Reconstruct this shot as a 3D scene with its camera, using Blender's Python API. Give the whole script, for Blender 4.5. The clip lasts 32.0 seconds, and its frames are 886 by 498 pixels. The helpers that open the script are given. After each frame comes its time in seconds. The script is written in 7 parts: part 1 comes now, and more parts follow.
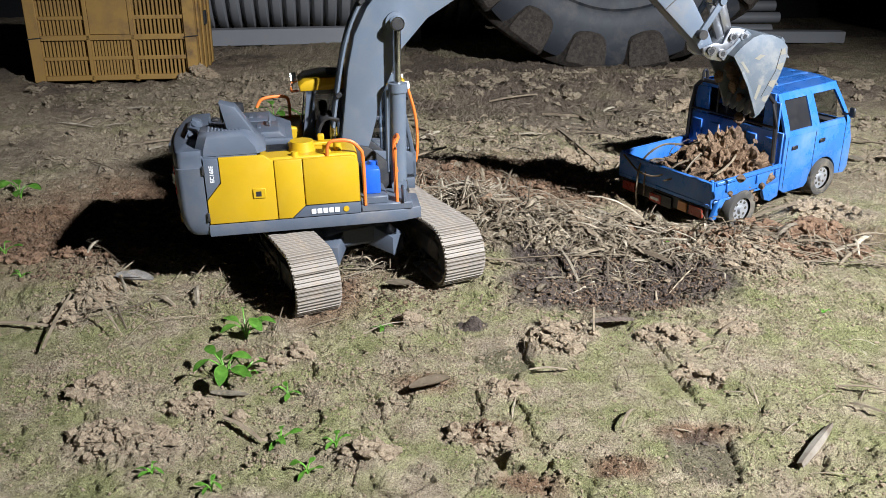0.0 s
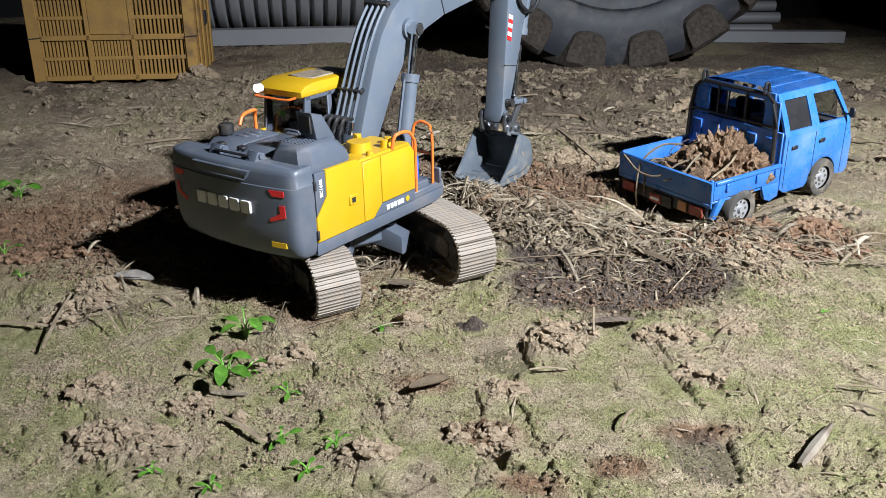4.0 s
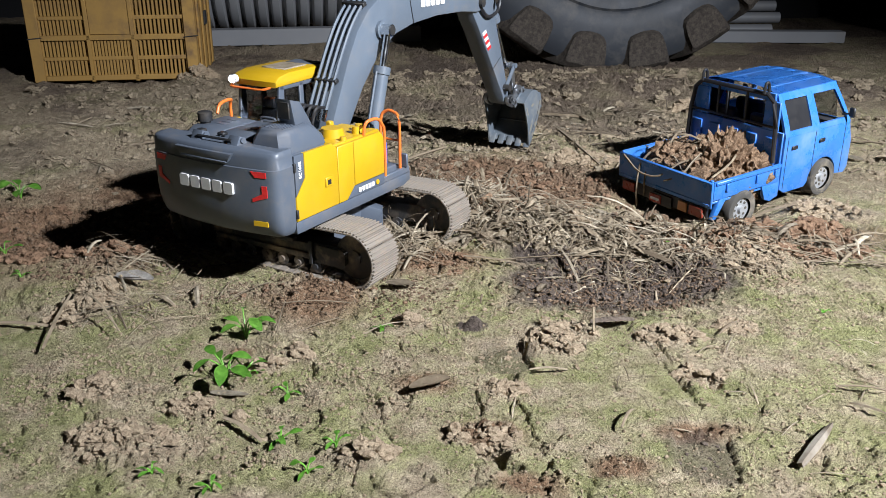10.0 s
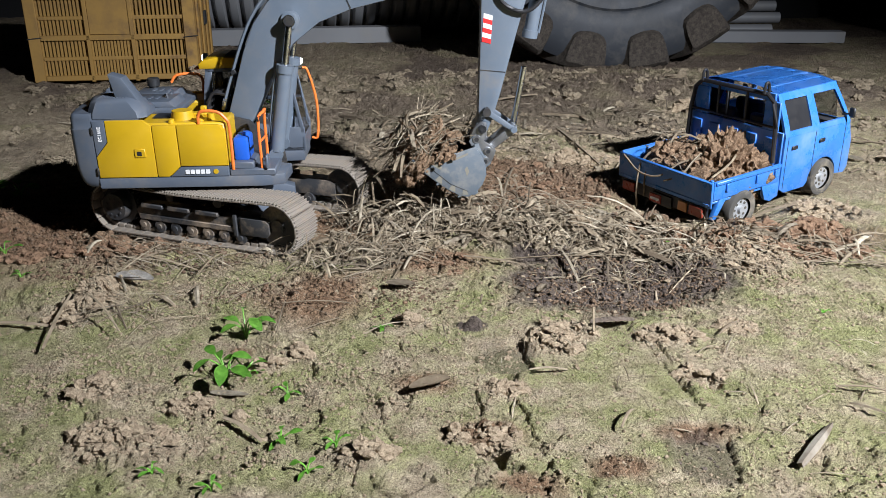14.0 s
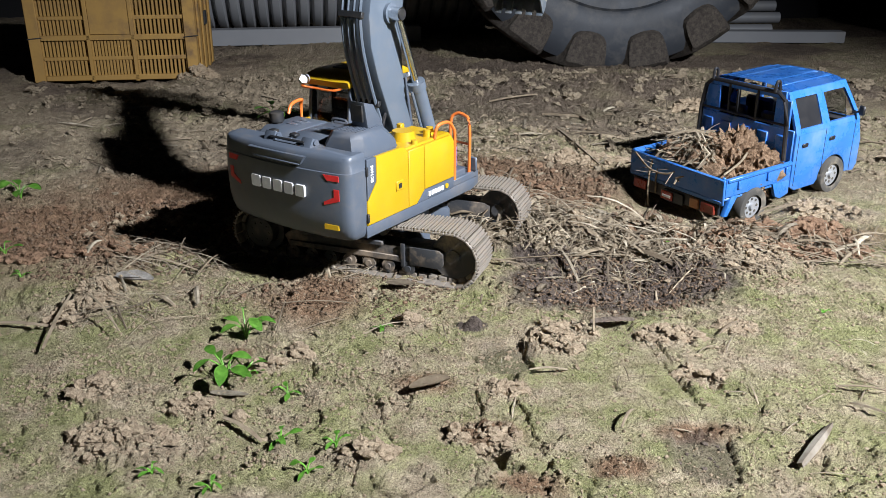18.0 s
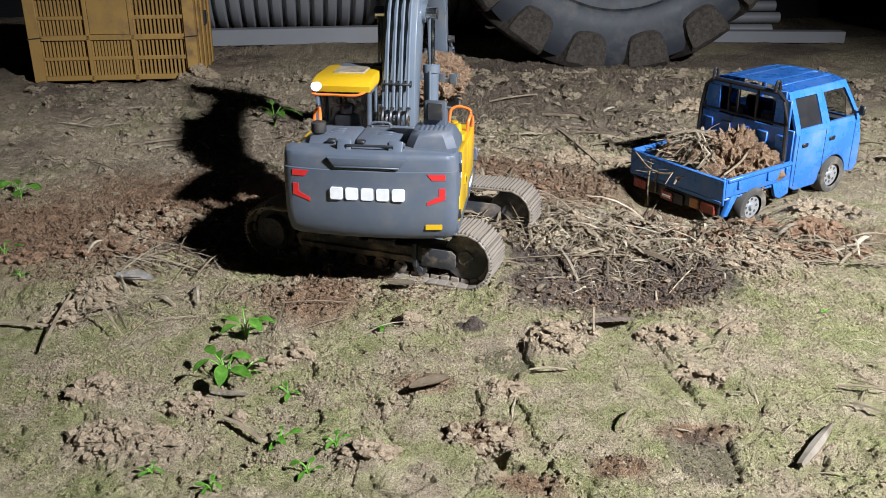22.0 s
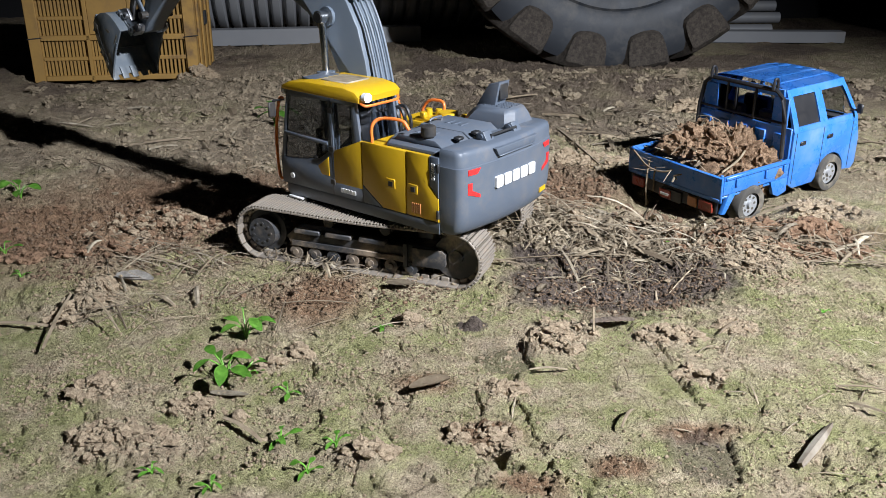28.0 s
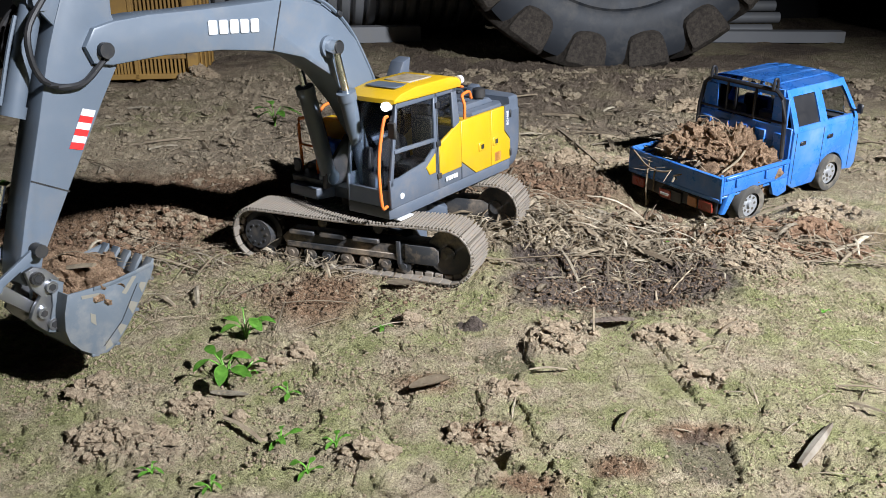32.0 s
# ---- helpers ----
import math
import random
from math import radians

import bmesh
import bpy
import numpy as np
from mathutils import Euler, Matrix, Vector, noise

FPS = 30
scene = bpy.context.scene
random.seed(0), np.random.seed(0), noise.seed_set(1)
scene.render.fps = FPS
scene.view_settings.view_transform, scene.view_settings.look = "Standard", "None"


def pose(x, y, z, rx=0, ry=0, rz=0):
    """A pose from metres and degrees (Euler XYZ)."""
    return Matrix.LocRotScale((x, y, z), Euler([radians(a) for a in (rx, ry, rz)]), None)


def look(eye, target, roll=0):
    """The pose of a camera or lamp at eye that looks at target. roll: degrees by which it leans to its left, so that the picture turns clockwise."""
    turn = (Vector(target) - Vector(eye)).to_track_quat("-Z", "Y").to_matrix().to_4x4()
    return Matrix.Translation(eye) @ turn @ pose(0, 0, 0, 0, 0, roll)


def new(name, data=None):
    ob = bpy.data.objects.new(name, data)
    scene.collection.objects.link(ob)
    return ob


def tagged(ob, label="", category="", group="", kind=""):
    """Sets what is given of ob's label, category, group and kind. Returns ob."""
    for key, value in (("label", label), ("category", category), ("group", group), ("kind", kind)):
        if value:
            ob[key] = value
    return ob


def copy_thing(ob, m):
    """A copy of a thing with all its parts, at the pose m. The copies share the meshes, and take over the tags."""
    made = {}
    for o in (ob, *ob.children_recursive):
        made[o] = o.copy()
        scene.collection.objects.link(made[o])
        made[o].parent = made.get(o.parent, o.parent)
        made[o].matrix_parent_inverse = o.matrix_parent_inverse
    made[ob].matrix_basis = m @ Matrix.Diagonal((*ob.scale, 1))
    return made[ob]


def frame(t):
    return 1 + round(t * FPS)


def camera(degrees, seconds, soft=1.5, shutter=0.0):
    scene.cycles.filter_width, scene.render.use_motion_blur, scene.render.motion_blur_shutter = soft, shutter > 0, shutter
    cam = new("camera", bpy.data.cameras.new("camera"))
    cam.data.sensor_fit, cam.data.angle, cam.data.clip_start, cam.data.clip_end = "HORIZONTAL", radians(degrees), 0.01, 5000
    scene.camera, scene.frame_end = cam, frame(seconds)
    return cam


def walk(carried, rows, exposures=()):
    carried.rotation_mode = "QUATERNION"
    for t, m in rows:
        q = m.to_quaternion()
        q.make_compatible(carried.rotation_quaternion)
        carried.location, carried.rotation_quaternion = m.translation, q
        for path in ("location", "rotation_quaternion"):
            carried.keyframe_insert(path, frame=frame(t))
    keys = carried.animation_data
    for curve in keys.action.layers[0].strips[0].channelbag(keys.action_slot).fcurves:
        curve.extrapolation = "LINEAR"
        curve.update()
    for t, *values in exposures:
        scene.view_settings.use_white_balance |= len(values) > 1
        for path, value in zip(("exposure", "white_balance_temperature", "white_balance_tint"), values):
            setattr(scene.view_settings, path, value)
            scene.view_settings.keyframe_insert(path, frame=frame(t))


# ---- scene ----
cam = camera(55.0, 32.0, soft=0.8)
CAM_POSE = pose(0, 0, 0.3204, 90 - 21.32, 0, 0)
walk(cam, [(0.0, CAM_POSE), (32.0, CAM_POSE)])

# ---- night air and the one floodlight ----
world = bpy.data.worlds.new("night")
scene.world = world
world.use_nodes = True
world.node_tree.nodes["Background"].inputs[0].default_value = (0.55, 0.68, 1.0, 1)
world.node_tree.nodes["Background"].inputs[1].default_value = 0.0035

flood = new("floodlight", bpy.data.lights.new("floodlight", "SPOT"))
flood.data.energy, flood.data.shadow_soft_size, flood.data.color = 386.0, 0.034, (0.95, 1.0, 1.1)
flood.data.spot_size, flood.data.spot_blend = radians(86), 1.0
flood.matrix_basis = look((1.05, -0.21, 1.15), (0.45, 0.70, 0.0))
scene.view_settings.exposure = 0.0


# ---- small builders ----
def part(name, bm, mat, parent, label="", m=None, smooth=True):
    """Link a bmesh as one mesh object under a thing or part."""
    me = bpy.data.meshes.new(name)
    bm.to_mesh(me)
    bm.free()
    return link_mesh(name, me, mat, parent, label, m, smooth)


def link_mesh(name, me, mat, parent, label="", m=None, smooth=True):
    if mat and not me.materials:
        me.materials.append(mat)
    if smooth:
        me.shade_smooth()
        me.set_sharp_from_angle(angle=radians(38))
    ob = new(name, me)
    if parent:
        ob.parent = parent
    if m is not None:
        ob.matrix_basis = m
    if label:
        ob["label"] = label
    return ob


def empty(name, m=None):
    ob = new(name)
    ob.empty_display_size = 0.01
    if m is not None:
        ob.matrix_basis = m
    return ob


def box(bm, lo, hi, bevel=0.0, m=None, seg=1):
    """An axis-aligned box with bevelled edges, added to bm."""
    r = bmesh.ops.create_cube(bm, size=1.0)
    vs = r["verts"]
    c = (Vector(lo) + Vector(hi)) / 2
    s = Vector(hi) - Vector(lo)
    for v in vs:
        v.co = Vector((v.co.x * s.x, v.co.y * s.y, v.co.z * s.z)) + c
    if bevel > 0:
        es = list({e for v in vs for e in v.link_edges})
        r2 = bmesh.ops.bevel(bm, geom=es, offset=min(bevel, min(s) * 0.45), segments=seg, profile=0.5, affect="EDGES")
        vs = list({v for f in r2["faces"] for v in f.verts} | {v for v in vs if v.is_valid})
    if m is not None:
        bmesh.ops.transform(bm, matrix=m, verts=vs)
    return bm


def cyl(bm, a, b, r, r2=None, seg=16, caps=True):
    """A round bar from a to b."""
    a, b = Vector(a), Vector(b)
    d = b - a
    m = Matrix.Translation((a + b) / 2) @ d.to_track_quat("Z", "Y").to_matrix().to_4x4()
    bmesh.ops.create_cone(bm, cap_ends=caps, cap_tris=False, segments=seg, radius1=r, radius2=r if r2 is None else r2, depth=d.length, matrix=m)
    return bm


def prism(bm, outline, y0, y1, bevel=0.0, axis="y"):
    """An outline of (x, z) points pushed from y0 to y1, with softened rims."""
    def at(p, y):
        return (p[0], y, p[1]) if axis == "y" else ((y, p[0], p[1]) if axis == "x" else (p[0], p[1], y))
    a = [bm.verts.new(at(p, y0)) for p in outline]
    b = [bm.verts.new(at(p, y1)) for p in outline]
    n = len(outline)
    fs = [bm.faces.new(a), bm.faces.new(b[::-1])]
    for i in range(n):
        fs.append(bm.faces.new((a[i], b[i], b[(i + 1) % n], a[(i + 1) % n])))
    bmesh.ops.recalc_face_normals(bm, faces=fs)
    if bevel > 0:
        es = list({e for f in fs[:2] for e in f.edges})
        bmesh.ops.bevel(bm, geom=es, offset=bevel, segments=2, profile=0.5, affect="EDGES", clamp_overlap=True)
    return bm


def tube(bm, pts, r, seg=8, closed=False):
    """A round bar bent along pts."""
    pts = [Vector(p) for p in pts]
    n = len(pts)
    rings = []
    up = Vector((0.123, 0.231, 0.96)).normalized()
    for i, p in enumerate(pts):
        q = pts[min(i + 1, n - 1)] - pts[max(i - 1, 0)]
        q.normalize()
        s = q.cross(up)
        if s.length < 1e-3:
            s = q.cross(Vector((1, 0, 0)))
        s.normalize()
        u = s.cross(q).normalized()
        rr = r[i] if isinstance(r, (list, tuple)) else r
        rings.append([bm.verts.new(p + s * (rr * math.cos(2 * math.pi * k / seg)) + u * (rr * math.sin(2 * math.pi * k / seg))) for k in range(seg)])
    for i in range(n - 1):
        for k in range(seg):
            bm.faces.new((rings[i][k], rings[i][(k + 1) % seg], rings[i + 1][(k + 1) % seg], rings[i + 1][k]))
    bm.faces.new(rings[0][::-1])
    bm.faces.new(rings[-1])
    return bm


def arcpts(pts, n=6):
    """Rounds a polyline into a smooth run of points (Catmull-Rom)."""
    P = [Vector(p) for p in pts]
    P = [P[0] * 2 - P[1]] + P + [P[-1] * 2 - P[-2]]
    out = []
    for i in range(1, len(P) - 2):
        for k in range(n):
            t = k / n
            a, b, c, d = P[i - 1], P[i], P[i + 1], P[i + 2]
            out.append(0.5 * ((2 * b) + (c - a) * t + (2 * a - 5 * b + 4 * c - d) * t * t + (3 * b - a - 3 * c + d) * t ** 3))
    out.append(P[-2])
    return out


def text(name, body, size, mat, parent, m, depth=0.0006, label="", stretch=1.0):
    """Raised lettering as one mesh."""
    cu = bpy.data.curves.new(name, "FONT")
    cu.body, cu.size, cu.extrude, cu.align_x, cu.align_y = body, size, depth, "CENTER", "CENTER"
    cu.resolution_u = 3
    cu.offset = size * 0.022
    ob = bpy.data.objects.new(name, cu)
    dg = bpy.context.evaluated_depsgraph_get()
    scene.collection.objects.link(ob)
    dg.update()
    me = bpy.data.meshes.new_from_object(ob.evaluated_get(dg))
    bpy.data.objects.remove(ob)
    for v in me.vertices:
        v.co.x *= stretch
    me.materials.clear()
    return link_mesh(name, me, mat, parent, label, m, smooth=False)


# ---- materials ----
def mat_new(name):
    m = bpy.data.materials.new(name)
    m.use_nodes = True
    nt = m.node_tree
    return m, nt, nt.nodes["Principled BSDF"]


def node(nt, kind, **kw):
    n = nt.nodes.new(kind)
    for k, v in kw.items():
        n.inputs[k].default_value = v
    return n


def mixc(nt, fac, a, b, mode="MIX"):
    n = nt.nodes.new("ShaderNodeMix")
    n.data_type, n.blend_type = "RGBA", mode
    for s, v in ((n.inputs[0], fac), (n.inputs[6], a), (n.inputs[7], b)):
        if isinstance(v, (tuple, list)):
            s.default_value = (*v[:3], 1)
        elif isinstance(v, (int, float)):
            s.default_value = v
        else:
            nt.links.new(v, s)
    return n.outputs[2]


def ramp(nt, src, lo, hi):
    n = nt.nodes.new("ShaderNodeMapRange")
    nt.links.new(src, n.inputs[0])
    n.inputs[1].default_value, n.inputs[2].default_value = lo, hi
    return n.outputs[0]


def noise_tex(nt, scale, detail=5, rough=0.6, coord="Object", dist=0.0):
    tc = nt.nodes.new("ShaderNodeTexCoord")
    n = node(nt, "ShaderNodeTexNoise", Scale=scale, Detail=detail, Roughness=rough, Distortion=dist)
    nt.links.new(tc.outputs[coord], n.inputs["Vector"])
    return n.outputs["Fac"]


def bump(nt, bsdf, src, strength, dist):
    b = node(nt, "ShaderNodeBump", Strength=strength, Distance=dist)
    nt.links.new(src, b.inputs["Height"])
    prev = bsdf.inputs["Normal"].links
    if prev:
        nt.links.new(prev[0].from_socket, b.inputs["Normal"])
    nt.links.new(b.outputs[0], bsdf.inputs["Normal"])


def paint(name, col, rough=0.4, metal=0.0, dust=0.25, dust_col=(0.3, 0.23, 0.15), scale=60.0, spec=0.5, chip=0.0):
    """Coloured plastic or paint with settled dust, smears and fine grain."""
    m, nt, p = mat_new(name)
    n1 = noise_tex(nt, scale, 6, 0.65)
    n2 = noise_tex(nt, scale * 0.22, 4, 0.6, dist=0.6)
    v = ramp(nt, n2, 0.35, 0.75)
    c0 = mixc(nt, v, tuple(c * 0.9 for c in col), tuple(min(1, c * 1.06) for c in col))
    f = nt.nodes.new("ShaderNodeMath")
    f.operation = "MULTIPLY"
    nt.links.new(ramp(nt, n1, 0.45, 0.8), f.inputs[0])
    nt.links.new(ramp(nt, n2, 0.4, 0.7), f.inputs[1])
    g = nt.nodes.new("ShaderNodeMath")
    g.operation = "MULTIPLY"
    nt.links.new(f.outputs[0], g.inputs[0])
    g.inputs[1].default_value = dust * 2.0
    c = mixc(nt, g.outputs[0], c0, dust_col)
    nt.links.new(c, p.inputs["Base Color"])
    r = ramp(nt, n1, 0.2, 0.9)
    mr = nt.nodes.new("ShaderNodeMapRange")
    nt.links.new(r, mr.inputs[0])
    mr.inputs[3].default_value, mr.inputs[4].default_value = max(0.02, rough - 0.08), min(1, rough + 0.18)
    nt.links.new(mr.outputs[0], p.inputs["Roughness"])
    p.inputs["Metallic"].default_value = metal
    p.inputs["Specular IOR Level"].default_value = spec
    bump(nt, p, noise_tex(nt, scale * 12, 3, 0.6), 0.12, 0.0004)
    return m


def plain(name, col, rough=0.5, metal=0.0, emit=None, strength=0.0):
    m, nt, p = mat_new(name)
    n = noise_tex(nt, 90, 4, 0.6)
    nt.links.new(mixc(nt, ramp(nt, n, 0.3, 0.75), tuple(c * 0.82 for c in col), tuple(min(1, c * 1.08) for c in col)), p.inputs["Base Color"])
    p.inputs["Roughness"].default_value, p.inputs["Metallic"].default_value = rough, metal
    if emit:
        p.inputs["Emission Color"].default_value = (*emit, 1)
        p.inputs["Emission Strength"].default_value = strength
    return m


def soil_mat(name, a, b, c, scale=60.0, rough=0.95, bumpy=0.9):
    """Crumbly soil: three tones at two scales with deep grain."""
    m, nt, p = mat_new(name)
    n1 = noise_tex(nt, scale, 8, 0.72)
    n2 = noise_tex(nt, scale * 4.5, 6, 0.7)
    col = mixc(nt, ramp(nt, n1, 0.36, 0.64), a, b)
    col = mixc(nt, ramp(nt, n2, 0.5, 0.72), col, c)
    nt.links.new(col, p.inputs["Base Color"])
    p.inputs["Roughness"].default_value = rough
    p.inputs["Specular IOR Level"].default_value = 0.15
    bump(nt, p, n1, bumpy, 0.004)
    bump(nt, p, n2, bumpy, 0.0022)
    return m


def dry_mat(name, cols, scale=120.0):
    """Dry stalks and leaves, each piece its own tone, with fibres."""
    m, nt, p = mat_new(name)
    g = nt.nodes.new("ShaderNodeNewGeometry")
    cr = nt.nodes.new("ShaderNodeValToRGB")
    e = cr.color_ramp.elements
    e[0].color, e[1].color = (*cols[0], 1), (*cols[-1], 1)
    for i, c in enumerate(cols[1:-1]):
        k = e.new((i + 1) / (len(cols) - 1))
        k.color = (*c, 1)
    nt.links.new(g.outputs["Random Per Island"], cr.inputs[0])
    n = noise_tex(nt, scale, 5, 0.7)
    nt.links.new(mixc(nt, ramp(nt, n, 0.3, 0.8), cr.outputs[0], (0.09, 0.065, 0.04)), p.inputs["Base Color"])
    p.inputs["Roughness"].default_value = 0.8
    p.inputs["Specular IOR Level"].default_value = 0.25
    bump(nt, p, noise_tex(nt, scale * 5, 4, 0.7), 0.5, 0.001)
    return m


M_YELLOW = paint("yellow_plastic", (0.60, 0.365, 0.012), 0.36, dust=0.12)
M_GREY = paint("slate_grey_plastic", (0.098, 0.118, 0.150), 0.40, dust=0.22)
M_BOOM = paint("blue_grey_painted_metal", (0.13, 0.160, 0.198), 0.4, dust=0.2, spec=0.5)
M_DARK = paint("charcoal_plastic", (0.02, 0.021, 0.023), 0.5, dust=0.2)
M_FRAME = paint("dusty_black_steel", (0.05, 0.052, 0.056), 0.5, 0.1, dust=1.3, dust_col=(0.36, 0.28, 0.20), scale=45)
M_TRACK = paint("worn_steel_track", (0.27, 0.235, 0.195), 0.5, 0.2, dust=0.9, dust_col=(0.36, 0.27, 0.18), scale=150)
M_ORANGE = paint("orange_rail_paint", (0.85, 0.20, 0.035), 0.4, dust=0.08)
M_CHROME = paint("bright_rod_steel", (0.72, 0.74, 0.76), 0.16, 1.0, dust=0.04)
M_STEEL = paint("brushed_pin_steel", (0.42, 0.43, 0.45), 0.3, 0.9, dust=0.25)
M_BUCKET = paint("scratched_bucket_paint", (0.13, 0.155, 0.18), 0.45, 0.1, dust=0.55, dust_col=(0.40, 0.36, 0.29), scale=70)
M_RUB = paint("rubbed_bare_patch", (0.27, 0.25, 0.20), 0.5, 0.2, dust=0.5, dust_col=(0.2, 0.2, 0.2), scale=160)
M_HOSE = paint("black_rubber_hose", (0.018, 0.018, 0.02), 0.45, dust=0.1)
M_WHITE = plain("white_letters", (0.8, 0.8, 0.8), 0.45)
M_RED = plain("red_sticker", (0.72, 0.03, 0.03), 0.4)
M_LAMP = plain("lit_lamp_lens", (0.9, 0.92, 1.0), 0.2, emit=(0.85, 0.92, 1.0), strength=14.0)
M_LENS = plain("clear_lamp_lens", (0.75, 0.77, 0.8), 0.12)
M_TANK = paint("blue_tank_plastic", (0.015, 0.12, 0.62), 0.35, dust=0.1)
M_TRUCK = paint("light_blue_car_paint", (0.035, 0.17, 0.52), 0.26, dust=0.34, dust_col=(0.30, 0.36, 0.44), scale=34)
M_TRIM = paint("black_car_trim", (0.014, 0.014, 0.016), 0.45, dust=0.12)
M_TYRE = paint("dusty_tyre_rubber", (0.075, 0.07, 0.062), 0.85, dust=0.7, dust_col=(0.32, 0.27, 0.2), scale=70, spec=0.2)
M_RIM = paint("dull_chrome_rim", (0.45, 0.46, 0.47), 0.32, 0.45, dust=0.35)
M_TAIL = paint("red_lamp_lens", (0.28, 0.035, 0.02), 0.25, dust=0.2)
M_AMBER = paint("amber_lamp_lens", (0.5, 0.22, 0.08), 0.3, dust=0.2)
M_CRATE = paint("dirty_yellow_crate_plastic", (0.36, 0.215, 0.065), 0.6, dust=0.95, dust_col=(0.15, 0.095, 0.055), scale=22, spec=0.2)
M_PIPE = paint("grey_corrugated_plastic", (0.33, 0.335, 0.345), 0.38, dust=0.3, dust_col=(0.2, 0.19, 0.18), scale=12)
M_BEAM = paint("galvanised_beam", (0.235, 0.24, 0.25), 0.5, 0.1, dust=0.3, dust_col=(0.3, 0.27, 0.22), scale=20)
M_BIGTYRE = paint("old_tractor_tyre_rubber", (0.036, 0.040, 0.047), 0.55, dust=0.6, dust_col=(0.15, 0.14, 0.125), scale=26, spec=0.35)
M_LUG = soil_mat("muddy_tread_face", (0.042, 0.036, 0.031), (0.105, 0.088, 0.072), (0.022, 0.020, 0.018), 120)
M_RED_SOIL = soil_mat("red_brown_soil", (0.18, 0.105, 0.065), (0.33, 0.215, 0.135), (0.13, 0.075, 0.048), 90)
M_TAN_SOIL = soil_mat("tan_soil", (0.34, 0.255, 0.17), (0.52, 0.41, 0.28), (0.22, 0.16, 0.105), 160)
M_DARK_SOIL = soil_mat("dark_damp_soil", (0.10, 0.077, 0.060), (0.19, 0.15, 0.12), (0.065, 0.05, 0.04), 80)
M_BROWN_SOIL = soil_mat("brown_soil", (0.15, 0.10, 0.066), (0.28, 0.19, 0.125), (0.09, 0.06, 0.042), 110)
M_FAR_SOIL = soil_mat("olive_brown_soil", (0.20, 0.155, 0.105), (0.34, 0.28, 0.195), (0.13, 0.10, 0.07), 60)
rng = random.Random(7)
M_STRAW = dry_mat("dry_straw", [(0.30, 0.235, 0.155), (0.085, 0.065, 0.046), (0.52, 0.43, 0.30), (0.17, 0.13, 0.088), (0.38, 0.31, 0.21), (0.11, 0.085, 0.062), (0.62, 0.54, 0.40), (0.20, 0.155, 0.105)])
M_DEADLEAF = dry_mat("pale_dead_leaf", [(0.42, 0.36, 0.27), (0.33, 0.27, 0.19), (0.5, 0.44, 0.34)], 70)
M_PALELEAF = dry_mat("bleached_leaf", [(0.66, 0.63, 0.58), (0.74, 0.71, 0.66)], 60)
M_CHIP = dry_mat("grey_weathered_chip", [(0.20, 0.175, 0.14), (0.30, 0.265, 0.215)], 40)
M_WOOD = dry_mat("weathered_wood_chip", [(0.27, 0.21, 0.14), (0.36, 0.29, 0.2), (0.2, 0.15, 0.1)], 50)


def leaf_mat():
    m, nt, p = mat_new("green_weed_leaf")
    n = noise_tex(nt, 160, 4, 0.6)
    nt.links.new(mixc(nt, ramp(nt, n, 0.35, 0.7), (0.09, 0.25, 0.025), (0.20, 0.44, 0.065)), p.inputs["Base Color"])
    p.inputs["Roughness"].default_value = 0.5
    p.inputs["Subsurface Weight"].default_value = 0.0
    return m


def glass_mat():
    m, nt, p = mat_new("tinted_cab_glass")
    p.inputs["Base Color"].default_value = (0.40, 0.42, 0.45, 1)
    p.inputs["Roughness"].default_value = 0.015
    p.inputs["Transmission Weight"].default_value = 1.0
    p.inputs["IOR"].default_value = 1.25
    return m


M_LEAF = leaf_mat()
M_GLASS = glass_mat()


# ---- ground ----
def vnoise(x, y, seed):
    """Smooth value noise on arrays."""
    xi, yi = np.floor(x).astype(np.int64), np.floor(y).astype(np.int64)
    fx, fy = x - xi, y - yi
    fx, fy = fx * fx * (3 - 2 * fx), fy * fy * (3 - 2 * fy)

    def h(a, b):
        n = (a * 374761393 + b * 668265263 + seed * 974711) & 0x7FFFFFFF
        n = ((n ^ (n >> 13)) * 1274126177) & 0x7FFFFFFF
        return ((n ^ (n >> 16)) & 0xFFFF) / 65535.0
    return (h(xi, yi) * (1 - fx) + h(xi + 1, yi) * fx) * (1 - fy) + (h(xi, yi + 1) * (1 - fx) + h(xi + 1, yi + 1) * fx) * fy


def fbm(x, y, scale, octs, seed, gain=0.5):
    """Noise summed over octaves, each turned against the last."""
    s, a, t = 0.0, 1.0, 0.0
    for i in range(octs):
        c, d = math.cos(0.7 + 1.9 * i), math.sin(0.7 + 1.9 * i)
        k = scale * 2.03 ** i
        s = s + a * vnoise((c * x - d * y) * k + 13.7 * i, (d * x + c * y) * k - 7.3 * i, seed + i)
        t += a
        a *= gain
    return s / t


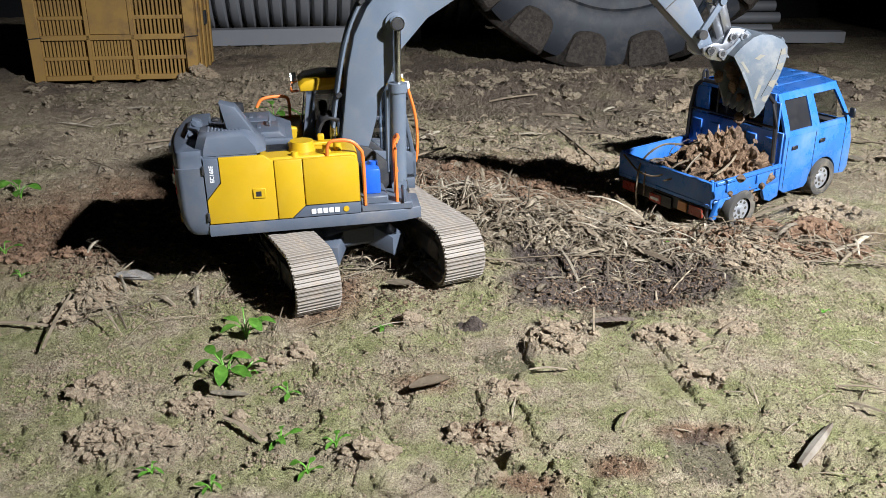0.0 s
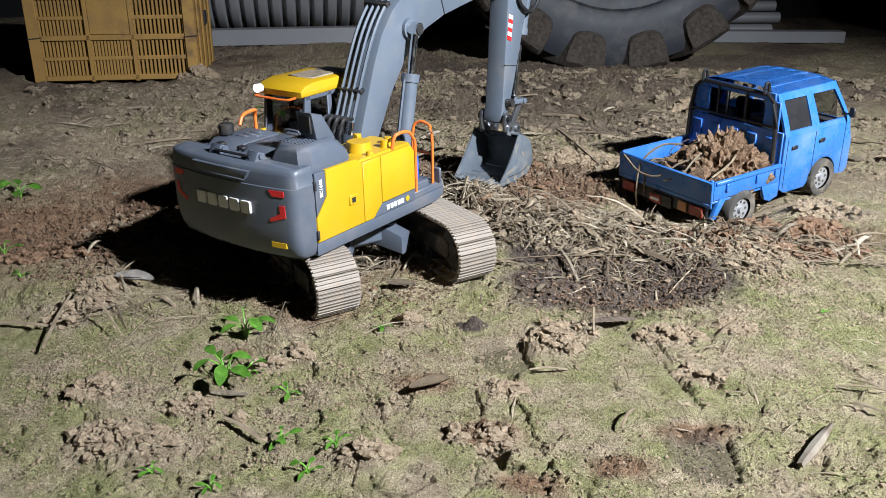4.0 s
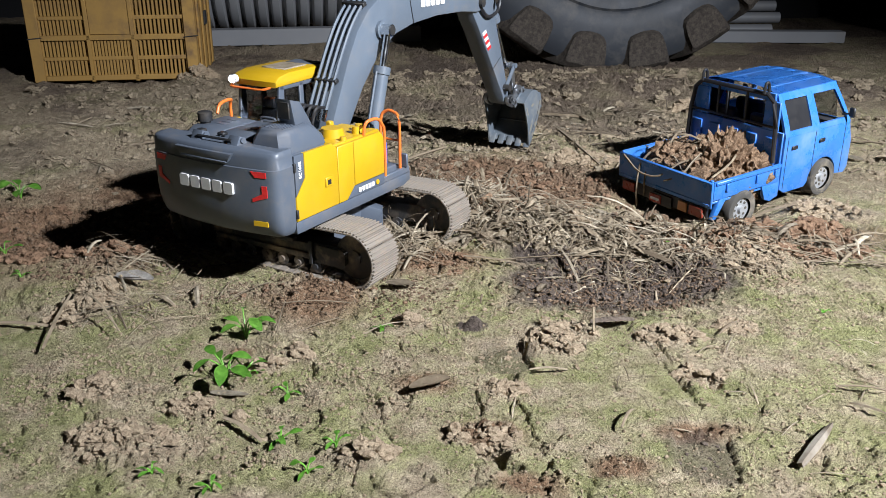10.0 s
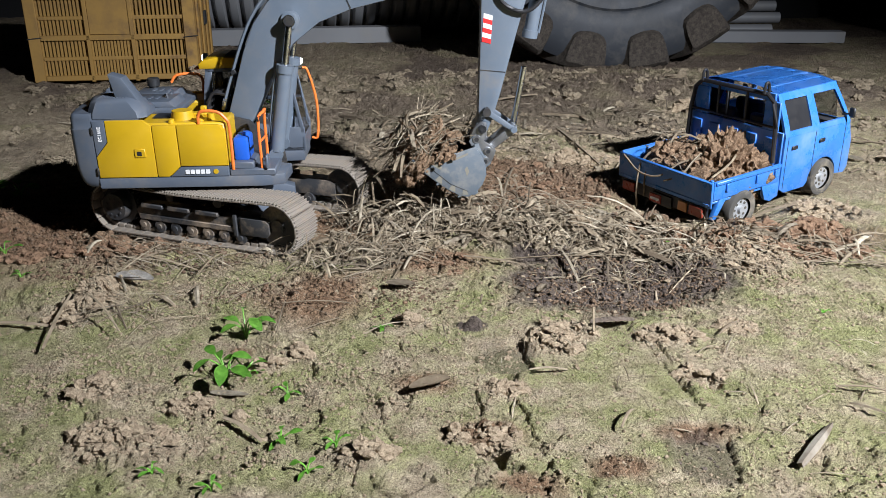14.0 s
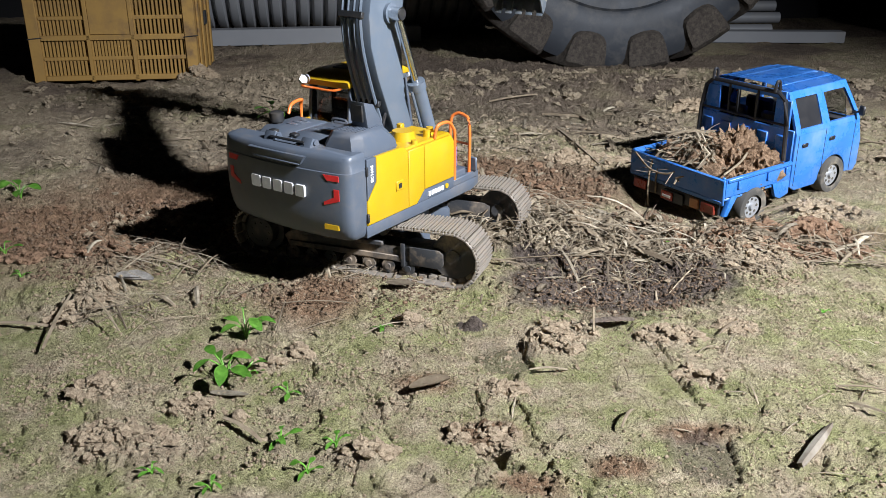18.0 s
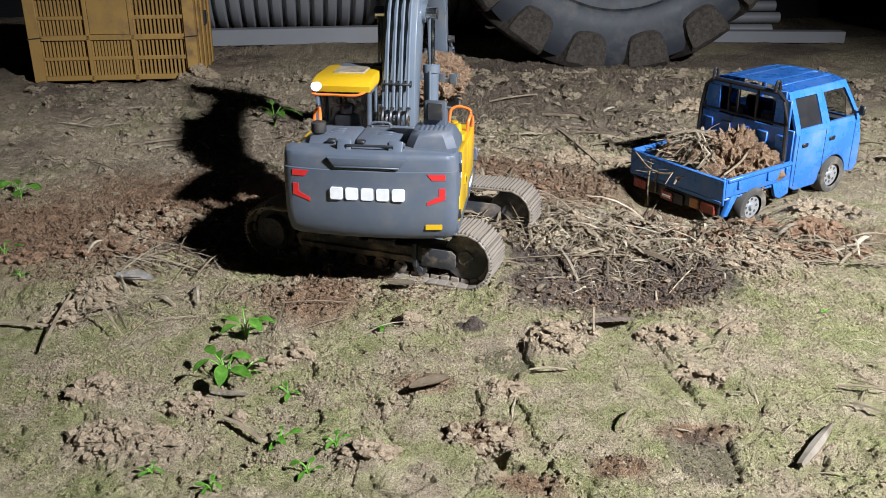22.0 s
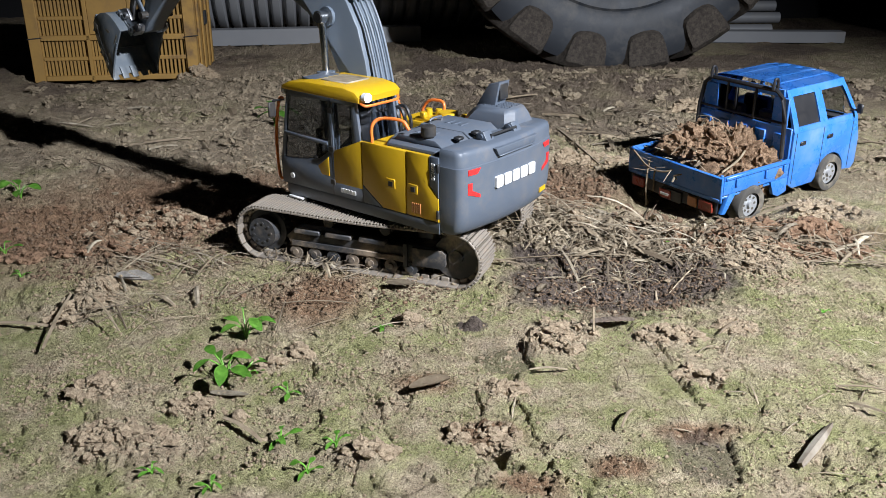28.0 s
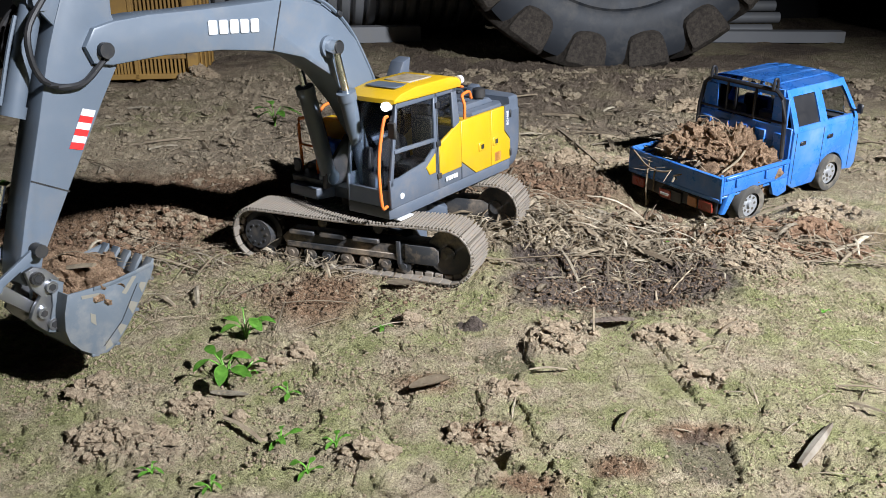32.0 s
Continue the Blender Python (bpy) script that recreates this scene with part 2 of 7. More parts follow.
def cells(x, y, scale, seed):
    """Distance to the nearest and second nearest jittered cell centre, and the nearest one's own random number."""
    X, Y = x * scale, y * scale
    xi, yi = np.floor(X).astype(np.int64), np.floor(Y).astype(np.int64)
    d1 = np.full(X.shape, 9.0)
    d2 = np.full(X.shape, 9.0)
    own = np.zeros(X.shape)
    for i in (-1, 0, 1):
        for j in (-1, 0, 1):
            a, b = xi + i, yi + j
            n = (a * 73856093 ^ b * 19349663 ^ seed * 83492791) & 0x7FFFFFFF
            n = ((n ^ (n >> 13)) * 1274126177) & 0x7FFFFFFF
            n = n ^ (n >> 15)
            px = a + ((n & 0x3FF) / 1023.0)
            py = b + (((n >> 10) & 0x3FF) / 1023.0)
            d = np.hypot(X - px, Y - py)
            own = np.where(d < d1, ((n >> 20) & 0x3FF) / 1023.0, own)
            d2 = np.where(d < d1, d1, np.minimum(d2, d))
            d1 = np.minimum(d1, d)
    return d1, d2, own


def blob(x, y, wob, cx, cy, rx, ry, soft=0.35):
    """1 inside an uneven ellipse, 0 outside."""
    r = np.hypot((x - cx) / rx, (y - cy) / ry) + wob
    return np.clip((1 + soft / 2 - r) / soft, 0, 1)


# patches of loosened, dark and mossy soil: centre x, y, radii
RED = [(-0.42, 0.88, 0.2, 0.12), (-0.30, 0.99, 0.18, 0.12), (0.07, 1.05, 0.15, 0.11), (-0.112, 0.70, 0.045, 0.05), (-0.008, 0.779, 0.048, 0.032), (0.39, 0.86, 0.07, 0.035), (-0.12, 0.93, 0.14, 0.1), (0.171, 0.487, 0.026, 0.008), (0.112, 0.448, 0.018, 0.011), (0.053, 0.432, 0.02, 0.012), (0.03, 0.485, 0.026, 0.012), (-0.014, 0.55, 0.02, 0.014), (0.14, 1.03, 0.06, 0.07), (0.045, 0.548, 0.012, 0.008), (-0.16, 0.60, 0.012, 0.008)]
DARK = [(0.165, 0.735, 0.105, 0.075), (0.12, 0.80, 0.06, 0.03), (0.025, 0.643, 0.012, 0.01)]
SCRAPED = [(0.047, 0.590, 0.022, 0.025), (0.168, 0.458, 0.021, 0.028)]
CLODDY = [(-0.254, 0.54, 0.02, 0.02), (-0.211, 0.475, 0.042, 0.026), (-0.177, 0.519, 0.016, 0.014), (-0.134, 0.573, 0.015, 0.008), (-0.111, 0.596, 0.01, 0.008), (-0.049, 0.457, 0.022, 0.012), (-0.026, 0.646, 0.013, 0.012), (0.049, 0.544, 0.019, 0.01), (0.095, 0.617, 0.034, 0.028), (0.192, 0.556, 0.021, 0.013), (0.027, 0.48, 0.028, 0.014), (-0.306, 0.699, 0.024, 0.04), (0.298, 0.795, 0.05, 0.05), (0.446, 0.943, 0.05, 0.04), (-0.323, 0.657, 0.018, 0.02), (0.245, 0.636, 0.018, 0.018), (0.185, 0.622, 0.03, 0.02), (-0.32, 0.9, 0.1, 0.05)]
SMOOTH = [(-0.21, 0.615, 0.062, 0.055), (-0.045, 0.60, 0.045, 0.055), (0.10, 0.525, 0.06, 0.045), (0.29, 0.59, 0.06, 0.06), (0.015, 0.448, 0.022, 0.018), (0.125, 0.60, 0.02, 0.02)]
PLATES = [(0.047, 0.590, 0.021, 0.024, 0.12, 0.0055), (0.168, 0.458, 0.019, 0.026, -0.15, 0.0042)]
PITS = [(0.195, 0.715, 0.016, 0.01, 0.010), (0.041, 0.452, 0.0085, 0.008, 0.030), (0.029, 0.465, 0.010, 0.007, 0.020), (0.022, 0.474, 0.008, 0.004, 0.010), (0.203, 0.566, 0.010, 0.006, 0.009), (0.183, 0.552, 0.008, 0.004, 0.007), (0.165, 0.735, 0.08, 0.05, 0.008), (0.14, 0.642, 0.022, 0.006, 0.012), (0.1, 1.0, 0.1, 0.05, 0.01), (-0.41, 0.87, 0.11, 0.05, 0.016), (-0.70, 1.80, 0.22, 0.10, 0.010), (0.31, 0.985, 0.09, 0.08, 0.016), (0.045, 0.556, 0.009, 0.004, 0.008)]
HEAPS = [(-0.30, 0.79, 0.06, 0.03, 0.012), (-0.36, 0.775, 0.07, 0.02, 0.01), (0.02, 1.1, 0.09, 0.05, 0.018), (0.30, 0.80, 0.07, 0.04, 0.012), (0.06, 0.86, 0.14, 0.06, 0.010), (-0.306, 0.70, 0.03, 0.03, 0.012), (0.39, 0.86, 0.05, 0.02, 0.010), (-0.05, 0.99, 0.1, 0.06, 0.008), (0.33, 1.72, 0.5, 0.12, 0.02), (-0.535, 1.835, 0.035, 0.025, 0.022), (-0.211, 0.47, 0.03, 0.02, 0.006), (-0.049, 0.455, 0.014, 0.008, 0.006), (0.095, 0.62, 0.03, 0.02, 0.006), (-0.026, 0.646, 0.009, 0.008, 0.006), (0.06, 0.556, 0.007, 0.005, 0.006), (0.025, 0.643, 0.007, 0.005, 0.008)]
# long drying cracks: corner points on the ground
CRACKS = [((-0.101, 0.582), (-0.095, 0.557)), ((-0.084, 0.612), (-0.055, 0.595), (-0.028, 0.582)), ((0.053, 0.532), (0.057, 0.509), (0.059, 0.487), (0.074, 0.472), (0.086, 0.458), (0.094, 0.452)), ((0.168, 0.582), (0.169, 0.564), (0.181, 0.532), (0.181, 0.488)), ((0.146, 0.472), (0.151, 0.456), (0.157, 0.438), (0.173, 0.428)), ((0.16, 0.655), (0.169, 0.64), (0.173, 0.61), (0.175, 0.582)), ((0.304, 0.582), (0.311, 0.557), (0.326, 0.547)), ((-0.039, 0.62), (-0.03, 0.582), (-0.04, 0.564)), ((0.227, 0.573), (0.233, 0.539), (0.218, 0.502)), ((0.083, 0.573), (0.11, 0.569), (0.126, 0.539)), ((-0.006, 0.516), (0.022, 0.505)), ((0.024, 0.545), (0.028, 0.52), (0.026, 0.507)), ((0.02, 0.60), (0.03, 0.57))]


def ragged(x, y):
    return 0.6 * (fbm(x, y, 26, 5, 77, 0.6) - 0.5)


def patch(x, y, spots, wob=None, soft=0.35):
    m = np.zeros(x.shape)
    wob = ragged(x, y) if wob is None else wob
    for s in spots:
        m = np.maximum(m, blob(x, y, wob, *s, soft))
    return m


def crack_gap(x, y):
    """Distance to the nearest long crack, with a ragged course."""
    x = x + 0.010 * (fbm(x, y, 70, 4, 201, 0.65) - 0.5)
    y = y + 0.010 * (fbm(x, y, 70, 4, 207, 0.65) - 0.5)
    d = np.full(x.shape, 1.0)
    for run in CRACKS:
        for (ax, ay), (bx, by) in zip(run, run[1:]):
            u = np.clip(((x - ax) * (bx - ax) + (y - ay) * (by - ay)) / ((bx - ax) ** 2 + (by - ay) ** 2), 0, 1)
            d = np.minimum(d, np.hypot(x - ax - u * (bx - ax), y - ay - u * (by - ay)))
    return d


def crumb_layer(x, y, scale, seed, dense, size):
    """Steep little lumps, one in each cell that the density lets through."""
    wob = 0.35 / scale
    wx = x + wob * (fbm(x, y, scale * 1.7, 2, seed + 3, 0.7) - 0.5)
    wy = y + wob * (fbm(x, y, scale * 1.7, 2, seed + 9, 0.7) - 0.5)
    d1, d2, own = cells(wx, wy, scale, seed)
    r = 0.22 + 0.30 * ((own * 7.31) % 1.0)
    there = np.clip((dense - own) * 12, 0, 1)
    return size * r * 2 * np.sqrt(np.clip(1 - (d1 / r) ** 2, 0, 1)) * there


def ground_height(x, y):
    x, y = np.asarray(x, float), np.asarray(y, float)
    near = np.exp(-((np.hypot(x, y - 0.9)) / 1.6) ** 4)
    rim = ragged(x, y)
    red, dark, clod, flat = (patch(x, y, k, rim) for k in (RED, DARK, CLODDY, SMOOTH))
    loose = np.clip(0.6 * red + clod + 0.4 * dark, 0, 1)
    far = np.clip((y - 1.0) / 0.3, 0, 1)
    rough = np.clip((fbm(x, y, 9, 4, 29, 0.6) - 0.40) / 0.18, 0, 1) * (1 - 0.8 * flat)
    z = 0.010 * (fbm(x, y, 5, 3, 3) - 0.5) * near
    z = z + (0.0016 + 0.0022 * rough + 0.004 * loose + 0.006 * far) * (fbm(x, y, 28, 4, 9, 0.6) - 0.5) * 2
    # grain of the crust
    z = z + (0.0012 + 0.0018 * rough + 0.0024 * loose + 0.0022 * far) * (fbm(x, y, 230, 3, 19, 0.75) - 0.5) * 2
    # lumps of three sizes, thick where the soil is loose
    drift = np.clip((fbm(x, y, 15, 4, 31, 0.6) - 0.44) / 0.2, 0, 1)
    z = z + crumb_layer(x, y, 330, 8, 0.10 + 0.42 * rough * drift + 0.6 * loose, 0.0016)
    z = z + crumb_layer(x, y, 170, 4, 0.015 + 0.26 * rough * drift + 0.55 * loose + 0.2 * far, 0.0030)
    z = z + crumb_layer(x, y, 85, 6, 0.04 * rough * drift + 0.30 * loose + 0.16 * far, 0.0048)
    z = z + crumb_layer(x, y, 40, 16, 0.16 * far, 0.008) * far
    # torn edges: the crust stands a little above scraped places
    tear = np.clip((fbm(x, y, 19, 5, 53, 0.62) - 0.585) / 0.012, 0, 1) * (1 - flat)
    z = z - 0.0030 * tear * np.clip((1.15 - y) / 0.3, 0, 1)
    # fine net of drying cracks, broken up
    wx = x + 0.022 * (fbm(x, y, 22, 4, 41, 0.6) - 0.5)
    wy = y + 0.022 * (fbm(x, y, 22, 4, 47, 0.6) - 0.5)
    d1, d2, own = cells(wx, wy, 17, 21)
    net = np.clip(1 - loose * 1.6, 0, 1) * np.clip((1.0 - y) / 0.2, 0, 1) * np.clip((fbm(x, y, 20, 3, 63) - 0.50) / 0.08, 0, 1)
    z = z - 0.0045 * net * np.clip(1 - (d2 - d1) / 0.028, 0, 1)
    gap = crack_gap(x, y)
    wide = 0.0005 + 0.0008 * np.clip(fbm(x, y, 60, 2, 211) - 0.45, 0, 1) * 2
    z = z - 0.0070 * np.clip(1.5 - gap / wide, 0, 1) * np.clip((fbm(x, y, 48, 2, 213) - 0.34) / 0.08, 0, 1)
    for cx, cy, rx, ry, h in HEAPS:
        z = z + h * np.exp(-(((x - cx) / rx) ** 2 + ((y - cy) / ry) ** 2)) * (0.6 + 0.8 * fbm(x, y, 45, 4, 15, 0.65))
    wob = 0.010 * (fbm(x, y, 60, 3, 221, 0.6) - 0.5)
    for cx, cy, rx, ry, h in PITS:
        z = z - h * np.exp(-(((((x + wob - cx) / rx) ** 2 + ((y - wob - cy) / ry) ** 2)) ** 3))
    # flat sunken scrapes with a sharp rim
    for cx, cy, rx, ry, turn, h in PLATES:
        c, d = math.cos(turn), math.sin(turn)
        u = np.abs(c * (x - cx) + d * (y - cy)) / rx + 0.5 * (fbm(x, y, 40, 4, 231, 0.6) - 0.5)
        v = np.abs(c * (y - cy) - d * (x - cx)) / ry + 0.5 * (fbm(x, y, 40, 4, 237, 0.6) - 0.5)
        inside = np.clip((1.0 - np.maximum(u, v)) / 0.09, 0, 1)
        z = z * (1 - 0.8 * inside) - h * inside
    return z


def ground_material():
    m, nt, p = mat_new("bare_garden_soil")
    at = nt.nodes.new("ShaderNodeAttribute")
    at.attribute_name = "soil"
    sep = nt.nodes.new("ShaderNodeSeparateColor")
    nt.links.new(at.outputs["Color"], sep.inputs[0])
    tc = nt.nodes.new("ShaderNodeTexCoord")
    n2 = noise_tex(nt, 60, 8, 0.72)
    n3 = noise_tex(nt, 420, 6, 0.78)
    n4 = noise_tex(nt, 20, 5, 0.6)
    n5 = noise_tex(nt, 1300, 4, 0.8)
    tan = mixc(nt, ramp(nt, n2, 0.38, 0.62), (0.42, 0.325, 0.22), (0.66, 0.54, 0.37))
    moss = mixc(nt, ramp(nt, n2, 0.36, 0.66), (0.285, 0.29, 0.12), (0.53, 0.505, 0.245))
    f = nt.nodes.new("ShaderNodeMath")
    f.operation = "MULTIPLY"
    nt.links.new(sep.outputs[1], f.inputs[0])
    nt.links.new(ramp(nt, n4, 0.38, 0.60), f.inputs[1])
    col = mixc(nt, f.outputs[0], tan, moss)
    red = mixc(nt, ramp(nt, n2, 0.36, 0.64), (0.19, 0.10, 0.055), (0.38, 0.225, 0.13))
    col = mixc(nt, sep.outputs[0], col, red)
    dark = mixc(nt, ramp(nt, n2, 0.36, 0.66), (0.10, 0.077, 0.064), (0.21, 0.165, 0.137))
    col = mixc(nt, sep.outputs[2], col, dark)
    # pale and dark grains; lit bumps and shaded hollows of the relief painted in too
    pale = nt.nodes.new("ShaderNodeMath")
    pale.operation = "MULTIPLY"
    nt.links.new(ramp(nt, n3, 0.58, 0.68), pale.inputs[0])
    pale.inputs[1].default_value = 0.55
    col = mixc(nt, pale.outputs[0], col, (0.56, 0.49, 0.35))
    low = nt.nodes.new("ShaderNodeMath")
    low.operation = "MULTIPLY"
    nt.links.new(ramp(nt, n3, 0.45, 0.36), low.inputs[0])
    low.inputs[1].default_value = 0.85
    col = mixc(nt, low.outputs[0], col, (0.075, 0.058, 0.04))
    g = nt.nodes.new("ShaderNodeMath")
    g.operation = "MULTIPLY"
    nt.links.new(ramp(nt, n5, 0.47, 0.36), g.inputs[0])
    g.inputs[1].default_value = 0.9
    col = mixc(nt, g.outputs[0], col, (0.05, 0.04, 0.03))
    nt.links.new(col, p.inputs["Base Color"])
    p.inputs["Roughness"].default_value = 0.95
    p.inputs["Specular IOR Level"].default_value = 0.12
    # rounded grains, about a millimetre across
    vo = node(nt, "ShaderNodeTexVoronoi", Scale=620.0, Randomness=1.0)
    nt.links.new(tc.outputs["Object"], vo.inputs["Vector"])
    dome = ramp(nt, vo.outputs["Distance"], 0.75, 0.0)
    bump(nt, p, n2, 0.4, 0.004)
    bump(nt, p, dome, 1.0, 0.0022)
    bump(nt, p, n3, 1.0, 0.0042)
    bump(nt, p, n5, 1.0, 0.0018)
    return m


def axis_steps(lo, hi, step, reach, widen=1.0, grow=1.12):
    """Grid lines: close together from lo to hi, then ever wider out to the reach."""
    core, v, d = [], lo, step
    while v < hi:
        core.append(v)
        d *= widen
        v += d
    out, v = [], hi
    while v < reach:
        out.append(v)
        d *= grow
        v += d
    low, d, v = [], step, lo
    while v > -reach:
        d *= grow
        v -= d
        low.append(v)
    return np.array(low[::-1] + core + out)


def build_ground():
    xs = axis_steps(-0.52, 0.56, 0.0015, 60, 1.0, 1.06)
    ys = axis_steps(0.39, 2.1, 0.0009, 60, 1.0030)
    X, Y = np.meshgrid(xs, ys)
    Z = ground_height(X, Y)
    nx, ny = len(xs), len(ys)
    me = bpy.data.meshes.new("ground")
    me.vertices.add(nx * ny)
    me.vertices.foreach_set("co", np.stack([X, Y, Z], -1).astype(np.float32).ravel())
    i = np.arange(ny - 1)[:, None] * nx + np.arange(nx - 1)[None, :]
    quads = np.stack([i, i + 1, i + nx + 1, i + nx], -1).reshape(-1)
    nq = len(quads) // 4
    me.loops.add(nq * 4)
    me.loops.foreach_set("vertex_index", quads.astype(np.int32))
    me.polygons.add(nq)
    me.polygons.foreach_set("loop_start", np.arange(0, nq * 4, 4, dtype=np.int32))
    me.update(calc_edges=True)
    moss = np.clip((1.12 - Y) / 0.25, 0, 1) * np.clip((fbm(X, Y, 5, 4, 91) - 0.30) / 0.14, 0, 1)
    moss = np.maximum(moss, 0.6 * np.clip((fbm(X, Y, 7, 3, 93) - 0.5) / 0.1, 0, 1))
    rim = 1.5 * ragged(X, Y)
    red, dark, clod = 0.95 * patch(X, Y, RED, rim, 0.9), patch(X, Y, DARK, rim), patch(X, Y, CLODDY, rim)
    dark = np.maximum(dark, 0.6 * patch(X, Y, SCRAPED, rim))
    moss = np.maximum(moss, patch(X, Y, SMOOTH, rim) * 0.9)
    moss = moss * (1 - np.clip(red + clod, 0, 1))
    # far soil grows darker with distance and breaks into darker, redder blotches
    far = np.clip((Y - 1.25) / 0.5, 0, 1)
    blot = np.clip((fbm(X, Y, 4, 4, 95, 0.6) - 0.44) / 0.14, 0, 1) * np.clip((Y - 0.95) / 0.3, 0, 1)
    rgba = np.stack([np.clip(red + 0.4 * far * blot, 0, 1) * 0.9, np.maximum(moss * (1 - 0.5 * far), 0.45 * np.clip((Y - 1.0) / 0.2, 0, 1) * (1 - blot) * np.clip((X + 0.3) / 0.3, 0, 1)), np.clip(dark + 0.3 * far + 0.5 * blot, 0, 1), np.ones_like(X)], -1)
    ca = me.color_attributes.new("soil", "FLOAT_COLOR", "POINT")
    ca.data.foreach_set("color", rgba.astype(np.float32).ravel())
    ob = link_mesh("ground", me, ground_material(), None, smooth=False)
    tagged(ob, "bare cracked garden soil with green moss and loose reddish patches", "ground", kind="structure")
    return ob


build_ground()


def gz(x, y):
    return float(ground_height(np.array([x]), np.array([y]))[0])


# ---- background things ----
def crate():
    ob = tagged(empty("plastic_crate", pose(-0.859, 1.800, -0.006, 0, 0, 7.6)), "dirty yellow slatted plastic farm crate standing on soil", "crate")
    W, D, Hh, T = 0.339, 0.23, 0.3, 0.007
    half = 0.0415
    for x0, x1 in ((0.0, 0.024), (0.115, 0.124), (0.205, 0.214), (0.315, 0.339)):
        bm = bmesh.new()
        box(bm, (x0, -0.005, 0.0), (x1, T, Hh), 0.0015)
        part("corner_post" if x1 - x0 > 0.015 else "upright_rib", bm, M_CRATE, ob)
    for k in range(8):
        z = 0.003 + k * half
        d = 0.005 if k % 2 == 0 else 0.0015
        bm = bmesh.new()
        box(bm, (0.0245, -d, z), (0.3145, T, z + (0.011 if k % 2 == 0 else 0.008)), 0.001)
        part("rail", bm, M_CRATE, ob)
    slat = bmesh.new()
    box(slat, (-0.0023, 0.0, 0.004), (0.0023, T - 0.001, Hh - 0.002), 0.0006)
    me = bpy.data.meshes.new("slat")
    slat.to_mesh(me)
    slat.free()
    for a, b in ((0.0245, 0.1145), (0.1245, 0.2045), (0.2145, 0.3145)):
        n = 12
        for i in range(n + 1):
            x = a + (b - a) * i / n
            link_mesh("slat", me, M_CRATE, ob, m=pose(x, 0, 0), smooth=False)
    bm = bmesh.new()
    box(bm, (0.1242, -0.0035, 2 * half + 0.0145), (0.2048, 0.0005, Hh), 0.001)
    part("solid_panel", bm, M_CRATE, ob)
    for x0, x1, y0, y1 in ((W - T, W, T, D), (0, T, T, D), (T, W - T, D - T, D)):
        bm = bmesh.new()
        box(bm, (x0, y0, 0.0), (x1, y1, Hh), 0.0015)
        part("side_wall", bm, M_CRATE, ob)
    bm = bmesh.new()
    box(bm, (T, T, 0.0), (W - T, D - T, 0.006))
    part("crate_floor", bm, M_CRATE, ob)
    for y in (0.02, 0.085, 0.15, 0.205):
        bm = bmesh.new()
        box(bm, (W, y, 0.0), (W + 0.005, y + 0.014, Hh), 0.0015)
        part("side_rib", bm, M_CRATE, ob)
    for z in (0.10, 0.17):
        bm = bmesh.new()
        box(bm, (W, 0.13, z), (W + 0.0052, 0.155, z + 0.03), 0.001)
        part("hand_slot", bm, M_DARK, ob)
    for x in (0.012, W - 0.012):
        for z in (0.09, 0.19):
            bm = bmesh.new()
            tube(bm, [(x - 0.014, -0.0055, z), (x + 0.016, -0.0062, z + 0.003)], 0.0012, 6)
            part("tie_wire", bm, M_DARK, ob)


crate()


def corrugated_pipe():
    R, pitch, n = 0.29, 0.037, 27
    prof = []
    for k in range(n):
        x = k * pitch
        prof += [(x, R - 0.018), (x + 0.006, R - 0.017), (x + 0.008, R - 0.006), (x + 0.0125, R - 0.001), (x + 0.0215, R), (x + 0.0305, R - 0.001), (x + 0.035, R - 0.006)]
    prof.append((n * pitch, R - 0.018))
    bm = bmesh.new()
    seg = 72
    rings = []
    for x, r in prof:
        rings.append([bm.verts.new((x, r * math.cos(2 * math.pi * k / seg), r * math.sin(2 * math.pi * k / seg))) for k in range(seg)])
    for i in range(len(rings) - 1):
        for k in range(seg):
            bm.faces.new((rings[i][k], rings[i][(k + 1) % seg], rings[i + 1][(k + 1) % seg], rings[i + 1][k]))
    inner = [[bm.verts.new((x, (R - 0.028) * math.cos(2 * math.pi * k / seg), (R - 0.028) * math.sin(2 * math.pi * k / seg))) for k in range(seg)] for x in (0, n * pitch)]
    for k in range(seg):
        bm.faces.new((inner[0][k], inner[1][k], inner[1][(k + 1) % seg], inner[0][(k + 1) % seg]))
        bm.faces.new((rings[0][k], inner[0][k], inner[0][(k + 1) % seg], rings[0][(k + 1) % seg]))
        bm.faces.new((rings[-1][(k + 1) % seg], inner[1][(k + 1) % seg], inner[1][k], rings[-1][k]))
    bmesh.ops.recalc_face_normals(bm, faces=bm.faces)
    ob = part("corrugated_pipe", bm, M_PIPE, None, m=pose(-0.83, 2.51, 0.30, 0, 0, 9.0))
    tagged(ob, "large grey corrugated plastic drain pipe lying behind a beam", "pipe")


corrugated_pipe()


def beam(x0, y0, x1, y1, h, label):
    L = math.hypot(x1 - x0, y1 - y0)
    bm = bmesh.new()
    # channel section with two flanges
    box(bm, (0, 0, 0), (L, 0.004, h), 0.001)
    box(bm, (0, 0.0042, h - 0.004), (L, 0.045, h), 0.001)
    box(bm, (0, 0.0042, 0), (L, 0.045, 0.004), 0.001)
    a = math.degrees(math.atan2(y1 - y0, x1 - x0))
    ob = part("metal_beam", bm, M_BEAM, None, m=pose(x0, y0, gz((x0 + x1) / 2, y0) - 0.002, 0, 0, a))
    tagged(ob, label, "beam")


beam(-0.62, 2.296, -0.06, 2.386, 0.042, "dull galvanised steel beam lying on the soil")
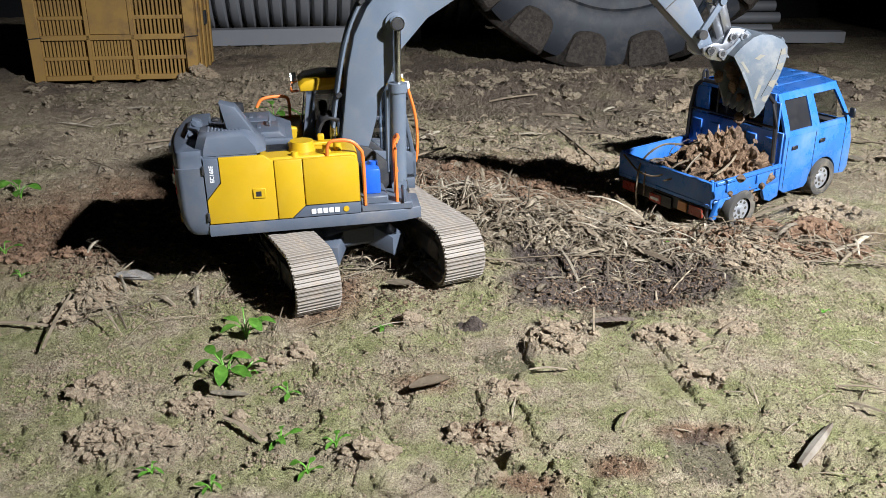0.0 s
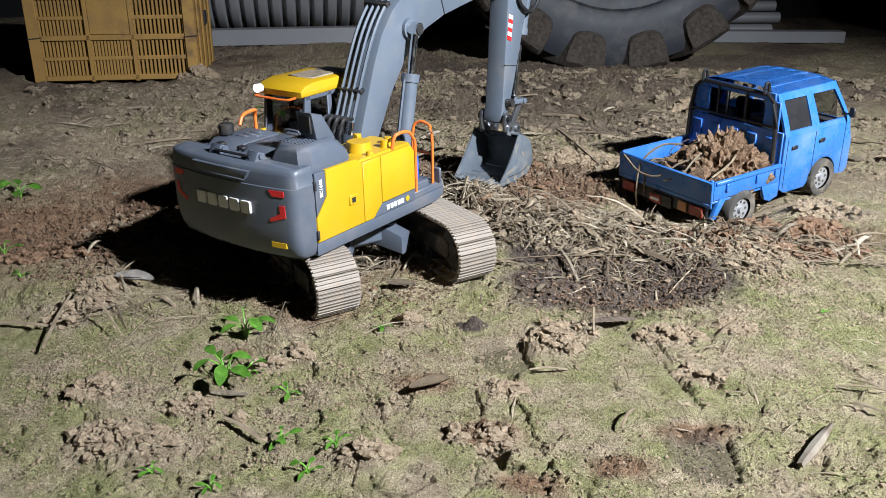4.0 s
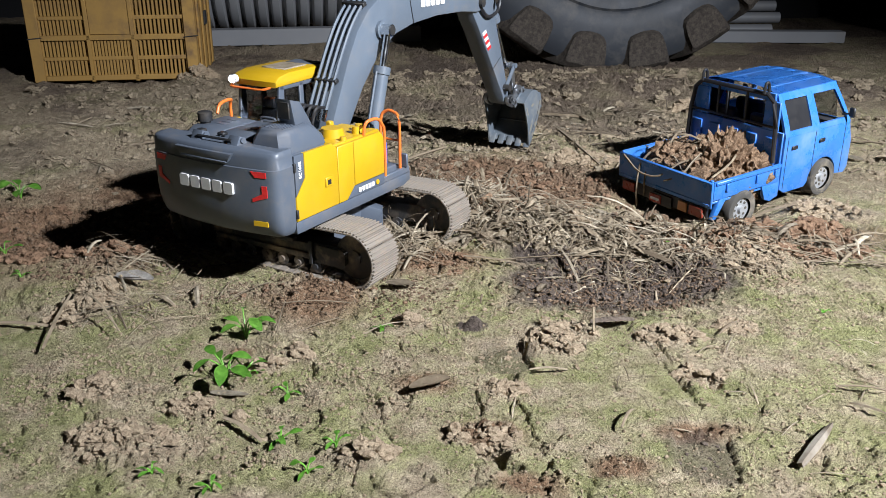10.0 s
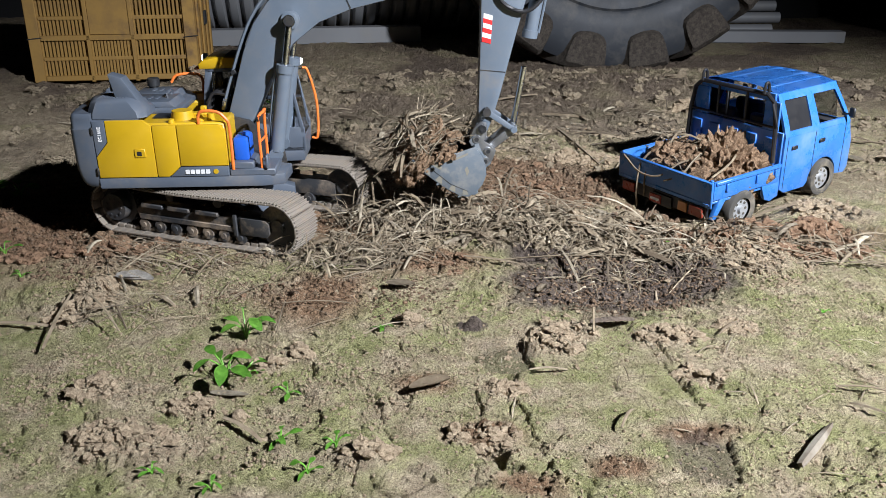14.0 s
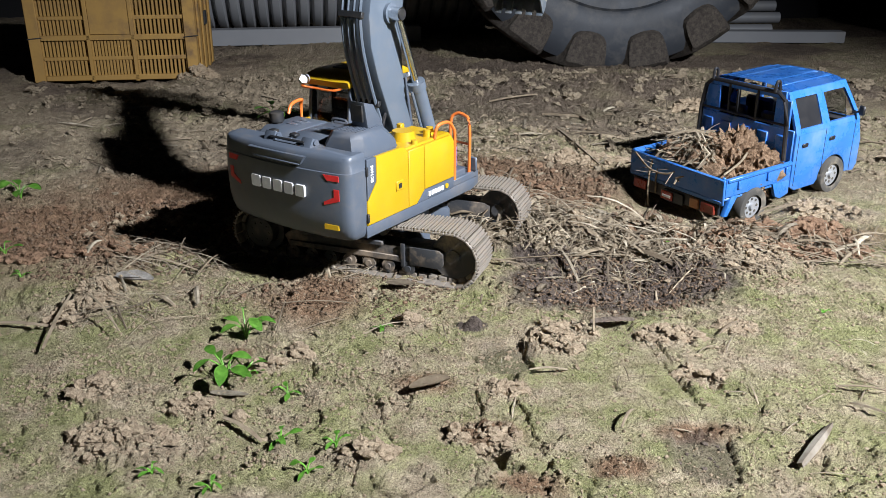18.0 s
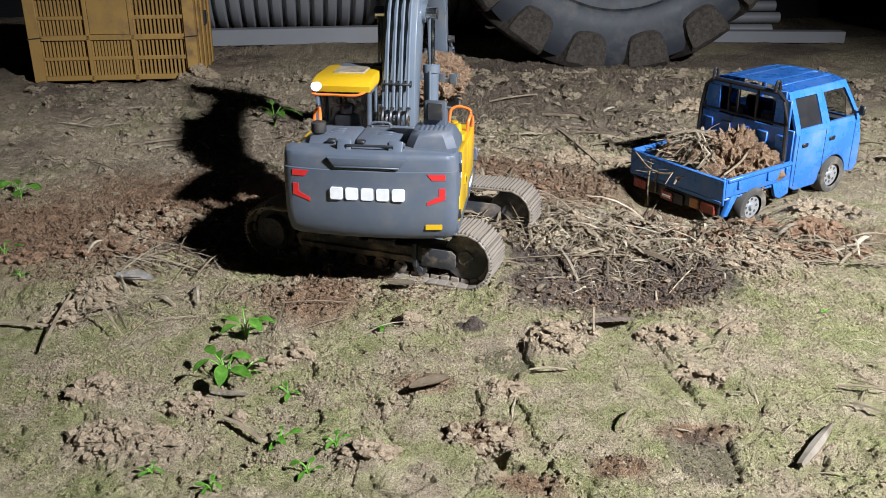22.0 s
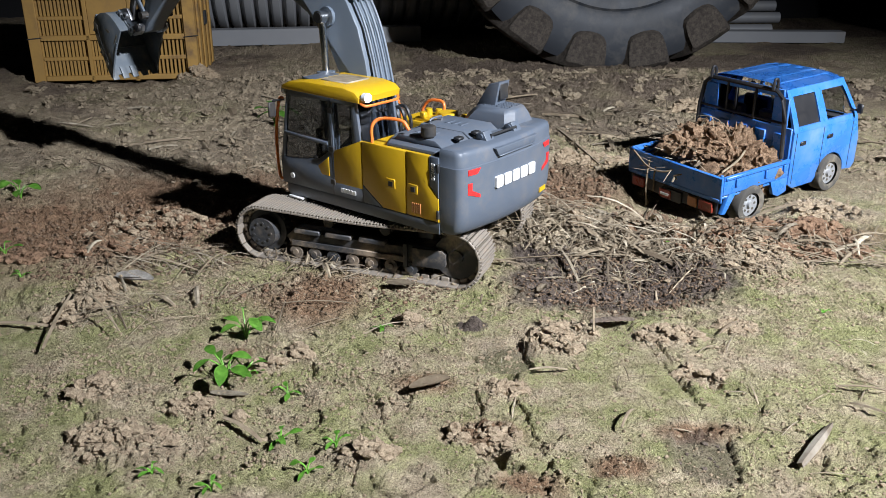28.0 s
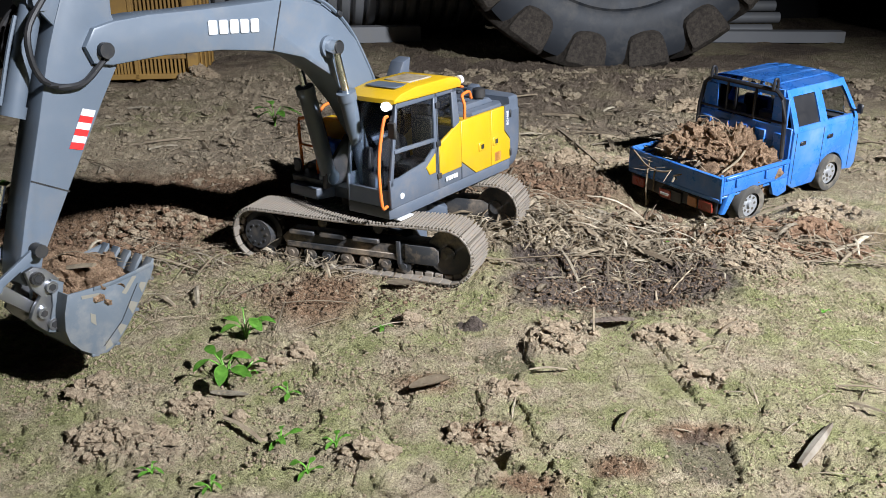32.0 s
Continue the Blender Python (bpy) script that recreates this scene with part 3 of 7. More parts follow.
beam(0.66, 2.36, 1.085, 2.345, 0.03, "dull galvanised steel beam lying on the soil")


def pale_pipes():
    for i, (z, y, x0, x1) in enumerate(((0.052, 2.50, 0.74, 0.96), (0.081, 2.53, 0.76, 0.955), (0.022, 2.47, 0.70, 0.93))):
        bm = bmesh.new()
        cyl(bm, (x0, y, z), (x1, y + 0.01, z), 0.0155, seg=24)
        cyl(bm, (x1 - 0.004, y + 0.01, z), (x1 + 0.0005, y + 0.01, z), 0.0125, seg=24)
        ob = part("plastic_pipe", bm, M_BEAM, None)
        tagged(ob, "short pale grey plastic pipe in a small stack", "pipe", group="stack of pale pipes")


pale_pipes()


def tractor_tyre(m, label):
    ob = tagged(empty("tractor_tyre", m), label, "tyre")
    R, w = 0.40, 0.12
    # carcass: a rounded section swept about the axle (own y axis)
    prof = [(0.205, -w * 0.66), (0.212, -w * 0.84), (0.24, -w * 0.97), (0.256, -w * 0.99), (0.262, -w * 0.955), (0.268, -w * 1.0), (0.30, -w * 1.05), (0.335, -w * 1.06), (0.366, -w * 1.02), (0.384, -w * 0.93), (0.372, -w * 0.7), (0.366, 0), (0.372, w * 0.7), (0.384, w * 0.93), (0.366, w * 1.02), (0.335, w * 1.06), (0.30, w * 1.05), (0.24, w * 0.97), (0.212, w * 0.84), (0.205, w * 0.66), (0.235, w * 0.5), (0.245, 0), (0.235, -w * 0.5)]
    bm = bmesh.new()
    seg = 96
    n = len(prof)
    rings = []
    for k in range(seg):
        t = 2 * math.pi * k / seg
        rings.append([bm.verts.new(((r + 0.003 * noise.noise(Vector((9 * math.cos(t), 9 * math.sin(t), 7 * y)))) * math.cos(t), y, r * math.sin(t))) for r, y in prof])
    for k in range(seg):
        for i in range(n):
            bm.faces.new((rings[k][i], rings[(k + 1) % seg][i], rings[(k + 1) % seg][(i + 1) % n], rings[k][(i + 1) % n]))
    bmesh.ops.recalc_face_normals(bm, faces=bm.faces)
    part("carcass", bm, M_BIGTYRE, ob)
    # slanting lugs with arched outer ends, mirrored on the two halves
    lugs = 16
    for s in (-1, 1):
        me = None
        for k in range(lugs):
            if me is None:
                bm = bmesh.new()
                secs = []
                for j in range(8):
                    u = min(1.0, j / 6)
                    y = s * w * (0.02 + 1.04 * u + (0.09 if j == 7 else 0))
                    a = 0.30 * (1 - u)
                    hw = (0.030 + 0.019 * u) / 0.38
                    top = (0.345 - 0.035 * u ** 2) + (0.006 if j == 7 else 0)
                    hi = R + 0.006 - 0.008 * u ** 2 - (0.012 if j == 7 else 0)
                    hw *= 0.93 if j == 7 else 1.0
                    side = hi - 0.5 * (hi - top)
                    arch = [(side + (top - side) * math.sin(math.pi * q / 8) ** 0.6, -math.copysign(abs(math.cos(math.pi * q / 8)) ** 0.75, math.cos(math.pi * q / 8))) for q in range(9)]
                    arch += [(hi - 0.006, 1.0), (hi, 0.88), (hi, 0), (hi, -0.88), (hi - 0.006, -1.0)]
                    ring = []
                    for q, (r, d) in enumerate(arch):
                        r += 0.004 * noise.noise(Vector((q * 0.9, j * 0.8, 3.0)))
                        ring.append(bm.verts.new((r * math.sin(a + d * hw), y, r * math.cos(a + d * hw))))
                    secs.append(ring)
                m_ = len(secs[0])
                for j in range(7):
                    for i in range(m_):
                        bm.faces.new((secs[j][i], secs[j][(i + 1) % m_], secs[j + 1][(i + 1) % m_], secs[j + 1][i]))
                bm.faces.new(secs[0])
                bm.faces.new(secs[7][::-1])
                bmesh.ops.recalc_face_normals(bm, faces=bm.faces)
                me = bpy.data.meshes.new("tread_lug")
                bm.to_mesh(me)
                bm.free()
            link_mesh("tread_lug", me, M_LUG, ob, m=pose(0, 0, 0, 0, 360 / lugs * (k + (0.5 if s > 0 else 0)) + 11, 0))
    return ob


tyre = tractor_tyre(pose(0.388, 2.10, 0.383, 0, 0, 3), "worn black tractor tyre with muddy lugs standing upright")
tyre_b = copy_thing(tyre, pose(1.62, 2.35, 0.385, 0, 20, -10))
tyre_b["label"] = "worn black tractor tyre at the edge of the yard"


def dark_backdrop():
    # Added near-black sheet; its colour stands for the unlit night behind the yard.
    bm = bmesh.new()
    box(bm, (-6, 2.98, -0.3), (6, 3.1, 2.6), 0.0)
    ob = part("night_backdrop", bm, plain("backdrop_black", (0.006, 0.006, 0.007), 0.7), None)
    tagged(ob, "near-black backdrop added behind the yard for the night darkness", "wall", kind="structure")


dark_backdrop()


# ---- the excavator model ----
HW = 0.0748          # half width of the upper body
FOOT = (0.0103, 0.1109)
BOOM_L = 0.3175
WRIST = (0.1607, -0.0036)        # bucket pin at the arm's end
BC = (0.111, 0.065)          # cylinder pin on the boom
CYL_BASE = (0.052, 0.082)      # lower cylinder pin on the upper body
ARM_CYL_A = (0.135, 0.111)     # arm cylinder lug on the boom
ARM_CYL_B = (-0.058, 0.028)    # its pin on the arm
BK_CYL_A = (-0.012, 0.048)     # bucket cylinder pin on the arm
ROCK = (0.1423, 0.000)          # rocker pin on the arm
EAR = (0.006, 0.0245)           # ear pin on the bucket
ROCK_L, LINK_L = 0.036, 0.036

BOOM_OUT = [(-0.012, -0.006), (0.004, -0.011), (0.022, -0.002), (0.06, 0.024), (0.1, 0.043), (0.135, 0.048), (0.17, 0.043), (0.22, 0.029), (0.27, 0.010), (0.308, -0.008), (0.322, -0.011), (0.331, -0.002), (0.328, 0.012), (0.315, 0.021), (0.29, 0.034), (0.25, 0.051), (0.21, 0.069), (0.175, 0.085), (0.15, 0.093), (0.125, 0.096), (0.1, 0.092), (0.075, 0.081), (0.05, 0.062), (0.02, 0.034), (-0.004, 0.012)]
ARM_OUT = [(-0.012, -0.014), (0.006, -0.016), (0.03, -0.014), (0.09, -0.011), (0.148, -0.0085), (0.158, -0.0105), (0.166, -0.0085), (0.168, -0.003), (0.164, 0.003), (0.15, 0.0075), (0.12, 0.014), (0.06, 0.025), (0.02, 0.033), (-0.005, 0.036), (-0.03, 0.038), (-0.055, 0.037), (-0.066, 0.031), (-0.066, 0.021), (-0.05, 0.012), (-0.026, 0.0)]
BUCKET_BACK = [(0.0150, 0.0100), (0.0142, 0.0230), (0.0155, 0.0350), (0.0195, 0.0435), (0.0285, 0.0510), (0.0400, 0.0560), (0.0490, 0.0555), (0.0560, 0.0500), (0.0630, 0.0390), (0.0695, 0.0260), (0.0765, 0.0090), (0.0810, -0.0050)]


def rear_face(y):
    """How far back the bowed counterweight reaches at y."""
    return -0.1525 - 0.0060 * (1 - (y / 0.066) ** 2)


def build_excavator():
    ex = tagged(empty("excavator"), "yellow and slate-grey tracked toy excavator with dusty tracks on bare soil", "toy excavator")
    moving = {}
    # upper body: the deck carries everything that swings
    bm = bmesh.new()
    prism(bm, [(-0.1225, -HW + 0.0005), (0.045, -HW + 0.0005), (0.066, -0.068), (0.068, -0.03), (0.05, -0.022), (0.05, 0.018), (0.075, 0.02), (0.075, 0.070), (0.068, HW - 0.0005), (-0.1225, HW - 0.0005)], 0.061, 0.0725, 0.0012, axis="z")
    house = part("upper_body", bm, M_GREY, ex)
    moving["house"] = house
    bm = bmesh.new()
    cyl(bm, (0, 0, 0.046), (0, 0, 0.0612), 0.044, seg=40)
    part("slew_ring", bm, M_DARK, house)
    # counterweight
    bm = bmesh.new()
    half = [(-0.1285, HW), (-0.1455, HW), (-0.1490, HW - 0.0015), (-0.1512, HW - 0.0050)]
    plan = []
    for k in range(17):
        y = -0.066 + 0.132 * k / 16
        plan.append((rear_face(y), y))
    plan = [(x, -y) for x, y in half] + plan + half[::-1]
    levels = [(0.0625, 0.0085), (0.0640, 0.0062), (0.0675, 0.0038), (0.074, 0.0016), (0.082, 0.0004), (0.090, 0.0), (0.124, 0.0), (0.1245, 0.0008), (0.134, 0.0012), (0.1375, 0.0022), (0.139, 0.0042)]
    loops = []
    for z, inset in levels:
        loops.append([bm.verts.new((min(-0.1285, x + inset * min(1.0, (-0.1285 - x) / 0.012)), y * (1 - 0.10 * inset / 0.015), z)) for x, y in plan])
    n = len(plan)
    for a, b in zip(loops, loops[1:]):
        for i in range(n):
            bm.faces.new((a[i], a[(i + 1) % n], b[(i + 1) % n], b[i]))
    bm.faces.new(loops[0][::-1])
    bm.faces.new(loops[-1])
    bmesh.ops.recalc_face_normals(bm, faces=bm.faces)
    part("counterweight", bm, M_GREY, house)
    bm = bmesh.new()
    prism(bm, [(-0.0335, 0.1355), (0.0335, 0.1355), (0.0285, 0.1285), (-0.0285, 0.1285)], -0.1592, -0.1545, 0.0008, axis="x")
    part("counterweight_recess", bm, M_GREY, house)
    bm = bmesh.new()
    box(bm, (-0.1598, -0.0275, 0.1272), (-0.1545, 0.0275, 0.1286), 0.0005)
    part("recess_lip", bm, M_GREY, house)
    badge_bars(house, "x", -0.1594, 0.0, 0.1045, 0.066, 0.0105)
    for s in (-1, 1):
        for seg in ([(0.0505, 0.1225), (0.0655, 0.1225), (0.0655, 0.1175), (0.0545, 0.1175)], [(0.0655, 0.1105), (0.0605, 0.1105), (0.0605, 0.1035), (0.0505, 0.0985), (0.0505, 0.0955), (0.0655, 0.1005)]):
            bm = bmesh.new()
            prism(bm, [(s * a, b) for a, b in seg], -0.1, 0.0, 0.0, axis="x")
            for v in bm.verts:
                v.co.x = rear_face(v.co.y) + (-0.0005 if v.co.x < -0.05 else 0.002)
            part("red_reflector", bm, M_RED, house)
    bm = bmesh.new()
    box(bm, (-0.1545, -0.063, 0.0735), (-0.1475, -0.049, 0.0780))
    for v in bm.verts:
        v.co.x = rear_face(v.co.y) + (0.0004 if v.co.x < -0.15 else 0.004)
    part("warning_label", bm, M_YELLOW, house)
    # lifting lugs and brackets on the counterweight
    for y in (0.022, -0.022):
        bm = bmesh.new()
        prism(bm, [(-0.146, 0.1380), (-0.132, 0.1380), (-0.134, 0.1440), (-0.141, 0.1465)], y - 0.006, y + 0.006, 0.0008)
        cyl(bm, (-0.139, y - 0.0075, 0.1425), (-0.139, y + 0.0075, 0.1425), 0.0022, seg=10)
        part("lifting_lug", bm, M_GREY, house)
    bm = bmesh.new()
    tube(bm, [(-0.144, -0.02, 0.139), (-0.144, -0.02, 0.1425), (-0.144, 0.02, 0.1425), (-0.144, 0.02, 0.139)], 0.0012, 6)
    part("rear_bar", bm, M_DARK, house)
    # engine cover: flat part and raised hood
    bm = bmesh.new()
    prism(bm, [(-0.129, -0.072), (-0.129, 0.062), (-0.12, 0.07), (-0.066, 0.07), (-0.05, 0.04), (-0.05, -0.03), (-0.082, -0.03), (-0.082, -0.072)], 0.128, 0.1345, 0.002, axis="z")
    part("engine_cover", bm, M_GREY, house)
    for y0, y1, x0, x1 in ((-0.027, 0.018, -0.122, -0.056), (0.0195, 0.060, -0.122, -0.064)):
        bm = bmesh.new()
        prism(bm, [(x0, 0.1343), (x1, 0.1343), (x1 - 0.006, 0.1405), (x0 + 0.010, 0.1405)], y0, y1, 0.0016)
        plate = part("cover_panel", bm, M_GREY, house)
        for i in range(3):
            bm = bmesh.new()
            box(bm, (-0.098 + i * 0.008, (y0 + y1) / 2 - 0.006, 0.1402), (-0.094 + i * 0.008, (y0 + y1) / 2 + 0.006, 0.1411), 0.0003)
            part("pressed_ridge", bm, M_GREY, plate)
    bm = bmesh.new()
    tube(bm, arcpts([(-0.070, -0.004, 0.1395), (-0.070, -0.004, 0.1445), (-0.070, 0.012, 0.1445), (-0.070, 0.012, 0.1395)], 3), 0.0011, 6)
    part("cover_handle", bm, M_GREY, house)
    # raised hood with chamfered corners over the engine
    bm = bmesh.new()
    rows = []
    for z, d in ((0.1335, 0.0), (0.1395, 0.001), (0.1475, 0.0055), (0.1515, 0.0085), (0.1525, 0.0105)):
        x0, x1, y0, y1 = -0.134 + 0.6 * d, -0.074 - 1.5 * d, -0.0725 + 0.7 * d, -0.0275 - 0.7 * d
        c = 0.0075
        rows.append([bm.verts.new((x, y, z)) for x, y in ((x0 + c, y0), (x1 - c, y0), (x1, y0 + c), (x1, y1 - c), (x1 - c, y1), (x0 + c, y1), (x0, y1 - c), (x0, y0 + c))])
    for a, b in zip(rows, rows[1:]):
        for i in range(8):
            bm.faces.new((a[i], a[(i + 1) % 8], b[(i + 1) % 8], b[i]))
    bm.faces.new(rows[-1])
    bm.faces.new(rows[0][::-1])
    bmesh.ops.recalc_face_normals(bm, faces=bm.faces)
    hood = part("engine_hood", bm, M_GREY, house)
    bm = bmesh.new()
    for i in range(10):
        for j in range(6):
            x, y = -0.1215 + i * 0.0030, -0.0605 + j * 0.0040
            cyl(bm, (x, y, 0.1524), (x, y, 0.1531), 0.0012, seg=6)
    part("hood_vent", bm, M_GREY, hood)
    bm = bmesh.new()
    prism(bm, [(-0.105, 0.150), (-0.081, 0.145), (-0.085, 0.153), (-0.097, 0.172), (-0.110, 0.1755)], -0.060, -0.042, 0.0012)
    part("exhaust_fin", bm, M_GREY, house)
    bm = bmesh.new()
    box(bm, (-0.1100, -0.0575, 0.1580), (-0.1075, -0.0445, 0.1730), 0.0005)
    part("exhaust_mouth", bm, M_DARK, house)
    bm = bmesh.new()
    cyl(bm, (-0.101, 0.0545, 0.134), (-0.101, 0.0545, 0.1425), 0.0050, seg=16)
    cyl(bm, (-0.101, 0.0545, 0.1425), (-0.101, 0.0545, 0.1505), 0.0068, seg=20)
    cyl(bm, (-0.101, 0.0545, 0.1505), (-0.101, 0.0545, 0.1515), 0.0068, 0.0055, 20)
    part("air_filter_cap", bm, M_DARK, house)
    for y in (0.012, 0.038):
        bm = bmesh.new()
        box(bm, (-0.1255, y - 0.004, 0.1385), (-0.1185, y + 0.004, 0.1415), 0.001)
        part("hood_hinge", bm, M_DARK, house)
    # right side panels
    def side_panel(name, out, mat, s, d=0.0035):
        b = bmesh.new()
        prism(b, out, s * (HW - 0.004), s * (HW + d - 0.0028), 0.0008)
        return part(name, b, mat, house)
    bm = bmesh.new()
    box(bm, (-0.128, -HW + 0.003, 0.072), (0.0045, -0.024, 0.128), 0.002)
    part("right_housing", bm, M_YELLOW, house)
    side_panel("rear_door", [(-0.1275, 0.073), (-0.0690, 0.073), (-0.0690, 0.1265), (-0.0765, 0.132), (-0.1145, 0.132), (-0.1145, 0.110), (-0.1275, 0.095)], M_YELLOW, -1)
    side_panel("name_panel", [(-0.1275, 0.0955), (-0.1150, 0.1105), (-0.1150, 0.132), (-0.1275, 0.132)], M_GREY, -1)
    side_panel("middle_door", [(-0.0683, 0.073), (-0.0564, 0.073), (-0.0445, 0.0835), (-0.0445, 0.1265), (-0.0683, 0.1265)], M_YELLOW, -1)
    side_panel("front_door", [(-0.0438, 0.0838), (0.0045, 0.0838), (0.0045, 0.120), (-0.0010, 0.1265), (-0.0438, 0.1265)], M_YELLOW, -1)
    side_panel("name_strip", [(-0.0556, 0.073), (0.0045, 0.073), (0.0045, 0.0832), (-0.0441, 0.0832)], M_GREY, -1)
    badge_bars(house, "y", -(HW + 0.0008), -0.027, 0.0781, 0.026, 0.0044)
    bm = bmesh.new()
    cyl(bm, (-0.0085, -HW - 0.0002, 0.0781), (-0.0085, -HW - 0.0014, 0.0781), 0.0026, seg=14)
    part("yellow_badge", bm, M_YELLOW, house)
    text("model_lettering", "EC160E", 0.0047, M_WHITE, house, Matrix(((0, -1, 0, -0.1212), (0, 0, -1, -HW - 0.0009), (1, 0, 0, 0.1185), (0, 0, 0, 1))), 0.0003, "small white model lettering")
    for s, x in ((-1, -0.083), (1, -0.074), (1, -0.1), ):
        bm = bmesh.new()
        box(bm, (x - 0.0055, s * HW - 0.002, 0.094), (x + 0.0055, s * HW + 0.0016, 0.103), 0.0006)
        la = part("latch", bm, M_YELLOW, house)
        bm = bmesh.new()
        box(bm, (x - 0.0028, s * HW - 0.0022, 0.096), (x + 0.0018, s * HW + 0.0021, 0.1005))
        part("latch_hole", bm, M_DARK, house)
    for s in (-1, 1):
        for z in (0.08, 0.122):
            bm = bmesh.new()
            box(bm, (-0.1292, s * HW - 0.002, z - 0.004), (-0.1268, s * HW + 0.0022, z + 0.004), 0.0005)
            part("door_hinge", bm, M_DARK, house)
    # filler caps and step surfaces on the right housing
    for x, y, r, h in ((-0.043, -0.050, 0.0120, 0.009), (-0.022, -0.062, 0.004, 0.007), (-0.012, -0.058, 0.004, 0.007), (-0.05, -0.068, 0.0035, 0.004)):
        bm = bmesh.new()
        cyl(bm, (x, y, 0.1275), (x, y, 0.1275 + h), r, r * 0.86, 18)
        part("filler_cap", bm, M_YELLOW, house)
    bm = bmesh.new()
    box(bm, (-0.055, -0.04, 0.1275), (-0.015, -0.03, 0.131), 0.0008)
    box(bm, (-0.028, -0.036, 0.131), (-0.022, -0.03, 0.137), 0.0008)
    part("yellow_guard", bm, M_YELLOW, house)
    bm = bmesh.new()
    for i in range(9):
        box(bm, (-0.074 + i * 0.0024, -0.05, 0.1272), (-0.0698 + i * 0.0024, -0.03, 0.1292))
    part("tread_plate", bm, M_DARK, house)
    # front right platform, tank, rails
    bm = bmesh.new()
    box(bm, (0.0110, -HW + 0.001, 0.0722), (0.058, -0.03, 0.0795), 0.0012)
    box(bm, (0.0110, -HW + 0.002, 0.079), (0.036, -0.034, 0.0865), 0.0012)
    part("step_platform", bm, M_GREY, house)
    bm = bmesh.new()
    box(bm, (0.0155, -0.066, 0.0862), (0.0305, -0.036, 0.110), 0.0022, seg=2)
    cyl(bm, (0.026, -0.05, 0.109), (0.026, -0.05, 0.113), 0.004, seg=12)
    part("tank", bm, M_TANK, house, "bright blue plastic tank")
    for pts in ([(0.0150, -0.073, 0.079), (0.0150, -0.073, 0.122), (0.0120, -0.073, 0.132), (0.004, -0.073, 0.139), (-0.010, -0.073, 0.140), (-0.015, -0.072, 0.136), (-0.016, -0.071, 0.127)],
                [(0.044, -0.071, 0.079), (0.044, -0.071, 0.128), (0.048, -0.062, 0.136), (0.048, -0.052, 0.136), (0.046, -0.047, 0.126), (0.046, -0.047, 0.08)],
                [(-0.05, 0.072, 0.130), (-0.05, 0.072, 0.146), (-0.055, 0.066, 0.153), (-0.075, 0.06, 0.153), (-0.082, 0.058, 0.145)]):
        bm = bmesh.new()
        tube(bm, arcpts(pts, 4), 0.0016, 8)
        part("step_handrail" if pts[0][1] < 0 else "handrail", bm, M_ORANGE, house)
    bm = bmesh.new()
    cyl(bm, (0.045, -0.071, 0.108), (0.0465, -0.047, 0.108), 0.0013, seg=8)
    part("step_handrail", bm, M_ORANGE, house)
    bm = bmesh.new()
    box(bm, (0.0485, -0.0765, 0.0795), (0.0515, -0.0665, 0.094), 0.001)
    part("mirror", bm, M_GREY, house)
    # left side panels behind the cab
    bm = bmesh.new()
    box(bm, (-0.128, 0.03, 0.072), (-0.0395, HW - 0.003, 0.1295), 0.002)
    part("left_housing", bm, M_YELLOW, house)
    side_panel("left_rear_door", [(-0.1285, 0.073), (-0.0925, 0.073), (-0.0925, 0.1315), (-0.1175, 0.1315), (-0.1175, 0.105), (-0.1285, 0.094)], M_YELLOW, 1)
    side_panel("left_name_panel", [(-0.1285, 0.0947), (-0.1182, 0.1055), (-0.1182, 0.1315), (-0.1285, 0.1315)], M_GREY, 1)
    side_panel("left_middle_door", [(-0.0918, 0.073), (-0.064, 0.073), (-0.0395, 0.0905), (-0.0395, 0.1315), (-0.0918, 0.1315)], M_YELLOW, 1)
    side_panel("left_grey_corner", [(-0.0633, 0.073), (-0.0395, 0.073), (-0.0395, 0.0898)], M_GREY, 1)
    text("model_lettering", "EC160E", 0.0047, M_WHITE, house, Matrix(((0, 1, 0, -0.1228), (0, 0, 1, HW + 0.0009), (1, 0, 0, 0.1180), (0, 0, 0, 1))), 0.0003, "small white model lettering")
    for i in range(5):
        bm = bmesh.new()
        box(bm, (-0.1085 + i * 0.0022, HW - 0.002, 0.0765), (-0.1075 + i * 0.0022, HW + 0.0013, 0.086))
        part("vent_slot", bm, M_AMBER, house)
    # cab
    cab(house)
    # all but the front step stands a little forward on the deck
    for ob in house.children:
        if ob.name.split(".")[0] not in ("slew_ring", "step_platform", "tank", "step_handrail", "mirror"):
            ob.matrix_basis = Matrix.Translation((0.006, 0, 0)) @ ob.matrix_basis
    # swing frame lugs for the boom foot
    for s in (-1, 1):
        bm = bmesh.new()
        prism(bm, [(-0.02, 0.072), (0.062, 0.072), (0.06, 0.088), (0.026, 0.119), (0.006, 0.124), (-0.006, 0.116)], s * 0.0215, s * 0.0265, 0.0008)
        part("boom_bracket", bm, M_DARK, house)
    # dangling hoses beside the boom foot
    for i, y in enumerate((-0.012, -0.004, 0.004, 0.012)):
        bm = bmesh.new()
        tube(bm, arcpts([(-0.016, y, 0.112), (-0.020, y, 0.130), (-0.013, y, 0.145), (0.0, y, 0.144)], 5), 0.0018, 6)
        part("hydraulic_hose", bm, M_HOSE, house)

    # boom
    bm = bmesh.new()
    prism(bm, BOOM_OUT, -0.017, 0.017, 0.0018)
    boom = part("boom", bm, M_BOOM, ex)
    moving["boom"] = boom
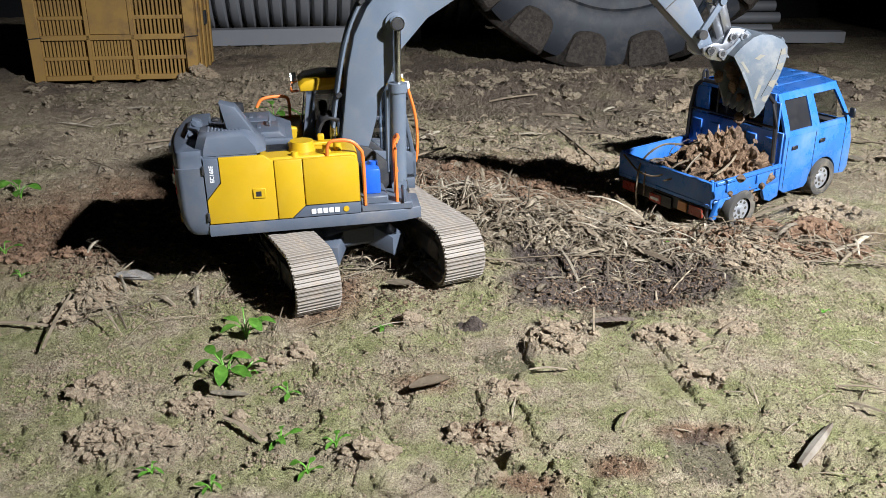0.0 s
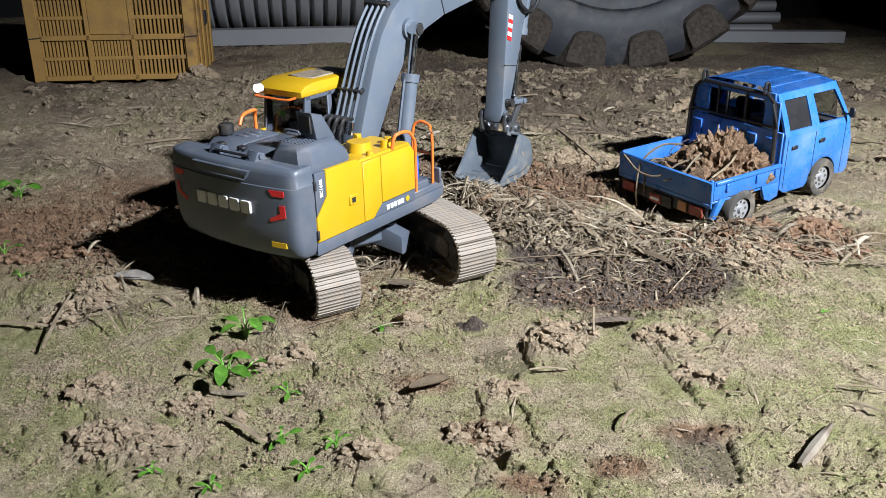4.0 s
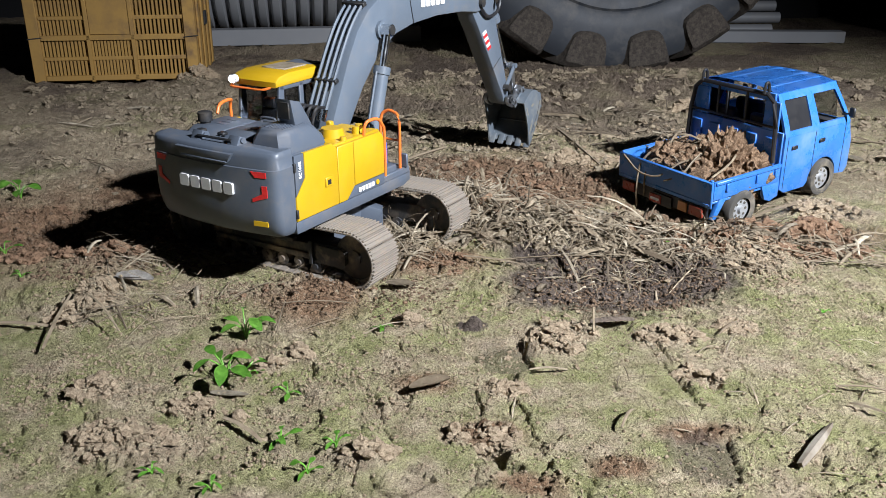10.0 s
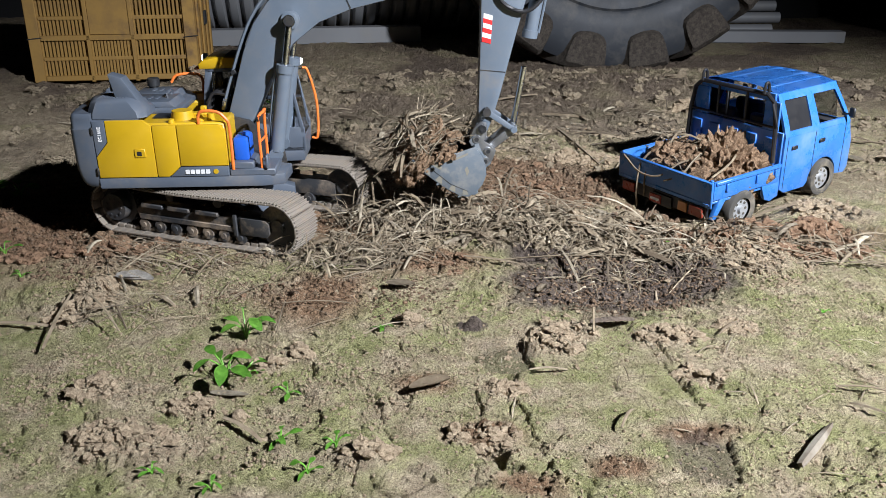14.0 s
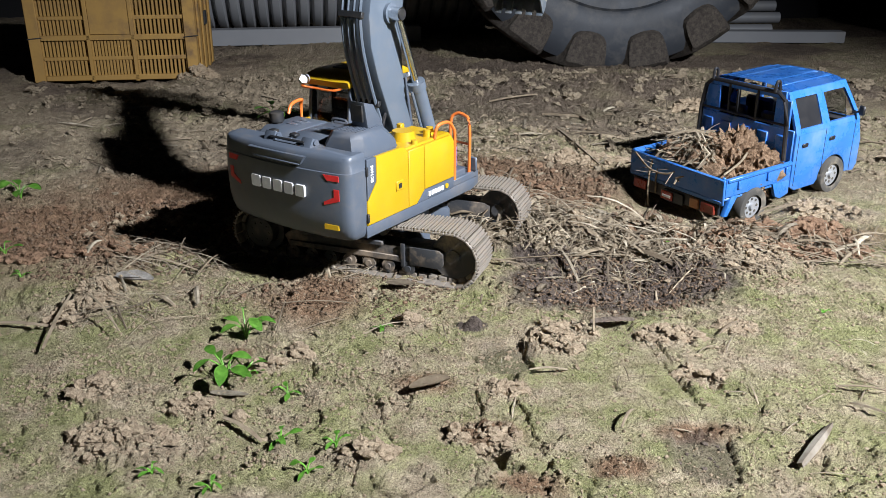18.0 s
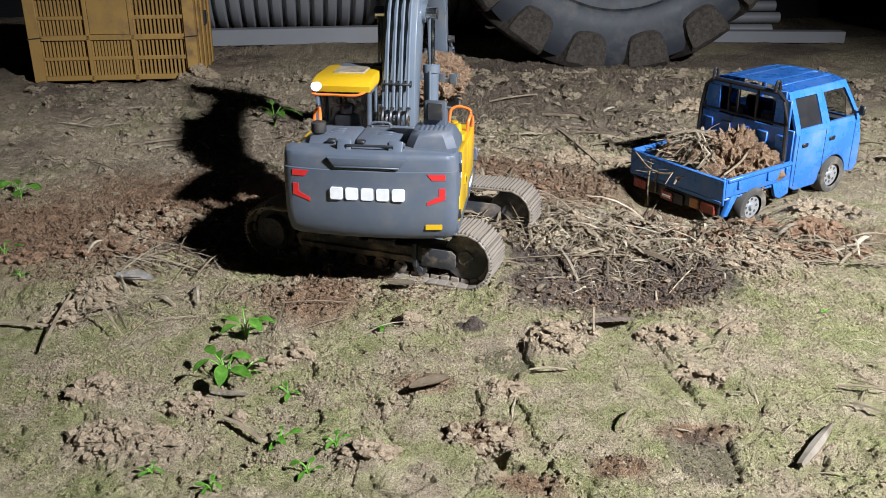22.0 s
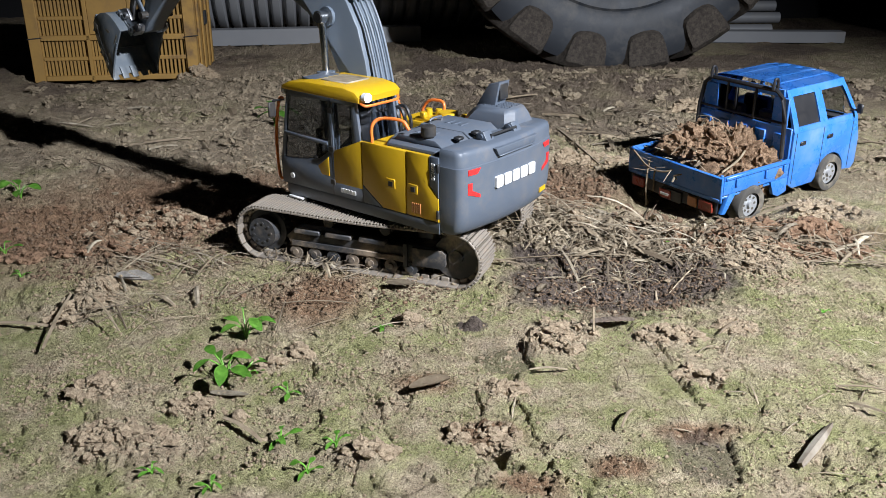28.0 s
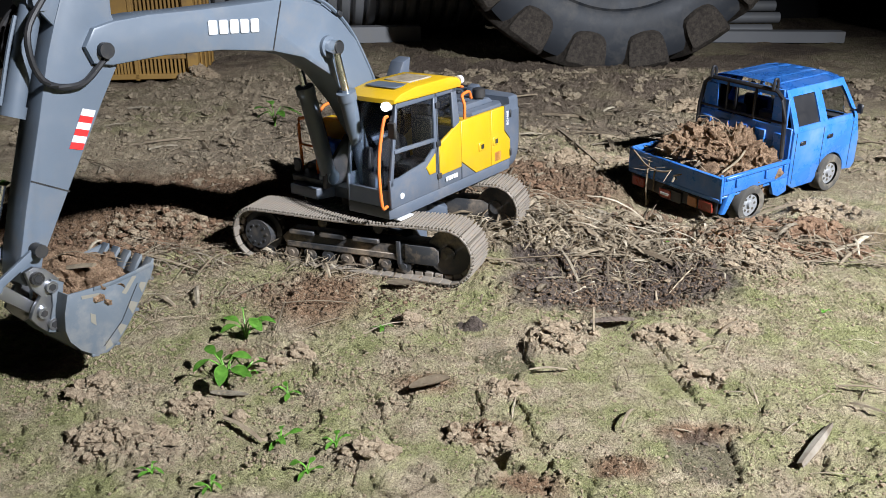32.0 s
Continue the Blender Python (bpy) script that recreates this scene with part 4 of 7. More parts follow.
    for s in (-1, 1):
        bm = bmesh.new()
        cyl(bm, (BC[0], s * 0.0165, BC[1]), (BC[0], s * 0.0205, BC[1]), 0.0095, seg=20)
        part("pin_boss", bm, M_BOOM, boom)
        bm = bmesh.new()
        cyl(bm, (BC[0], s * 0.020, BC[1]), (BC[0], s * 0.0315, BC[1]), 0.0042, seg=14)
        cyl(bm, (BC[0], s * 0.0312, BC[1]), (BC[0], s * 0.0325, BC[1]), 0.0052, seg=14)
        part("cylinder_pin", bm, M_DARK, boom)
        bm = bmesh.new()
        cyl(bm, (BOOM_L, s * 0.0165, 0), (BOOM_L, s * 0.0215, 0), 0.0055, seg=14)
        part("arm_pin", bm, M_DARK, boom)
        badge_bars(boom, "y", s * 0.0173, 0.215, 0.0495, 0.052, 0.0105, -20)
        bm = bmesh.new()
        prism(bm, [(0.170, 0.044), (0.171, 0.044), (0.1745, 0.084), (0.1735, 0.084)], s * 0.0168, s * 0.0176)
        part("weld_seam", bm, M_DARK, boom)
    for i in range(4):
        y = -0.0105 + i * 0.007
        bm = bmesh.new()
        pts = [(0.004, y, 0.03), (0.02, y, 0.044), (0.05, y, 0.069), (0.075, y, 0.0865), (0.1, y, 0.0975), (0.125, y, 0.1015), (0.15, y, 0.0985), (0.18, y, 0.088)]
        tube(bm, arcpts(pts, 4), 0.0017, 6)
        part("hydraulic_pipe", bm, M_BOOM, boom)
        bm = bmesh.new()
        cyl(bm, (0.004, y, 0.0302), (-0.004, y, 0.0215), 0.0026, seg=8)
        part("hose_fitting", bm, M_CHROME, boom)
    for x, z in ((0.028, 0.047), (0.1, 0.0955), (0.16, 0.093)):
        bm = bmesh.new()
        box(bm, (x - 0.003, -0.014, z), (x + 0.003, 0.014, z + 0.0045), 0.0006)
        part("pipe_clamp", bm, M_DARK, boom)
    for s in (-1, 1):
        bm = bmesh.new()
        prism(bm, [(0.118, 0.094), (0.152, 0.091), (0.142, 0.116), (0.13, 0.117)], s * 0.006, s * 0.009, 0.0006)
        part("cylinder_lug", bm, M_BOOM, boom)

    # arm
    bm = bmesh.new()
    prism(bm, ARM_OUT, -0.0125, 0.0125, 0.0015)
    arm = part("dipper_arm", bm, M_BOOM, ex)
    moving["arm"] = arm
    for s in (-1, 1):
        for k in range(6):
            bm = bmesh.new()
            x0 = 0.040 + k * 0.0048
            prism(bm, [(x0, -0.0105), (x0 + 0.0048, -0.0105), (x0 + 0.0048 + 0.002, -0.001), (x0 + 0.002, -0.001)], s * 0.0124, s * 0.0130)
            part("warning_stripe", bm, M_RED if k % 2 else M_WHITE, arm)
        bm = bmesh.new()
        tube(bm, arcpts([(-0.02, s * 0.010, 0.046), (0.012, s * 0.0165, 0.052), (0.035, s * 0.0175, 0.034), (0.028, s * 0.0165, 0.008), (0.002, s * 0.0165, -0.004)], 5), 0.0022, 8)
        part("hydraulic_hose", bm, M_HOSE, arm)
        bm = bmesh.new()
        cyl(bm, (BK_CYL_A[0], s * 0.005, BK_CYL_A[1]), (BK_CYL_A[0], s * 0.0125, BK_CYL_A[1]), 0.006, seg=14)
        prism(bm, [(BK_CYL_A[0] - 0.012, 0.034), (BK_CYL_A[0] + 0.012, 0.032), (BK_CYL_A[0] + 0.004, 0.052), (BK_CYL_A[0] - 0.004, 0.052)], s * 0.0085, s * 0.0115, 0.0004)
        part("cylinder_lug", bm, M_BOOM, arm)
        for px, pz in ((ROCK[0], ROCK[1]), WRIST):
            bm = bmesh.new()
            cyl(bm, (px, s * 0.012, pz), (px, s * 0.0215, pz), 0.0046, seg=14)
            part("pin", bm, M_DARK, arm)
        bm = bmesh.new()
        prism(bm, [(0.098, -0.0112), (0.099, -0.0112), (0.1, 0.0172), (0.099, 0.0172)], s * 0.0123, s * 0.0128)
        part("weld_seam", bm, M_DARK, arm)

    # bucket: two cheeks, a curved back, a lip with teeth, ears
    KW = 0.0325
    cheek = BUCKET_BACK + [(0.0795, -0.0095), (0.066, -0.0035), (0.050, 0.0025), (0.034, 0.0065)]
    bm = bmesh.new()
    n = len(BUCKET_BACK)
    outer = [(x, z) for x, z in BUCKET_BACK]
    inner = []
    for i, (x, z) in enumerate(BUCKET_BACK):
        a = BUCKET_BACK[max(i - 1, 0)]
        b = BUCKET_BACK[min(i + 1, n - 1)]
        d = Vector((b[0] - a[0], b[1] - a[1])).normalized()
        inner.append((x + d.y * 0.0016, z - d.x * 0.0016))
    prism(bm, outer + inner[::-1], -KW + 0.0014, KW - 0.0014)
    bucket = part("bucket", bm, M_BUCKET, ex)
    moving["bucket"] = bucket
    for s in (-1, 1):
        bm = bmesh.new()
        prism(bm, cheek, s * (KW - 0.0018), s * KW, 0.0003)
        part("bucket_cheek", bm, M_BUCKET, bucket)
        bm = bmesh.new()
        prism(bm, [(0.0800, -0.0098), (0.066, -0.0040), (0.050, 0.0020), (0.034, 0.0060), (0.034, 0.0085), (0.050, 0.0048), (0.066, -0.0010), (0.0792, -0.0062)], s * (KW - 0.0002), s * (KW + 0.0007), 0.0002)
        part("side_cutter", bm, M_BUCKET, bucket)
        # bare metal where paint has rubbed off
        for quad in ([(0.0475, 0.0535), (0.0530, 0.0500), (0.0500, 0.0455), (0.0465, 0.0470)], [(0.0585, 0.0440), (0.0630, 0.0370), (0.0570, 0.0345), (0.0550, 0.0375)], [(0.0670, 0.0290), (0.0705, 0.0205), (0.0640, 0.0185), (0.0620, 0.0215)], [(0.0735, 0.0135), (0.0765, 0.0060), (0.0715, 0.0050), (0.0700, 0.0080)], [(0.026, 0.014), (0.040, 0.0125), (0.0385, 0.0105), (0.025, 0.0115)], [(0.034, 0.031), (0.0385, 0.034), (0.037, 0.026), (0.033, 0.0245)], [(0.0565, 0.0120), (0.060, 0.0135), (0.0675, 0.0005), (0.064, 0.0005)]):
            bm = bmesh.new()
            prism(bm, quad, s * (KW - 0.0004), s * (KW + 0.00015))
            part("rubbed_patch", bm, M_RUB, bucket)
        bm = bmesh.new()
        prism(bm, [(0.0455, 0.0500), (0.0462, 0.0500), (0.0590, 0.0330), (0.0690, 0.0060), (0.0683, 0.0060), (0.0583, 0.0328)], s * (KW - 0.0004), s * (KW + 0.0002))
        part("weld_line", bm, M_DARK, bucket)
        bm = bmesh.new()
        prism(bm, [(-0.0075, -0.004), (-0.002, -0.0075), (0.006, -0.006), (0.0165, 0.0015), (0.0175, 0.012), (0.0150, 0.020), (0.0185, 0.028), (0.0185, 0.038), (0.012, 0.0395), (0.004, 0.034), (-0.0015, 0.0285), (0.0005, 0.0205), (0.0045, 0.013), (-0.002, 0.008)], s * 0.0145, s * 0.0185, 0.0005)
        part("quick_coupler_plate", bm, M_STEEL, bucket)
        for px, pz, pr in ((EAR[0], EAR[1], 0.0040), (0, 0, 0.0045), (0.0105, 0.0065, 0.0042), (0.0142, 0.0329, 0.0042)):
            bm = bmesh.new()
            cyl(bm, (px, s * 0.016, pz), (px, s * 0.0215, pz), pr, seg=16)
            pin = part("pin", bm, M_STEEL, bucket)
            bm = bmesh.new()
            cyl(bm, (px, s * 0.0214, pz), (px, s * 0.0219, pz), pr * 0.62, seg=6)
            part("pin_head", bm, M_DARK, pin)
        bm = bmesh.new()
        prism(bm, [(0.0095, 0.001), (0.019, 0.004), (0.019, 0.040), (0.0105, 0.0385), (0.0125, 0.020)], s * 0.0185, s * 0.0205, 0.0004)
        part("bucket_ear", bm, M_BUCKET, bucket)
    for i in range(5):
        y = -KW + 0.0045 + i * (2 * KW - 0.009) / 4
        bm = bmesh.new()
        prism(bm, [(0.0745, 0.0015), (0.0775, -0.0065), (0.0803, -0.0118), (0.0815, -0.0116), (0.0820, -0.0050), (0.0795, 0.0050)], y - 0.0042, y + 0.0042, 0.0005)
        part("bucket_tooth", bm, M_BUCKET, bucket)
    for i in (5, 7, 9):
        bm = bmesh.new()
        x, z = BUCKET_BACK[i]
        box(bm, (x - 0.003, -KW, z - 0.001), (x + 0.003, KW, z + 0.0012), 0.0004)
        part("wear_strip", bm, M_BUCKET, bucket)

    # rocker and link
    bm = bmesh.new()
    for s in (-1, 1):
        prism(bm, [(-0.004, -0.003), (ROCK_L, -0.0028), (ROCK_L + 0.0042, 0), (ROCK_L, 0.0028), (-0.004, 0.003)], s * 0.0135, s * 0.0165, 0.0004)
    cyl(bm, (ROCK_L, -0.018, 0), (ROCK_L, 0.018, 0), 0.0035, seg=12)
    moving["rocker"] = part("rocker_arm", bm, M_BOOM, ex)
    bm = bmesh.new()
    for s in (-1, 1):
        prism(bm, [(-0.0045, -0.004), (LINK_L, -0.0045), (LINK_L + 0.005, 0), (LINK_L, 0.0045), (-0.0045, 0.004)], s * 0.0085, s * 0.0125, 0.0004)
    cyl(bm, (LINK_L, -0.0145, 0), (LINK_L, 0.0145, 0), 0.0035, seg=12)
    moving["link"] = part("bucket_link", bm, M_STEEL, ex)

    # hydraulic cylinders: barrel and rod each slide on their own
    def ram(tag, barrel_len, rod_len, r, rr, y, name):
        b = bmesh.new()
        cyl(b, (0.004, y, 0), (barrel_len, y, 0), r, seg=20)
        cyl(b, (barrel_len - 0.006, y, 0), (barrel_len + 0.002, y, 0), r * 1.16, seg=20)
        cyl(b, (0, y - r * 0.9, 0), (0, y + r * 0.9, 0), r * 0.95, seg=14)
        bar = part(name + "_barrel", b, M_BOOM, ex)
        b = bmesh.new()
        tube(b, arcpts([(0.012, y * 1.0, r + 0.0015), (barrel_len * 0.5, y, r + 0.0022), (barrel_len - 0.004, y, r + 0.0015)], 4), 0.0014, 6)
        part("oil_pipe", b, M_BOOM, bar)
        b = bmesh.new()
        cyl(b, (0, y, 0), (-rod_len, y, 0), rr, seg=16)
        cyl(b, (0, y - rr * 1.5, 0), (0, y + rr * 1.5, 0), rr * 1.75, seg=14)
        rod = part(name + "_rod", b, M_CHROME, ex)
        moving[tag + "_barrel"], moving[tag + "_rod"] = bar, rod
    ram("boom_r", 0.094, 0.085, 0.0078, 0.0036, -0.0262, "boom_cylinder")
    ram("boom_l", 0.094, 0.085, 0.0078, 0.0036, 0.0262, "boom_cylinder")
    ram("arm", 0.098, 0.085, 0.0085, 0.004, 0.0, "arm_cylinder")
    ram("bucket", 0.074, 0.066, 0.0072, 0.0034, 0.0, "bucket_cylinder")

    undercarriage(ex)
    return ex, moving


def badge_bars(parent, axis, off, u, v, w, h, tilt=0.0):
    """The maker's word mark, kept as five plain white blocks in its place."""
    n = 5
    for i in range(n):
        uu = u + (i - 2) * w / n
        bm = bmesh.new()
        k = w / n * 0.40
        shape = [(-k, h * 0.4), (-k * 0.8, h / 2), (k * 0.8, h / 2), (k, h * 0.4), (k, -h * 0.4), (k * 0.8, -h / 2), (-k * 0.8, -h / 2), (-k, -h * 0.4)]
        c, s = math.cos(radians(tilt)), math.sin(radians(tilt))
        pts = []
        for a, b in shape:
            p, q = (uu - u) + a, b
            pts.append((u + c * p - s * q, v + s * p + c * q))
        if axis == "x":
            prism(bm, [(-a, b) for a, b in pts][::-1], off, off + 0.0024, axis="x")
        else:
            prism(bm, pts, off, off + (0.0008 if off > 0 else -0.0008))
        part("word_mark", bm, M_WHITE, parent)


def cab(house):
    before = set(house.children)
    cab_parts(house)
    for ob in house.children:
        if ob not in before and ob.name.split(".")[0] not in ("yellow_swoosh", "word_mark", "round_badge", "cab_step"):
            for v in ob.data.vertices:
                v.co.z = 0.0725 + (v.co.z - 0.0725) * CAB_K


CAB_K = 0.861


def cab_parts(house):
    y0, y1 = 0.021, HW
    # floor box and lower side wall
    bm = bmesh.new()
    box(bm, (-0.039, y0, 0.0722), (0.069, y1 - 0.003, 0.078), 0.001)
    part("cab_floor", bm, M_DARK, house)
    def wall(name, out, ya, yb, mat, bev=0.0007):
        b = bmesh.new()
        prism(b, out, ya, yb, bev)
        return part(name, b, mat, house)
    for ya, yb in ((y1 - 0.0035, y1), (y0, y0 + 0.003)):
        wall("cab_lower_wall", [(-0.039, 0.0725), (0.0705, 0.0725), (0.071, 0.1035), (0.057, 0.1035), (0.018, 0.1101), (0.0055, 0.1204), (-0.0015, 0.1204), (-0.0015, 0.0945), (-0.039, 0.0945)], ya, yb, M_GREY)
        wall("cab_front_pillar", [(0.071, 0.0965), (0.0665, 0.0965), (0.0545, 0.181), (0.0575, 0.181)], ya, yb, M_GREY)
        wall("cab_door_pillar", [(0.004, 0.091), (-0.003, 0.091), (-0.003, 0.181), (0.003, 0.181)], ya, yb, M_GREY)
        wall("cab_rear_pillar", [(-0.039, 0.094), (-0.0295, 0.094), (-0.0255, 0.181), (-0.033, 0.181), (-0.039, 0.131)], ya, yb, M_GREY)
        wall("cab_top_rail", [(-0.033, 0.1765), (0.0578, 0.1765), (0.057, 0.1835), (-0.033, 0.1835)], ya, yb, M_GREY)
    wall("door_bar", [(0.004, 0.1285), (0.0635, 0.1305), (0.0632, 0.1345), (0.004, 0.1325)], y1 - 0.003, y1 + 0.0012, M_GREY)
    wall("yellow_swoosh", [(-0.039, 0.0855), (-0.003, 0.0855), (-0.003, 0.1165), (-0.039, 0.132)], y1 - 0.003, y1 + 0.0006, M_YELLOW)
    wall("yellow_wedge", [(0.0035, 0.0934), (0.0135, 0.0934), (0.0184, 0.1027), (0.0035, 0.1155)], y1 - 0.003, y1 + 0.0009, M_YELLOW)
    wall("door_gap", [(-0.0012, 0.0728), (-0.0004, 0.0728), (-0.0004, 0.181), (-0.0012, 0.181)], y1 - 0.002, y1 + 0.0004, M_DARK)
    badge_bars(house, "y", HW + 0.0006, -0.021, 0.0798, 0.020, 0.0042)
    bm = bmesh.new()
    cyl(bm, (0.0555, y1 - 0.001, 0.0815), (0.0555, y1 + 0.0008, 0.0815), 0.0028, seg=14)
    part("round_badge", bm, M_WHITE, house)
    # front and rear frames
    bm = bmesh.new()
    box(bm, (0.067, y0, 0.0725), (0.0705, y1 - 0.001, 0.092), 0.001)
    part("cab_front_wall", bm, M_GREY, house)
    bm = bmesh.new()
    box(bm, (-0.0395, y0, 0.0725), (-0.036, y1 - 0.001, 0.134), 0.001)
    part("cab_rear_wall", bm, M_GREY, house)
    # roof: a domed yellow cap with a hatch
    bm = bmesh.new()
    prism(bm, [(-0.039, 0.1805), (-0.040, 0.187), (-0.034, 0.1925), (-0.02, 0.1955), (0.03, 0.1955), (0.052, 0.192), (0.062, 0.187), (0.0625, 0.1825)], y0 - 0.002, y1 + 0.0025, 0.004)
    part("cab_roof", bm, M_YELLOW, house)
    bm = bmesh.new()
    box(bm, (-0.012, y0 + 0.01, 0.1945), (0.022, y1 - 0.012, 0.1968), 0.0012)
    part("roof_hatch", bm, M_DEADLEAF, house, "dusty pale roof hatch")
    bm = bmesh.new()
    box(bm, (0.026, y0 + 0.008, 0.1935), (0.046, y1 - 0.01, 0.1958), 0.001, m=pose(0, 0, 0, 0, 0, 0))
    part("roof_window", bm, M_GREY, house)
    # panes
    def pane(out, ya, yb):
        b = bmesh.new()
        prism(b, out, ya, yb)
        ob = part("window_pane", b, M_GLASS, house)
        ob.visible_shadow = False
    for ya in (y1 - 0.0022, y0 + 0.0012):
        pane([(0.0042, 0.133), (0.0622, 0.135), (0.0557, 0.1765), (0.0035, 0.1765)], ya, ya + 0.0008)
        pane([(0.0045, 0.1200), (0.018, 0.1097), (0.057, 0.1030), (0.0655, 0.1030), (0.0628, 0.1300), (0.0045, 0.1280)], ya, ya + 0.0008)
        pane([(-0.0295, 0.1325), (-0.004, 0.118), (-0.004, 0.1765), (-0.0265, 0.1765)], ya, ya + 0.0008)
    b = bmesh.new()
    prism(b, [(0.069, 0.092), (0.0698, 0.092), (0.0575, 0.1815), (0.0567, 0.1815)], y0 + 0.003, y1 - 0.004)
    ob = part("windscreen", b, M_GLASS, house)
    ob.visible_shadow = False
    b = bmesh.new()
    prism(b, [(-0.038, 0.134), (-0.0373, 0.134), (-0.0318, 0.181), (-0.0325, 0.181)], y0 + 0.003, y1 - 0.004)
    ob = part("rear_window", b, M_GLASS, house)
    ob.visible_shadow = False
    # inside
    bm = bmesh.new()
    box(bm, (-0.012, 0.034, 0.09), (0.018, 0.062, 0.103), 0.004, seg=2)
    box(bm, (-0.02, 0.035, 0.1), (-0.009, 0.061, 0.15), 0.004, seg=2)
    box(bm, (-0.021, 0.041, 0.15), (-0.013, 0.055, 0.163), 0.003, seg=2)
    part("operator_seat", bm, M_DARK, house)
    bm = bmesh.new()
    box(bm, (0.05, 0.028, 0.0785), (0.058, 0.04, 0.13), 0.002)
    tube(bm, [(0.03, 0.032, 0.079), (0.03, 0.032, 0.108)], 0.0014, 6)
    tube(bm, [(0.03, 0.066, 0.079), (0.03, 0.066, 0.108)], 0.0014, 6)
    part("cab_console", bm, M_DARK, house)
    # lamps
    for i, (x, y, z, mat) in enumerate(((-0.044, y1 - 0.004, 0.187, M_LAMP), (0.064, y1 - 0.006, 0.18, M_LAMP), (0.064, y0 + 0.005, 0.18, M_LAMP))):
        bm = bmesh.new()
        s = -1 if i == 0 else 1
        cyl(bm, (x - s * 0.003, y, z), (x + s * 0.0015, y, z), 0.005, seg=16)
        lamp = part("work_lamp", bm, M_LENS, house)
        bm = bmesh.new()
        cyl(bm, (x + s * 0.0014, y, z), (x + s * 0.0026, y, z), 0.0038, seg=16)
        part("lamp_lens", bm, mat, house, "bright lit lamp lens")
    bm = bmesh.new()
    tube(bm, arcpts([(-0.04, y1 + 0.0, 0.181), (-0.0455, y1 - 0.002, 0.179), (-0.0465, y1 - 0.02, 0.179), (-0.0465, y0 + 0.012, 0.179), (-0.041, y0 + 0.004, 0.181)], 4), 0.0014, 6)
    part("handrail", bm, M_ORANGE, house)
    bm = bmesh.new()
    tube(bm, arcpts([(0.072, y1 - 0.004, 0.0755), (0.079, y1 - 0.004, 0.0785), (0.080, y1 - 0.004, 0.125), (0.072, y1 - 0.003, 0.166), (0.066, y1 - 0.003, 0.171)], 5), 0.0016, 8)
    part("handrail", bm, M_ORANGE, house)
    bm = bmesh.new()
    tube(bm, [(0.062, y1 - 0.002, 0.17), (0.072, y1 + 0.005, 0.168)], 0.0012, 6)
    box(bm, (0.0705, y1 + 0.002, 0.15), (0.0735, y1 + 0.011, 0.167), 0.001)
    part("cab_mirror", bm, M_DARK, house)
    for z in (0.088, 0.125, 0.168):
        bm = bmesh.new()
        box(bm, (-0.0045, y1 - 0.001, z - 0.003), (0.0015, y1 + 0.0018, z + 0.003), 0.0004)
        part("cab_hinge", bm, M_DARK, house)
    bm = bmesh.new()
    box(bm, (0.042, y1 - 0.006, 0.0585), (0.062, y1 + 0.002, 0.0605), 0.0006)
    part("cab_step", bm, M_WHITE, house)


# ---- crawler ----
TRACK_Y, SHOE_W, SPAN, WHEEL_R, WHEEL_Z = 0.069, 0.0405, 0.101, 0.0255, 0.0292


def track_path(n):
    """n even stations (x, z, slope) round one track loop."""
    pts = []
    steps = 400
    R = WHEEL_R
    for i in range(steps):
        t = i / steps * 2 * (2 * SPAN) + 0
    run, arc = 2 * SPAN, math.pi * R
    total = 2 * run + 2 * arc
    for i in range(n):
        d = total * i / n
        if d < run:
            x, z, a = -SPAN + d, WHEEL_Z - R, 0.0
        elif d < run + arc:
            a = (d - run) / R
            x, z = SPAN + R * math.sin(a), WHEEL_Z - R * math.cos(a)
        elif d < 2 * run + arc:
            e = d - run - arc
            x, z, a = SPAN - e, WHEEL_Z + R - 0.0022 * math.sin(math.pi * e / run) ** 2, math.pi
        else:
            a = math.pi + (d - 2 * run - arc) / R
            x, z = -SPAN + R * math.sin(a), WHEEL_Z - R * math.cos(a)
        pts.append((x, z, a))
    return pts


